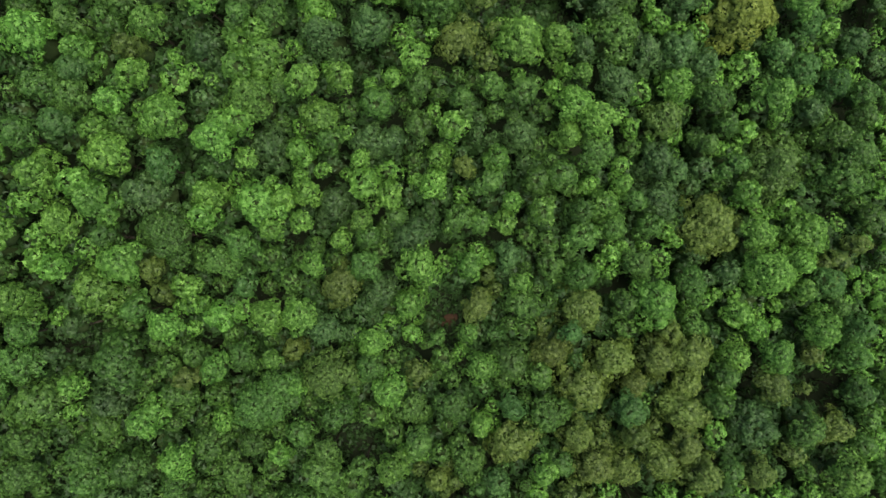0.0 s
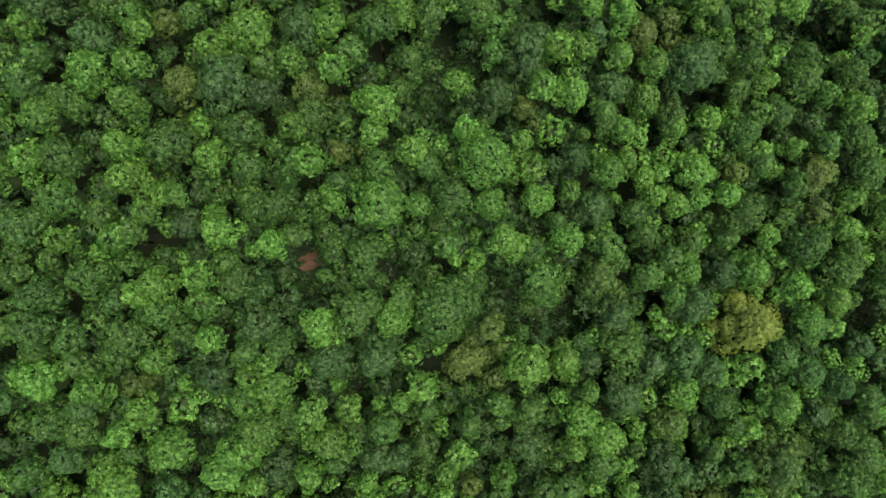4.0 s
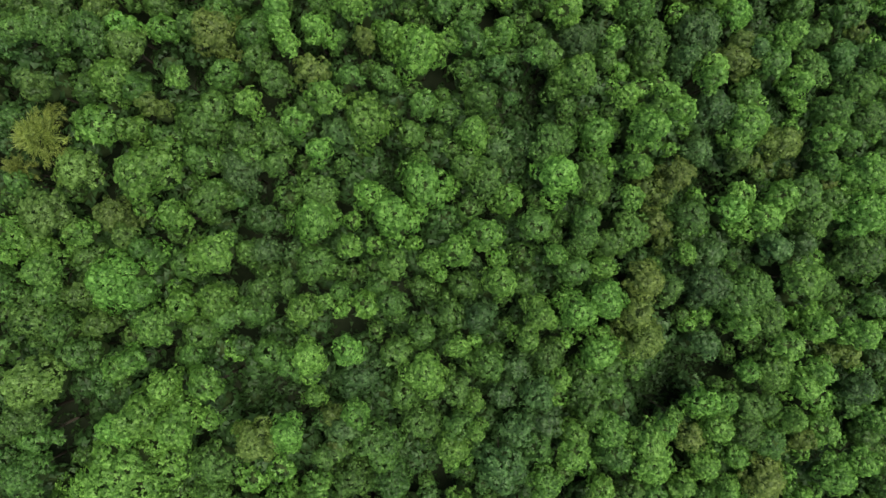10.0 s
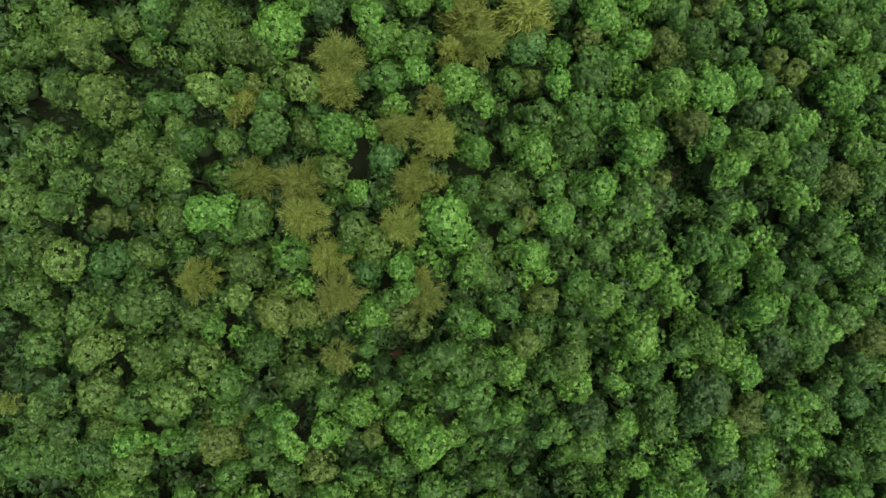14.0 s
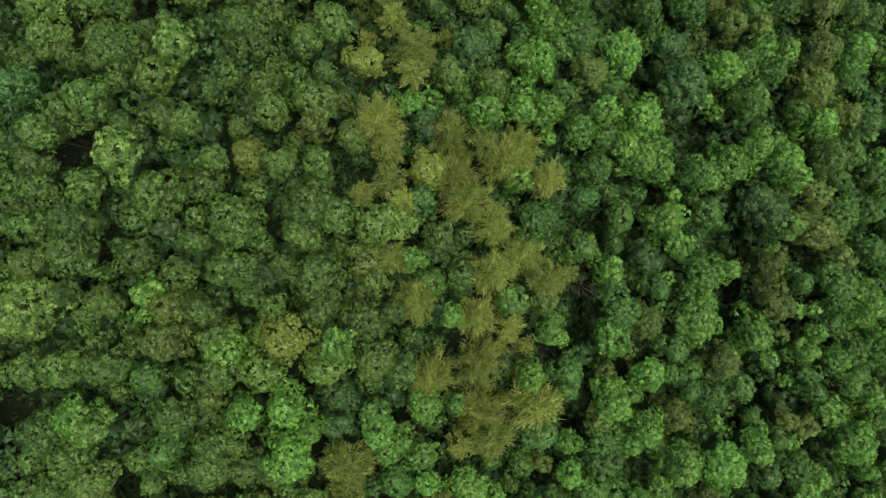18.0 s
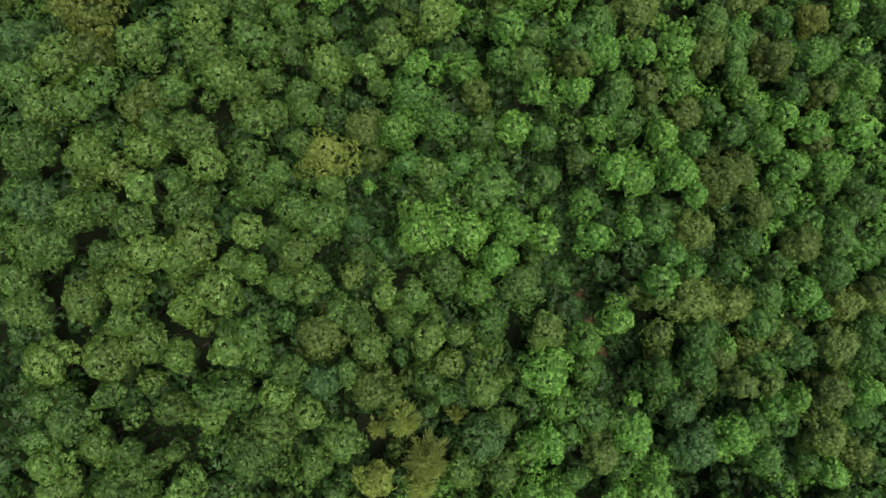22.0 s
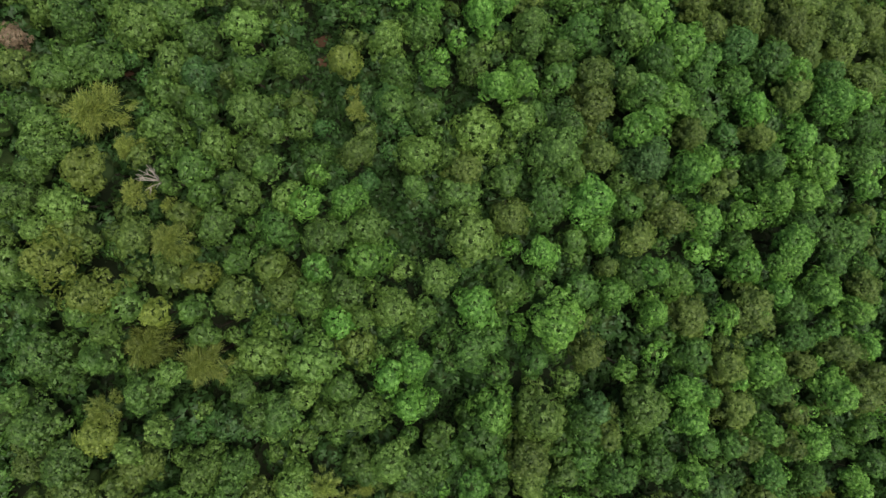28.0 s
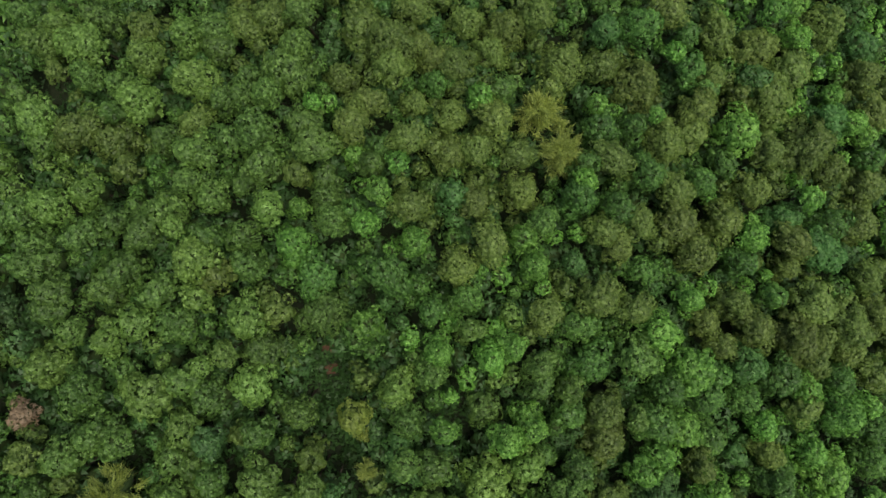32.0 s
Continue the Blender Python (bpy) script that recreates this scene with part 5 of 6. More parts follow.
stand("green", [(44.0, 180.1, 1.7), (23.9, 180.3, 1.6), (30.3, 180.5, 1.6), (9.1, 180.6, 1.6), (46.1, 180.8, 1.7), (40.1, 181.2, 1.7), (22.0, 182.1, 1.4), (24.4, 182.3, 1.4), (9.1, 183.1, 1.9), (-8.8, 183.8, 1.8), (46.2, 184.1, 2.4), (-34.4, 184.2, 1.9), (-27.7, 184.3, 1.7), (21.8, 184.9, 1.6), (-37.9, 185.0, 1.9), (-45.0, 185.0, 1.6), (-42.2, 185.3, 1.9), (43.4, 187.3, 1.7), (-28.3, 187.7, 2.2), (15.7, 189.6, 2.5), (-18.0, 190.0, 2.6), (-40.3, 190.1, 1.3), (-10.0, 190.2, 1.2), (-29.8, 190.6, 2.0), (2.7, 190.8, 1.8), (43.3, 191.7, 2.4), (19.8, 192.0, 1.8), (-25.1, 192.0, 1.4), (-41.3, 192.3, 1.3), (39.4, 192.6, 1.7)])
stand("green", [(-18.0, 192.9, 1.4), (-6.4, 193.0, 1.8), (25.4, 193.7, 2.6), (-31.9, 194.0, 1.7), (-21.9, 194.8, 1.4), (-26.7, 194.9, 2.0), (-40.8, 195.5, 2.7), (-35.9, 195.8, 2.7), (48.2, 196.4, 2.1), (11.1, 196.7, 2.0), (29.8, 196.9, 2.0), (-30.4, 197.3, 1.6), (-5.3, 197.8, 1.5), (-20.2, 198.1, 2.0), (-45.0, 198.3, 1.9), (-40.8, 199.3, 2.2), (5.3, 200.0, 2.2), (15.8, 200.4, 2.4), (44.4, 200.6, 2.1), (27.0, 200.9, 1.8), (-45.9, 201.0, 1.3), (-19.1, 201.0, 1.7), (49.3, 201.2, 2.1), (-43.6, 202.0, 1.6), (-29.3, 202.9, 1.7), (-44.1, 204.7, 1.6), (-21.9, 205.1, 1.4), (44.6, 205.4, 1.7), (24.9, 205.5, 2.1), (13.1, 206.1, 2.2)])
stand("green", [(-43.7, 207.9, 1.6), (-37.0, 208.4, 1.6), (-30.9, 208.5, 1.4), (-26.2, 208.5, 1.1), (45.5, 208.9, 1.7), (13.8, 209.3, 1.6), (-33.5, 209.6, 1.9), (-42.3, 210.0, 1.9), (-39.9, 211.1, 1.9), (48.2, 212.4, 1.8), (-28.9, 212.4, 2.0), (25.8, 212.7, 2.6), (-24.1, 213.4, 1.7), (38.6, 213.6, 1.4), (8.6, 214.3, 1.4), (-45.7, 214.8, 1.3), (0.3, 214.8, 2.5), (-41.4, 214.9, 1.2), (-17.5, 215.0, 1.2), (14.6, 215.1, 1.3), (-4.1, 215.9, 1.8), (-19.3, 217.8, 1.7), (35.6, 218.4, 1.7), (-35.1, 218.4, 1.7), (46.4, 218.7, 2.1), (31.1, 218.9, 2.2), (8.0, 219.4, 1.3), (-33.1, 219.6, 1.7)])
stand("dull", [(34.8, 180.2, 3.0), (-15.7, 181.0, 1.8), (18.5, 195.2, 1.9), (35.1, 200.7, 2.4), (32.9, 202.8, 2.0), (-7.1, 209.8, 1.5), (23.6, 214.7, 3.0), (-1.6, 219.1, 2.8)])
stand("cool", [(-7.4, 201.7, 1.7), (11.1, 202.4, 1.9), (-45.6, 211.6, 1.9)])
stand("olive", [(-28.3, 181.8, 1.4), (13.8, 182.6, 1.6), (28.0, 183.2, 2.1), (-33.4, 187.5, 2.5), (18.4, 188.2, 2.2), (35.5, 189.4, 2.0), (6.5, 190.7, 1.9), (-32.9, 190.8, 1.9), (33.3, 190.8, 1.3), (-12.0, 193.2, 1.7), (35.6, 193.4, 3.7), (-12.9, 195.0, 1.9), (43.4, 195.8, 1.7), (-32.9, 196.8, 1.5), (41.1, 198.6, 2.7), (-34.4, 202.4, 3.0), (42.1, 203.3, 3.1), (41.5, 208.1, 1.9), (-18.6, 209.1, 1.7), (46.6, 213.1, 2.1), (11.9, 216.3, 2.2), (41.0, 216.4, 2.9)])
stand("pale", [(-21.3, 187.3, 2.2), (-6.8, 205.0, 2.1), (-25.2, 205.9, 1.8), (-13.0, 215.7, 1.9)])
stand("feather", [(-6.4, 182.8, 2.7), (-1.0, 184.3, 2.4), (2.7, 187.8, 1.8), (-1.0, 188.6, 2.4), (-8.2, 189.5, 2.9), (5.9, 193.8, 2.8), (0.9, 193.9, 2.4), (-10.6, 195.5, 1.8), (4.6, 196.9, 2.8), (0.9, 198.8, 2.1), (-9.4, 201.4, 1.5), (-2.8, 201.9, 2.7), (-13.5, 202.1, 1.8), (-10.6, 203.8, 2.1), (6.9, 204.3, 2.0), (-3.5, 204.4, 2.4), (2.1, 206.2, 2.5), (-10.6, 207.4, 1.8), (-0.4, 208.0, 1.8), (4.0, 208.3, 2.2), (-4.1, 209.2, 2.1), (-11.8, 210.9, 3.3), (-8.3, 215.2, 1.8), (-7.7, 218.8, 2.5)])
stand("bright", [(33.5, 220.9, 1.7), (38.2, 221.5, 1.7), (7.2, 221.8, 1.9), (47.9, 222.3, 2.3), (-29.4, 222.8, 1.4), (-19.7, 223.0, 1.4), (-23.1, 224.5, 1.7), (-1.6, 225.4, 2.8), (6.0, 226.2, 3.3), (-5.3, 227.4, 1.5), (18.1, 227.5, 2.5), (28.1, 228.2, 1.3), (-38.6, 228.6, 2.7), (-44.3, 228.7, 2.4), (-32.1, 229.1, 1.6), (-13.6, 229.3, 2.1), (-27.7, 229.4, 1.8), (9.8, 229.8, 1.9), (-34.6, 230.3, 1.7), (-7.4, 230.3, 1.9), (6.0, 230.3, 2.5), (17.3, 230.5, 2.6), (-4.1, 230.6, 1.2), (-10.7, 231.9, 1.7), (41.3, 232.0, 1.5), (-32.1, 233.4, 1.9), (-44.8, 233.8, 2.1), (-24.8, 234.0, 1.6), (13.9, 234.5, 3.5), (39.0, 234.6, 2.6)])
stand("bright", [(-41.1, 234.6, 2.2), (-11.9, 234.9, 1.3), (-28.5, 235.3, 2.5), (-2.3, 235.4, 2.1), (-36.7, 235.9, 2.2), (19.5, 236.1, 2.0), (-25.4, 237.9, 1.4), (-32.2, 238.9, 2.5), (46.7, 238.9, 1.8), (0.2, 238.9, 2.2), (-34.8, 239.0, 1.9), (-21.1, 239.1, 2.0), (-8.4, 239.4, 2.4), (-30.7, 241.0, 2.0), (5.4, 241.2, 1.8), (-2.6, 241.5, 2.1), (12.4, 241.5, 2.9), (-10.2, 241.8, 2.7), (-26.0, 241.9, 1.7), (2.1, 241.9, 2.5), (-5.4, 242.2, 1.5), (16.2, 242.6, 1.4), (10.4, 245.1, 1.8), (-35.5, 245.9, 1.4), (24.1, 246.3, 1.5), (-13.8, 246.7, 1.3), (-0.4, 248.2, 2.8), (-7.2, 248.3, 1.8), (16.6, 248.4, 2.3), (-29.9, 248.8, 1.7)])
stand("bright", [(22.0, 249.0, 2.8), (-41.1, 249.0, 2.1), (13.5, 249.1, 1.9), (43.2, 249.9, 2.7), (-36.1, 250.0, 1.8), (37.4, 250.0, 2.4), (-32.1, 251.1, 1.7), (-10.6, 252.6, 2.4), (34.3, 252.8, 2.1), (20.0, 253.3, 1.9), (-30.5, 253.3, 2.4), (2.2, 253.7, 1.9), (12.6, 254.0, 1.6), (-23.5, 254.4, 1.3), (47.8, 254.9, 2.0), (40.9, 254.9, 1.8), (-20.8, 255.0, 1.6), (42.7, 256.3, 1.8), (37.7, 256.7, 1.8), (-26.4, 257.3, 1.9), (46.3, 257.8, 2.2), (4.5, 257.8, 1.8), (-29.6, 257.9, 1.6), (9.6, 258.2, 2.1), (-44.5, 258.9, 2.5), (31.5, 259.8, 1.9), (-13.9, 259.8, 1.3), (-9.1, 259.9, 1.2)])
stand("green", [(25.2, 220.0, 3.3), (14.0, 220.3, 1.3), (-36.7, 220.5, 1.9), (11.3, 220.8, 2.7), (-39.6, 221.0, 1.6), (0.9, 221.0, 1.5), (-44.4, 221.8, 1.9), (-23.2, 222.3, 2.6), (2.5, 223.3, 1.2), (-33.7, 223.5, 2.8), (-41.6, 223.6, 2.2), (-5.9, 223.8, 1.5), (19.2, 224.8, 2.3), (-28.6, 224.9, 2.3), (-44.0, 225.1, 1.9), (24.3, 225.4, 2.3), (-38.7, 225.4, 1.4), (-7.7, 225.5, 1.7), (33.6, 225.9, 1.7), (10.7, 225.9, 1.6), (49.9, 226.1, 1.8), (47.2, 226.6, 2.1), (-15.9, 226.9, 1.5), (-22.1, 227.1, 1.7), (37.6, 227.5, 3.1), (-25.4, 228.3, 1.6), (24.7, 228.8, 2.3), (48.4, 229.7, 2.1), (33.0, 230.7, 1.9), (-25.5, 231.0, 1.7)])
stand("green", [(-27.6, 231.2, 1.4), (-0.4, 231.5, 2.5), (-14.8, 232.0, 1.8), (-37.4, 232.5, 1.5), (-17.1, 232.7, 1.8), (33.8, 233.7, 2.1), (8.7, 234.0, 1.6), (-9.0, 234.5, 1.8), (-22.8, 235.9, 1.4), (2.8, 236.2, 2.5), (-20.0, 236.3, 2.6), (42.9, 236.5, 2.5), (7.4, 236.6, 1.1), (-47.1, 236.9, 1.9), (24.1, 237.0, 2.0), (-5.4, 237.3, 2.4), (35.5, 237.7, 1.9), (28.6, 238.0, 1.5), (-27.7, 238.5, 1.6), (-14.9, 239.0, 1.2), (21.2, 239.1, 1.7), (-37.8, 239.3, 1.2), (-39.5, 239.4, 1.4), (-44.4, 239.9, 2.7), (31.7, 240.6, 2.2), (43.8, 240.7, 2.7), (-23.4, 241.1, 1.5), (-47.3, 241.2, 1.3), (19.2, 242.4, 1.7), (-36.6, 242.8, 1.7)])
stand("green", [(41.5, 242.9, 2.0), (45.7, 243.4, 1.6), (-42.6, 243.6, 2.1), (-31.5, 243.7, 2.8), (-21.8, 243.9, 2.3), (-39.7, 244.0, 1.5), (19.9, 244.3, 1.9), (-26.2, 245.2, 2.6), (36.7, 245.8, 2.0), (48.5, 246.2, 2.5), (-33.2, 246.6, 1.6), (-17.9, 246.7, 1.8), (-6.6, 247.0, 1.8), (6.2, 248.0, 2.6), (-23.5, 248.0, 1.3), (-9.7, 249.2, 1.5), (-4.1, 249.4, 1.7), (-46.2, 249.6, 2.4), (-26.3, 249.8, 2.6), (10.2, 250.4, 2.3), (-21.4, 251.5, 1.2), (-34.9, 252.8, 1.6), (25.3, 252.9, 1.7), (5.6, 253.0, 1.6), (-1.6, 253.1, 1.8), (-25.9, 253.9, 1.8), (-46.4, 254.0, 2.2), (30.0, 254.2, 1.7), (-43.0, 254.5, 1.9), (16.6, 254.9, 1.9)])
stand("green", [(13.8, 256.3, 1.8), (32.4, 256.3, 1.7), (-47.5, 256.7, 1.9), (-41.2, 256.7, 2.0), (-33.5, 256.7, 1.7), (-20.9, 256.8, 1.8), (18.8, 257.0, 1.7), (27.8, 257.0, 1.7), (-9.7, 257.5, 2.5), (-24.3, 258.0, 1.3), (-16.9, 258.0, 1.5), (-13.3, 258.0, 1.5), (14.6, 258.9, 2.3), (39.1, 259.9, 2.3)])
stand("dull", [(22.3, 220.6, 3.0), (-18.8, 226.1, 2.1), (-46.0, 244.3, 2.2)])
stand("cool", [(-15.2, 242.5, 1.8)])
stand("olive", [(42.5, 221.8, 2.7), (29.7, 223.6, 1.9), (33.5, 223.8, 1.4), (-11.3, 223.8, 1.5), (-13.6, 224.6, 2.7), (27.6, 226.9, 2.1), (43.2, 227.9, 2.7), (32.1, 228.5, 2.7), (35.2, 229.0, 1.7), (-18.8, 230.6, 2.8), (50.3, 232.8, 2.2), (45.9, 232.9, 2.8), (29.9, 233.3, 2.7), (24.0, 233.7, 3.3), (19.4, 233.8, 1.8), (49.6, 234.9, 1.8), (-15.8, 237.0, 1.3), (38.9, 240.2, 2.4), (25.0, 242.2, 3.0), (-19.0, 242.4, 2.2), (32.7, 244.6, 2.1), (-38.8, 247.8, 1.7), (26.7, 248.8, 2.4), (31.0, 250.1, 2.6), (-13.5, 250.2, 1.8), (-14.5, 253.2, 2.4), (42.9, 253.5, 2.0), (-37.5, 254.5, 2.0), (-36.1, 256.4, 1.6), (24.0, 257.0, 2.4)])
stand("olive", [(-2.2, 257.5, 2.0), (18.9, 259.6, 2.0)])
stand("pale", [(-19.1, 250.9, 2.7)])
stand("feather", [(-10.1, 221.2, 1.9), (-15.8, 245.2, 1.5)])
stand("bright", [(-4.8, 260.3, 2.2), (23.1, 260.3, 1.9), (-37.0, 260.7, 2.4), (-19.1, 261.0, 2.4), (-11.5, 261.7, 1.7), (49.3, 262.2, 2.4), (18.1, 263.0, 1.5), (13.4, 263.2, 2.3), (41.5, 264.2, 2.2), (-30.9, 264.3, 1.6), (22.1, 264.4, 2.0), (-12.7, 264.8, 1.5), (-6.3, 264.9, 1.9), (-8.2, 265.2, 2.4), (1.6, 265.5, 1.9), (8.3, 265.7, 2.7), (-18.1, 267.7, 3.3), (4.7, 269.5, 2.1), (8.4, 270.3, 2.6), (-9.1, 271.1, 2.4), (48.2, 271.9, 1.6), (-27.9, 272.1, 2.2), (-13.7, 272.2, 1.4), (0.7, 272.3, 2.2), (-35.5, 272.3, 1.4), (15.1, 272.7, 1.5), (-38.6, 272.7, 2.0), (9.1, 273.0, 3.0), (-16.7, 273.3, 1.3), (-5.4, 273.6, 1.8)])
stand("bright", [(46.6, 274.5, 1.5), (23.7, 276.3, 1.9), (-38.3, 276.3, 1.7), (-36.2, 277.3, 1.9), (-4.1, 278.0, 1.6), (-24.1, 278.5, 2.1), (-21.8, 278.9, 1.9), (41.2, 279.7, 2.8), (-33.9, 279.9, 2.3), (34.2, 281.0, 2.7), (-13.4, 281.1, 2.2), (-23.5, 281.2, 3.0), (-33.9, 282.4, 2.3), (23.2, 283.2, 2.4), (-39.6, 283.9, 2.0), (43.8, 285.3, 3.0), (17.3, 285.5, 2.9), (3.9, 285.6, 3.3), (-36.8, 285.9, 1.3), (25.2, 286.1, 1.5), (-3.1, 286.9, 3.1), (-11.6, 287.0, 2.5), (22.6, 287.2, 2.1), (30.4, 287.5, 1.1), (-22.5, 288.7, 1.7), (33.7, 289.4, 2.9), (14.5, 289.6, 2.4), (-13.8, 290.2, 1.9), (50.6, 290.8, 2.3), (-10.7, 291.3, 2.2)])
stand("bright", [(-36.0, 291.6, 1.2), (-22.0, 291.7, 2.8), (16.7, 292.2, 3.1), (-27.3, 292.5, 2.9), (5.7, 295.6, 3.3), (-42.7, 295.8, 1.5), (28.3, 296.0, 1.6), (48.2, 296.1, 2.4), (-19.1, 296.5, 1.9), (18.7, 296.6, 2.4), (-16.7, 297.0, 1.3), (-13.0, 297.6, 2.5), (-45.8, 297.9, 1.9), (-4.0, 298.0, 2.6), (14.0, 298.4, 2.4), (42.8, 298.5, 3.1), (35.9, 298.6, 1.8), (-0.0, 299.9, 2.0)])
stand("green", [(-22.1, 261.0, 1.3), (-16.3, 261.1, 2.1), (-31.5, 261.4, 2.6), (3.6, 261.4, 2.9), (0.4, 262.0, 1.6), (30.3, 262.2, 1.7), (-26.1, 262.7, 2.9), (47.1, 263.7, 2.1), (-22.2, 264.0, 1.3), (-19.3, 264.6, 1.5), (5.0, 264.7, 1.6), (30.4, 264.7, 1.7), (-23.4, 265.7, 1.5), (-27.3, 266.2, 2.5), (45.5, 266.6, 1.6), (-46.2, 266.7, 2.2), (31.3, 266.8, 2.1), (12.6, 267.2, 2.1), (-30.6, 267.3, 2.8), (-38.6, 267.6, 2.0), (-14.0, 267.9, 1.2), (-11.6, 268.0, 1.5), (-23.4, 268.2, 2.1), (37.1, 268.5, 1.4), (48.4, 269.4, 1.5), (28.3, 269.6, 3.1), (-40.8, 270.1, 1.4), (12.0, 270.2, 1.2), (-48.9, 270.6, 1.4), (-44.4, 270.8, 1.4)])
stand("green", [(-0.9, 271.6, 1.9), (22.2, 272.1, 1.5), (-42.5, 272.6, 1.6), (-24.4, 273.0, 1.9), (-20.6, 273.2, 1.7), (40.8, 273.8, 2.2), (50.7, 275.2, 1.9), (-44.2, 275.5, 1.3), (-21.9, 275.6, 1.1), (34.1, 275.6, 2.1), (-0.9, 276.3, 1.4), (13.5, 277.2, 2.6), (7.2, 277.4, 1.9), (19.4, 277.6, 2.6), (44.5, 277.9, 1.9), (-30.5, 278.5, 1.7), (-11.6, 279.0, 2.2), (-16.0, 279.2, 1.6), (9.3, 279.3, 2.7), (50.2, 279.8, 3.0), (28.7, 279.9, 2.0), (-9.2, 280.0, 1.9), (24.8, 280.1, 1.7), (-6.6, 280.4, 1.9), (-17.1, 280.5, 1.7), (6.7, 280.8, 2.0), (-29.9, 280.8, 2.1), (-3.4, 282.1, 3.2), (-8.5, 282.4, 1.9), (-46.0, 282.4, 2.2)])
stand("green", [(9.4, 283.1, 2.3), (-7.2, 285.4, 1.3), (-20.8, 285.5, 1.7), (35.5, 285.7, 2.2), (-9.8, 286.2, 1.8), (-24.9, 286.3, 2.4), (-49.3, 286.4, 2.6), (-27.8, 286.5, 1.7), (-16.6, 286.5, 2.5), (-29.0, 288.9, 1.3), (-19.1, 289.1, 1.9), (-51.1, 289.3, 1.4), (-39.6, 289.3, 2.6), (24.4, 290.5, 2.7), (-47.6, 290.8, 2.0), (3.4, 291.3, 2.0), (39.3, 292.7, 2.2), (-4.6, 292.9, 2.3), (-44.1, 292.9, 2.0), (-2.0, 293.4, 2.0), (-49.4, 293.6, 2.9), (43.8, 294.0, 1.5), (-33.3, 295.5, 1.7), (39.5, 296.3, 2.1), (-9.8, 296.8, 1.8), (-35.1, 297.9, 1.8), (-41.3, 298.6, 1.9), (-50.9, 298.8, 1.7), (-22.9, 298.9, 2.4), (9.1, 299.1, 2.0)])
stand("green", [(-18.7, 299.5, 1.9)])
stand("dull", [(-47.2, 260.5, 2.2), (26.1, 274.8, 2.0), (10.9, 285.1, 2.7)])
stand("cool", [(-47.8, 276.7, 1.4)])
stand("olive", [(-40.8, 260.1, 2.0), (43.4, 260.3, 2.0), (9.7, 261.5, 2.0), (26.5, 263.9, 2.4), (36.4, 264.1, 2.5), (-42.8, 268.3, 2.8), (-35.5, 268.9, 1.7), (18.0, 269.1, 2.6), (-35.1, 270.7, 1.5), (34.0, 272.7, 2.5), (19.3, 273.7, 2.6), (-27.6, 275.0, 1.3), (-12.3, 275.9, 2.0), (2.5, 276.8, 2.3), (-27.7, 278.1, 1.5), (-49.0, 278.7, 2.0), (37.2, 278.8, 1.8), (31.1, 279.1, 2.5), (-41.9, 279.2, 2.0), (-45.5, 279.2, 2.3), (2.6, 279.8, 2.9), (-39.7, 281.5, 2.3), (12.2, 281.9, 2.0), (-50.0, 282.2, 2.1), (38.8, 282.6, 1.8), (29.7, 284.3, 3.0), (48.7, 284.8, 3.0), (51.6, 286.3, 3.2), (-33.5, 287.9, 2.5), (28.7, 288.9, 2.5)])
stand("olive", [(40.0, 289.0, 2.2), (46.4, 290.9, 2.4), (9.6, 291.7, 2.4), (-17.6, 293.3, 1.9), (23.8, 295.7, 3.0), (32.7, 296.5, 3.3), (50.7, 299.0, 2.3), (-31.2, 299.1, 2.3), (-25.9, 299.6, 2.8)])
stand("pale", [(-42.5, 263.4, 2.8), (-47.4, 271.5, 1.8), (-46.4, 274.5, 2.1), (-32.5, 274.7, 2.4), (-37.9, 297.4, 1.5), (-44.4, 299.8, 2.7)])
stand("feather", [(43.5, 269.5, 2.3), (-20.2, 278.6, 1.7), (-44.7, 287.0, 3.2), (-42.7, 288.3, 2.3), (-33.7, 292.3, 2.5), (-39.3, 293.9, 2.4)])
stand("bright", [(22.2, 300.3, 2.2), (-8.6, 301.3, 2.3), (18.5, 301.7, 1.7), (31.9, 302.0, 2.0), (4.1, 302.5, 2.1), (-4.7, 302.6, 2.9), (-22.0, 302.7, 1.6), (-52.0, 302.8, 2.0), (37.0, 303.0, 2.2), (-16.8, 303.3, 2.9), (37.9, 305.2, 2.4), (-4.6, 305.8, 2.8), (11.6, 305.9, 2.2), (-50.8, 306.3, 2.1), (-16.2, 307.1, 2.6), (26.4, 307.3, 3.2), (31.4, 308.8, 2.8), (-47.9, 309.3, 2.1), (-23.1, 309.6, 1.8), (-29.8, 310.5, 1.7), (-25.3, 310.5, 1.9), (-18.8, 310.6, 2.2), (10.6, 310.7, 2.8), (35.7, 311.1, 2.2), (40.9, 311.2, 2.4), (23.1, 312.7, 2.5), (50.3, 313.0, 2.7), (-22.3, 313.1, 1.4), (8.5, 314.1, 1.5), (26.7, 315.3, 2.3)])
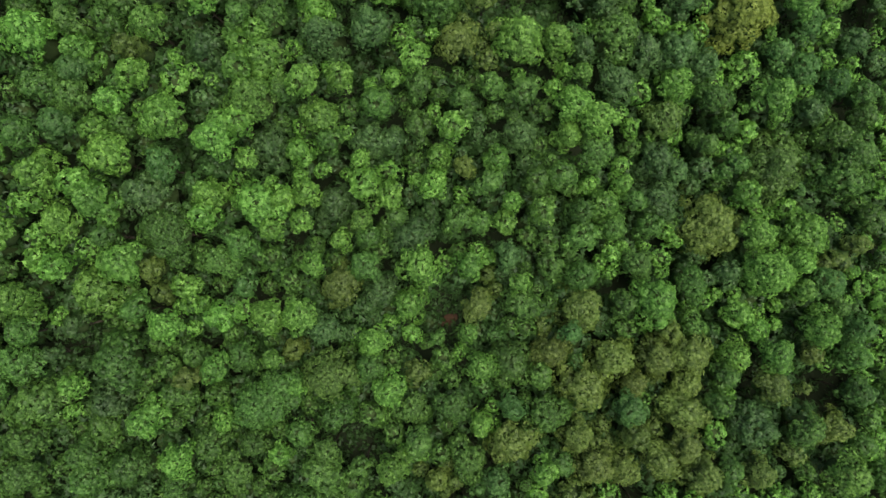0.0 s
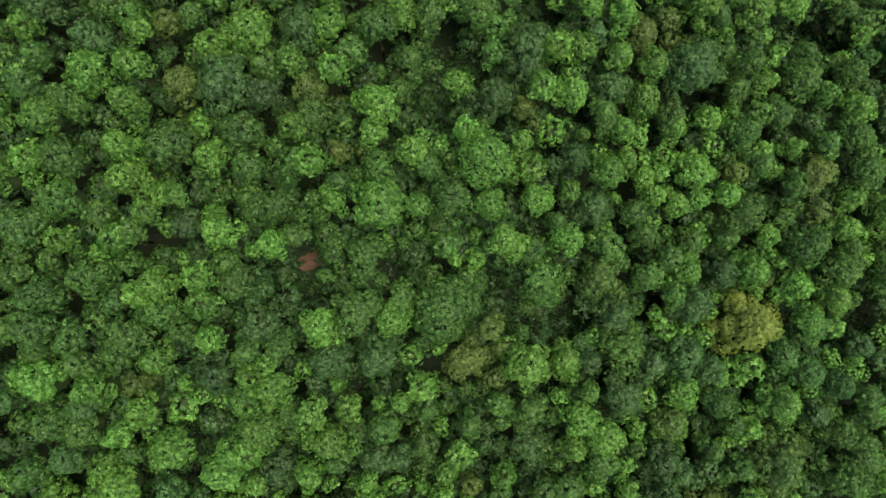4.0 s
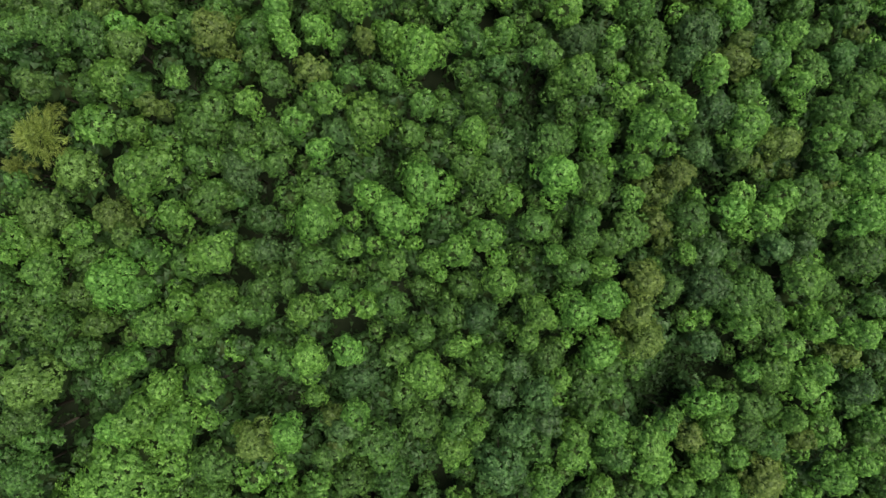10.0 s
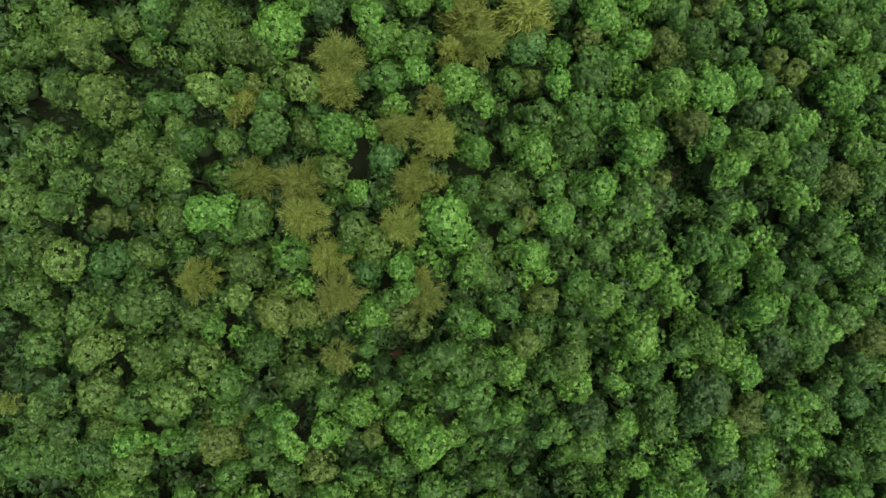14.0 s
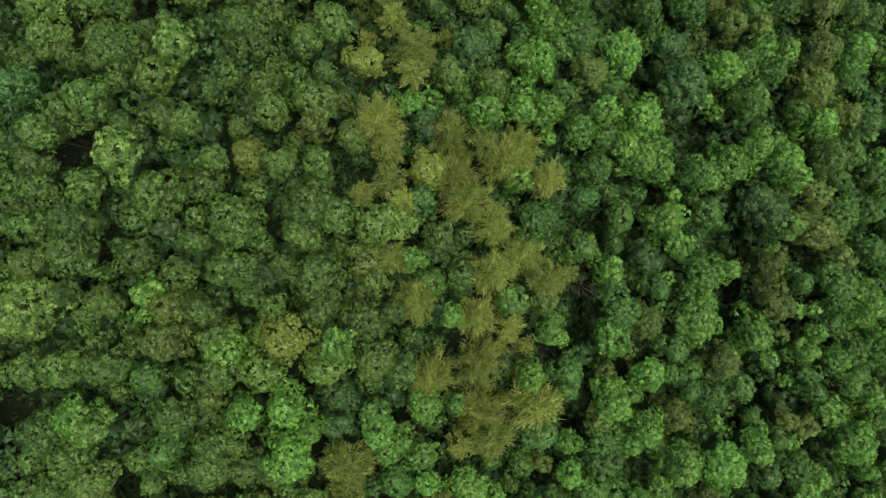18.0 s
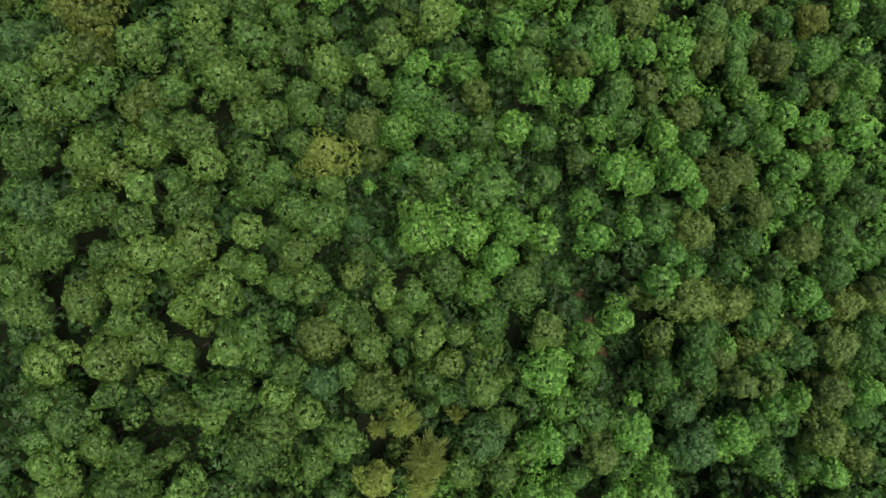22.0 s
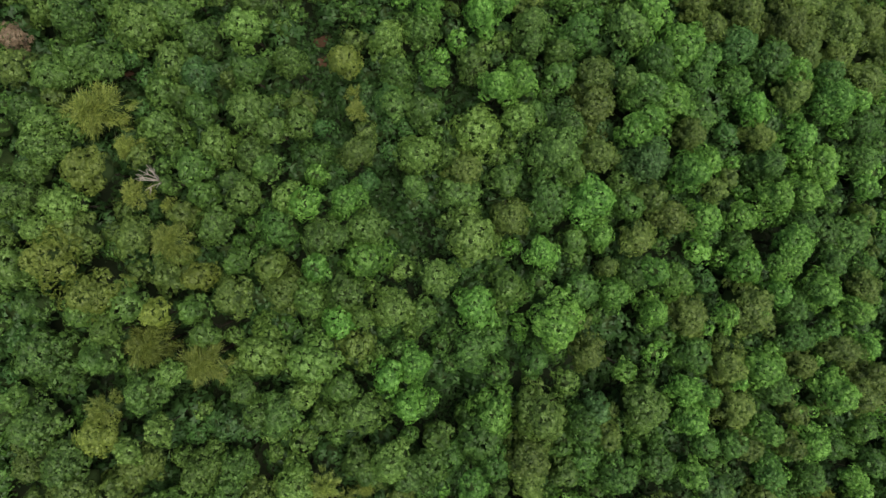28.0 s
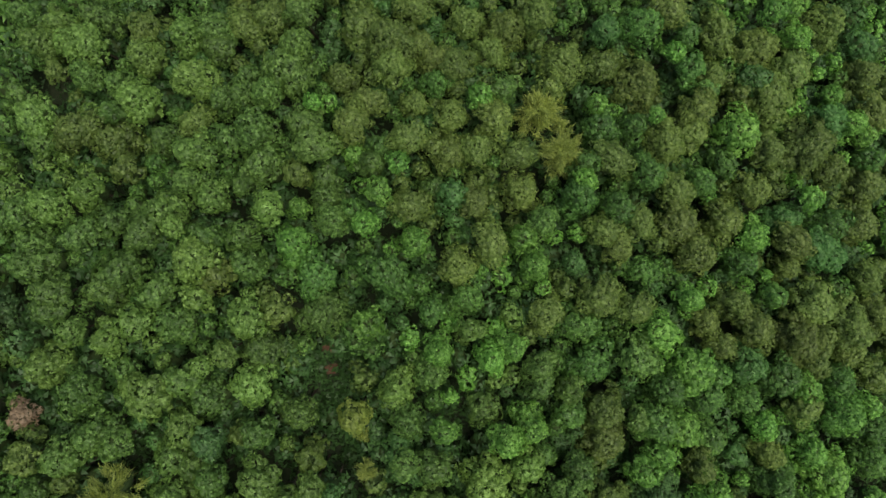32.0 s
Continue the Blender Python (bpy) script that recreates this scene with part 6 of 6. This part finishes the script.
stand("bright", [(44.8, 315.9, 3.2), (-10.6, 316.4, 3.3), (-33.7, 316.4, 2.6), (-51.6, 318.2, 1.9), (-26.8, 318.2, 1.6), (-3.9, 318.9, 3.2), (-23.7, 319.0, 1.6), (16.8, 319.3, 2.0), (-30.2, 319.4, 2.7), (41.4, 320.0, 2.4), (0.9, 320.1, 2.9), (18.7, 321.2, 1.8), (33.7, 322.3, 2.6), (-52.0, 323.6, 2.2), (22.3, 323.9, 2.7), (-1.2, 324.2, 2.2), (45.4, 324.9, 3.5), (51.2, 325.3, 1.7), (-8.7, 325.3, 2.4), (15.6, 325.9, 1.4), (-38.4, 326.6, 1.9), (2.5, 326.9, 3.3), (-13.3, 327.5, 2.3), (40.1, 328.4, 1.9), (-13.2, 330.1, 2.7), (-30.7, 331.2, 2.6), (24.3, 331.4, 3.3), (-43.6, 331.6, 3.8), (3.3, 332.9, 2.2), (-3.0, 333.8, 2.4)])
stand("bright", [(-36.5, 333.9, 1.2), (-55.0, 334.2, 3.2), (-0.2, 335.0, 2.1), (-34.1, 335.1, 1.4), (-10.6, 335.3, 2.2), (-47.8, 336.5, 1.9), (19.0, 336.6, 2.9), (-18.0, 336.7, 3.2), (-5.4, 337.5, 1.5), (-52.2, 337.8, 1.6), (-45.6, 338.4, 1.8), (-32.4, 338.9, 2.6)])
stand("green", [(16.4, 301.7, 2.1), (51.9, 302.1, 2.3), (45.3, 302.2, 1.9), (-30.8, 302.7, 1.7), (3.5, 305.2, 2.0), (31.5, 305.2, 1.5), (8.5, 305.5, 1.9), (-21.3, 305.8, 2.2), (-19.4, 305.8, 1.1), (48.4, 306.0, 2.7), (-26.2, 306.4, 2.2), (45.6, 306.7, 2.3), (-33.0, 307.0, 2.2), (-10.5, 307.1, 2.3), (41.1, 307.8, 2.1), (15.9, 310.1, 2.0), (-53.2, 310.5, 2.1), (5.7, 310.6, 3.1), (-34.4, 310.7, 1.9), (-6.0, 311.2, 2.7), (-11.2, 311.7, 2.3), (-38.8, 311.9, 1.2), (-31.2, 312.1, 1.4), (0.2, 312.6, 1.9), (15.2, 312.9, 1.8), (-53.0, 312.9, 1.5), (-35.1, 313.3, 2.0), (-27.7, 314.1, 1.6), (-22.5, 315.1, 2.1), (-29.6, 315.3, 2.2)])
stand("green", [(-51.6, 315.4, 2.4), (36.2, 315.7, 3.6), (-7.3, 315.8, 1.3), (5.8, 316.2, 3.4), (52.1, 317.0, 2.4), (-40.4, 317.6, 3.1), (8.1, 320.1, 2.1), (-54.4, 320.4, 1.5), (-35.0, 320.7, 1.9), (-10.0, 321.2, 2.0), (3.8, 321.8, 1.7), (-13.3, 321.8, 1.5), (52.4, 321.9, 2.4), (26.5, 322.0, 2.6), (-37.2, 322.3, 1.9), (-40.3, 322.8, 1.9), (18.6, 324.6, 3.0), (-30.1, 325.3, 1.9), (-45.8, 325.3, 2.5), (-7.3, 325.5, 1.9), (7.4, 326.2, 2.0), (-48.7, 326.2, 2.8), (32.6, 326.5, 2.6), (12.0, 327.0, 3.2), (-25.6, 327.5, 2.6), (-3.7, 327.7, 3.3), (26.7, 328.0, 2.2), (46.0, 328.6, 2.7), (20.3, 329.1, 2.5), (6.9, 329.3, 2.0)])
stand("green", [(-36.6, 329.8, 2.5), (37.1, 330.0, 3.0), (28.4, 330.1, 1.9), (3.2, 330.3, 2.1), (-50.4, 331.0, 2.5), (-39.2, 331.8, 2.0), (-10.1, 331.8, 2.4), (-25.3, 332.4, 2.3), (9.9, 332.6, 3.0), (16.0, 333.1, 2.9), (-30.4, 334.9, 2.8), (9.3, 337.5, 2.5), (-41.4, 338.3, 2.6), (-10.6, 339.2, 2.1), (-23.4, 339.3, 3.4), (-55.8, 339.7, 1.9)])
stand("dull", [(18.4, 315.8, 3.4), (-35.6, 325.0, 1.9)])
stand("cool", [(-16.4, 312.3, 2.0), (-21.6, 318.5, 1.3), (-14.6, 322.4, 1.9), (32.0, 331.7, 2.6)])
stand("olive", [(-38.1, 301.5, 1.8), (12.4, 302.4, 1.4), (-26.6, 302.7, 1.9), (-36.6, 303.6, 1.5), (-46.7, 305.1, 1.5), (-41.8, 305.8, 2.1), (16.5, 305.9, 2.1), (-36.6, 308.2, 1.7), (0.1, 308.5, 2.6), (21.2, 308.7, 2.5), (51.5, 309.1, 2.7), (19.0, 310.9, 2.0), (27.7, 311.7, 1.5), (-4.6, 313.9, 2.3), (30.2, 314.0, 1.5), (-41.4, 315.0, 1.9), (-17.7, 315.6, 2.1), (11.6, 316.4, 2.2), (24.3, 319.0, 2.3), (35.5, 319.4, 2.4), (-51.2, 321.5, 1.5), (-24.3, 321.7, 2.0), (11.8, 323.2, 3.0), (-55.0, 324.3, 1.5), (-32.5, 324.8, 1.4), (40.4, 326.0, 2.7), (53.9, 328.5, 2.8), (42.6, 331.9, 3.9), (49.3, 332.3, 3.0), (28.6, 334.3, 2.1)])
stand("olive", [(39.8, 334.5, 3.5), (43.7, 334.9, 2.7), (48.4, 335.7, 4.0), (33.0, 336.8, 2.9), (53.6, 337.6, 2.4), (26.4, 337.8, 2.4), (2.7, 338.3, 3.2), (16.1, 339.5, 2.3), (-29.0, 339.7, 1.9), (30.6, 339.9, 2.6)])
stand("pale", [(-34.4, 301.2, 1.8), (-48.7, 303.4, 2.4), (-18.2, 327.6, 3.0)])
stand("feather", [(-41.6, 310.6, 2.5), (-46.6, 313.4, 3.0), (-46.4, 319.4, 3.7), (-42.6, 315.8, 2.6), (-37.3, 305.5, 2.0), (-17.9, 321.0, 2.0)])
stand("rust", [(-56.5, 328.5, 1.5)])
stand("bright", [(23.8, 340.8, 2.1), (-38.3, 341.5, 1.7), (2.8, 345.3, 2.7), (-38.8, 346.4, 2.7), (-12.7, 348.1, 2.1), (-27.1, 348.8, 2.6), (1.4, 348.8, 1.8), (33.2, 348.9, 2.3), (-41.1, 350.1, 1.2), (-19.0, 350.2, 1.7), (-30.6, 352.2, 1.9), (-26.9, 352.6, 1.5), (-56.8, 352.7, 2.4), (-37.5, 353.5, 2.2), (-52.8, 354.1, 3.1), (41.4, 354.4, 1.7), (-17.0, 354.8, 1.5), (9.6, 356.1, 1.8), (-14.6, 358.0, 1.4), (-20.3, 359.4, 2.0), (-25.6, 360.1, 2.5), (-59.1, 360.5, 1.7), (31.3, 362.7, 3.1), (-60.0, 363.4, 2.5), (52.5, 363.5, 1.8), (19.1, 365.0, 1.1), (48.6, 365.0, 3.1), (-25.9, 366.0, 1.1), (-48.0, 366.2, 2.9), (11.4, 366.6, 1.5)])
stand("bright", [(-4.2, 367.4, 1.6), (-41.5, 368.9, 2.9), (46.8, 369.3, 2.8), (-48.2, 372.1, 2.6), (-62.5, 373.7, 2.6), (22.7, 374.0, 1.4), (-55.6, 374.1, 2.8), (-59.8, 374.5, 2.4), (-43.5, 375.3, 3.0), (41.5, 377.1, 2.2), (-60.8, 377.1, 2.3)])
stand("green", [(36.7, 340.5, 1.9), (-5.8, 341.2, 2.6), (-43.1, 342.1, 2.5), (-50.0, 342.2, 3.0), (-55.0, 342.2, 2.0), (-16.1, 344.0, 2.8), (-24.3, 344.0, 2.4), (17.8, 344.5, 2.2), (-47.2, 344.7, 2.7), (32.5, 345.1, 2.3), (-33.0, 345.4, 2.7), (-58.0, 345.4, 2.6), (-27.7, 346.7, 3.1), (-58.5, 348.0, 2.3), (-52.9, 348.7, 2.3), (-45.1, 348.7, 2.0), (-38.5, 348.7, 2.0), (-33.9, 348.8, 1.9), (-49.9, 350.1, 1.9), (46.3, 350.5, 3.2), (-22.5, 350.9, 2.1), (3.7, 351.0, 2.2), (-60.5, 351.4, 2.4), (-20.5, 352.3, 1.7), (14.2, 352.5, 2.4), (-45.7, 353.5, 3.3), (-24.0, 353.7, 2.2), (8.9, 354.0, 2.8), (-33.7, 355.0, 1.7), (-10.0, 355.2, 2.1)])
stand("green", [(-40.6, 355.7, 2.1), (26.3, 356.4, 2.4), (-24.1, 356.5, 1.8), (18.3, 357.0, 2.6), (-32.5, 357.9, 3.0), (-17.8, 358.0, 1.8), (9.8, 358.4, 1.8), (29.7, 358.8, 1.9), (-40.3, 359.3, 2.8), (-17.2, 360.2, 1.8), (53.8, 360.4, 2.0), (-36.6, 360.8, 2.0), (-44.7, 361.4, 2.1), (-33.6, 362.3, 2.9), (-27.2, 363.1, 2.0), (12.3, 363.7, 2.6), (16.9, 364.2, 2.3), (-51.5, 364.4, 2.0), (-38.2, 366.8, 2.2), (-35.4, 367.2, 2.3), (-64.1, 367.3, 2.2), (-31.8, 367.6, 2.2), (-1.2, 368.0, 1.8), (-60.0, 368.2, 2.9), (-51.8, 368.6, 2.2), (27.6, 369.2, 1.7), (-10.1, 369.4, 2.1), (-56.1, 369.8, 2.2), (-34.9, 369.9, 2.6), (-29.1, 369.9, 3.3)])
stand("green", [(25.2, 371.9, 1.9), (-39.0, 373.9, 1.9), (-28.7, 374.3, 2.6), (-39.3, 376.4, 2.6), (24.6, 376.6, 1.9), (19.0, 378.0, 2.7), (-56.5, 378.6, 2.7), (-28.2, 378.8, 2.3), (-66.7, 379.1, 2.3)])
stand("cool", [(8.0, 345.3, 1.6), (46.1, 345.7, 2.4), (38.9, 351.2, 2.7), (-7.9, 354.5, 2.0), (46.1, 365.3, 3.0), (34.9, 371.2, 2.0), (12.7, 376.9, 2.4), (53.5, 377.0, 2.9)])
stand("olive", [(42.1, 340.4, 3.5), (10.9, 341.7, 3.2), (-36.2, 344.1, 2.0), (-6.4, 344.6, 2.8), (39.5, 345.0, 2.3), (25.8, 345.2, 3.4), (39.7, 348.1, 2.7), (-2.9, 348.1, 2.5), (11.9, 349.6, 2.5), (22.8, 350.4, 3.0), (52.3, 350.5, 3.2), (16.5, 351.1, 2.6), (29.4, 351.2, 3.0), (-13.5, 353.0, 2.8), (-5.0, 353.1, 2.1), (0.8, 354.6, 2.9), (22.2, 354.9, 2.4), (33.8, 355.8, 3.5), (53.6, 356.2, 3.3), (-27.6, 356.5, 1.8), (-49.2, 357.0, 1.7), (47.7, 358.5, 3.2), (13.7, 359.2, 2.6), (-7.9, 359.6, 2.2), (0.9, 359.7, 2.2), (-10.0, 360.3, 1.8), (-5.0, 360.4, 2.8), (36.6, 360.6, 2.3), (-50.5, 361.0, 2.7), (-13.6, 361.0, 2.2)])
stand("olive", [(43.0, 361.6, 4.0), (21.6, 361.7, 3.4), (-55.5, 361.7, 2.8), (-20.8, 363.1, 2.5), (24.9, 363.3, 2.9), (-41.5, 363.7, 2.3), (-2.0, 364.2, 2.6), (-7.9, 364.8, 2.6), (-13.0, 366.3, 2.2), (25.8, 366.4, 2.7), (-19.1, 366.6, 2.2), (55.2, 367.1, 2.5), (5.5, 368.9, 3.0), (32.6, 369.1, 1.9), (37.0, 369.3, 3.5), (-59.3, 369.8, 2.0), (-22.5, 370.0, 2.6), (17.9, 370.0, 3.8), (28.5, 371.3, 2.3), (-16.0, 371.6, 2.6), (-7.9, 371.7, 2.6), (13.3, 372.2, 2.6), (-10.1, 372.5, 2.2), (40.8, 372.7, 3.2), (53.3, 372.8, 2.9), (7.2, 372.8, 3.4), (-2.6, 374.2, 2.6), (-16.1, 374.8, 3.6), (-12.3, 374.8, 2.4), (35.5, 376.0, 3.5)])
stand("olive", [(-36.0, 376.8, 2.2), (29.6, 376.9, 3.1), (-19.9, 377.2, 3.0), (-50.1, 377.2, 2.9), (-0.3, 377.4, 3.4), (-5.6, 378.1, 3.0), (3.5, 378.3, 2.6), (-32.8, 378.8, 3.0), (47.6, 379.8, 3.7)])
stand("feather", [(6.8, 359.8, 2.8), (4.0, 365.4, 2.8)])
stand("bright", [(36.7, 380.4, 1.7)])
stand("olive", [(22.3, 380.1, 2.3)])
EARTH = [(0.7, -7.0, 1.6), (-19.8, 43.2, 1.5), (26.4, 163.1, 1.5), (-9.6, 140.1, 1.0), (15.1, 225.9, 1.6), (12.3, 233.6, 1.5), (13.6, 229.9, 1.4), (-24.7, 333.2, 1.5), (-24.3, 330.3, 1.4), (-19.8, 44.3, 1.6), (-12.8, 43.6, 1.1), (-48.9, 327.0, 0.8)]
DEAD = [(-39.4, 312.1, 43.7, 1.9, 3, DEADWOOD, "bleached bare dead tree with forked grey branches"), (10.7, 192.4, 44.7, 2.2, 4, BARK, "leafless dead tree with thin reddish-brown branches"), (-24.2, 209.7, 52.0, 1.8, 5, BARK, "leafless dead tree with thin reddish-brown branches")]


# ---- the rest of the wood between the trees placed above ----
fill = random.Random(21)
CELL = 6.0
cells = {}


def note(x, y, r, kind):
    cells.setdefault((int(x // CELL), int(y // CELL)), []).append((x, y, r, kind))


def near(x, y):
    i, j = int(x // CELL), int(y // CELL)
    for a in (i - 1, i, i + 1):
        for b in (j - 1, j, j + 1):
            yield from cells.get((a, b), ())


for one in TREES + [(x, y, r * 1.15, "gap") for x, y, r in GAPS]:
    note(*one)
for lo, hi, tight, tries, sunk in ((2.4, 3.4, 0.84, 7000, (-0.6, 1.4)), (1.7, 2.4, 0.78, 14000, (0.8, 3.0)), (1.2, 1.7, 0.64, 28000, (2.2, 4.6))):
    for _ in range(tries):
        x, y, r = fill.uniform(-70, 70), fill.uniform(-50, 410), fill.uniform(lo, hi)
        around = [(math.hypot(x - q[0], y - q[1]), q) for q in near(x, y)]
        if any(d < (1.0 if q[3] == "gap" else tight) * (r + q[2]) for d, q in around):
            continue
        kinds = [q[3] for d, q in sorted(around, key=lambda p: p[0])[:3] if q[3] != "gap"]
        kind = fill.choice(kinds) if kinds and fill.random() < 0.7 else fill.choice(("green", "green", "green", "dull", "cool"))
        kind = {"rust": "olive", "pale": "olive"}.get(kind, kind)
        if x > 18 and kind in ("green", "dull", "cool") and fill.random() < 0.45:
            kind = "bright"
        if sunk[0] < 0 and abs(x) < 62:
            plant(turned(kind, x, y), x, y, min(r * 1.1, 2.9))
        else:
            join(kind, x, y, r, canopy(x, y) - fill.uniform(*sunk), between=True)
        note(x, y, r, kind)

# ---- the understorey: bushes and low trees under the canopy ----
for i in range(38):
    for j in range(120):
        x, y = -70 + i * 3.7 + fill.uniform(-1.5, 1.5), -46 + j * 3.78 + fill.uniform(-1.5, 1.5)
        edge = min([math.hypot(x - q[0], y - q[1]) - q[2] for q in near(x, y) if q[3] == "gap"] + [9])
        if any(math.hypot(x - q[0], y - q[1]) < q[2] + 1.0 for q in EARTH):
            continue
        if any(q[3] != "gap" and math.hypot(x - q[0], y - q[1]) < 0.36 * q[2] for q in near(x, y)):
            continue
        join("under", x, y, fill.uniform(2.0, 3.2), canopy(x, y) - (fill.uniform(10.5, 12.0) if edge < 0.8 else fill.uniform(4.4, 6.4)), low=True)

WOOD = {"bright": "light green", "lime": "light yellowish-green", "mellow": "yellowish-green", "green": "mid-green", "dull": "grey-green", "cool": "bluish-green", "olive": "yellowing olive", "feather": "feathery olive", "rust": "rust-brown", "under": "dark green low"}
for kind, pieces in JOINED.items():
    starts = np.cumsum([0] + [len(p[0]) for p in pieces[:-1]])
    verts = np.concatenate([p[0] for p in pieces])
    tris = np.concatenate([p[1] + s for p, s in zip(pieces, starts)])
    wood = new("woodland", mesh_of("woodland", verts, tris, LEAVES[kind], np.concatenate([p[2] for p in pieces])))
    tagged(wood, "dense " + WOOD[kind] + " tree crowns filling the wood between the larger trees", "woodland", kind="stuff")

# ---- the wood goes on over the hillside beyond the flight line ----
FAR = [crown_mesh("far_crown", LEAVES["green"], 9500 + i, 3.6, 5.5, 9, 26, 1.5, clump=2.0) for i in range(3)]
far_shapes = []
for me in FAR:
    v = np.empty(len(me.vertices) * 3, np.float32)
    me.vertices.foreach_get("co", v)
    f = np.empty(len(me.loops), np.int32)
    me.loops.foreach_get("vertex_index", f)
    far_shapes.append((v.reshape(-1, 3), f.reshape(-1, 3)))
beyond = {"green": [], "mellow": [], "dull": [], "bright": []}
for i in range(48):
    for j in range(100):
        x, y = -140 + i * 5.95 + fill.uniform(-1.8, 1.8), -125 + j * 6.2 + fill.uniform(-1.8, 1.8)
        if abs(x) < 70 and -50 < y < 410:
            continue
        v, f = fill.choice(far_shapes)
        spin, k = Matrix.Rotation(fill.uniform(0, 6.28), 3, "Z"), fill.uniform(0.8, 1.25)
        beyond[fill.choice(("green", "green", "mellow", "dull", "bright"))].append((v @ np.array(spin).T * k + [x, y, canopy(x, y) + fill.uniform(-1.2, 1.2)], f))
for kind, pieces in beyond.items():
    starts = np.cumsum([0] + [len(v) for v, f in pieces[:-1]])
    wood = new("woodland", mesh_of("woodland", np.concatenate([v for v, f in pieces]), np.concatenate([f + s for (v, f), s in zip(pieces, starts)]), LEAVES[kind]))
    tagged(wood, "wide " + WOOD[kind] + " forest canopy running on over the hillside", "woodland", kind="stuff")

# ---- undergrowth ----
rng = np.random.default_rng(5)
open_spots = [(g[0] + rng.normal(0, 1.6 + g[2]), g[1] + rng.normal(0, 1.6 + g[2])) for g in GAPS for _ in range(90)]
N = len(open_spots) + 16000
ux = np.concatenate([[p[0] for p in open_spots], rng.uniform(-72, 72, 16000)])
uy = np.concatenate([[p[1] for p in open_spots], rng.uniform(-52, 412, 16000)])
uz = np.array([ground_z(x, y) for x, y in zip(ux, uy)])
per = 5
bare = np.array([any(math.hypot(x - q[0], y - q[1]) < 0.9 * q[2] for q in EARTH) for x, y in zip(ux, uy)])
ux, uy, uz = ux[~bare], uy[~bare], uz[~bare]
N = len(ux)
spot = np.repeat(np.stack([ux, uy, uz], 1), per, 0) + rng.normal(0, 1, (N * per, 3)) * [0.55, 0.55, 0.35] + [0, 0, 0.65]
uv, uf = leaf_points(rng, spot, unit(rng.normal(0, 0.6, (N * per, 3)) + [0, 0, 1]), 0.42)
brush = new("undergrowth", mesh_of("undergrowth", uv, uf, LEAVES["under"]))
tagged(brush, "low dark green undergrowth covering the forest floor", "undergrowth", kind="stuff")

# ---- bare red earth in the clearings ----
for x0, y0, r0 in EARTH:
    spin = random.Random(int(x0 * 10))
    rim = [(r0 * k * spin.uniform(0.75, 1.2), a) for k in (1 / 3, 2 / 3, 1) for a in np.linspace(0, 6.283, 15)[:-1]]
    spots = [(x0, y0)] + [(x0 + 1.25 * q * math.cos(a), y0 + 0.62 * q * math.sin(a) + 0.35 * q * math.cos(a)) for q, a in rim]
    verts = [(x, y, ground_z(x, y) + (0.14 if i < 29 else -0.1)) for i, (x, y) in enumerate(spots)]
    tris = [(0, 1 + i, 1 + (i + 1) % 14) for i in range(14)]
    for k in (0, 1):
        a, b = 1 + 14 * k, 15 + 14 * k
        for i in range(14):
            j = (i + 1) % 14
            tris += [(a + i, b + i, b + j), (a + i, b + j, a + j)]
    patch = new("bare_earth", mesh_of("bare_earth", verts, np.array(tris), RED_SOIL))
    tagged(patch, "patch of bare red earth in a clearing of the wood", "earth", "bare patches in the clearings", "structure")


# ---- dead trees that stand bare among the crowns ----
def dead_tree(x, y, top, reach, seed, mat, label):
    rnd = random.Random(seed)
    foot = ground_z(x, y)
    high = top - foot
    tree = new("dead_tree")
    tree.location = (x, y, foot)
    tagged(tree, label, "tree")
    v, f = tube([(0, 0, -0.3), (0.1, 0.05, high * 0.5), (0.2, -0.1, high * 0.86)], [0.18, 0.13, 0.08], 8)
    stem = new("trunk", mesh_of("trunk", v, np.array(f), mat))
    stem.parent = tree
    for i in range(7):
        a = rnd.uniform(0, 6.283)
        z = high * rnd.uniform(0.7, 0.86)
        out = reach * rnd.uniform(0.6, 1.0)
        bend = a + rnd.uniform(-0.5, 0.5)
        p = [(0.16, -0.06, z), (math.cos(a) * out * 0.5, math.sin(a) * out * 0.5, z + (high - z) * 0.6), (math.cos(bend) * out, math.sin(bend) * out, high - rnd.uniform(0, 0.6))]
        v, f = tube(p, [0.085, 0.06, 0.025], 6)
        for s in (-1, 1):
            twist = bend + s * rnd.uniform(0.4, 0.9)
            q = [p[1], (p[1][0] + math.cos(twist) * out * 0.35, p[1][1] + math.sin(twist) * out * 0.35, p[1][2] + rnd.uniform(0.2, 0.6))]
            v2, f2 = tube(q, [0.06, 0.02], 5)
            f += [tuple(k + len(v) for k in face) for face in f2]
            v += v2
        limb = new("branch", mesh_of("branch", v, np.array(f), mat))
        limb.parent = tree


for spec in DEAD:
    dead_tree(*spec)
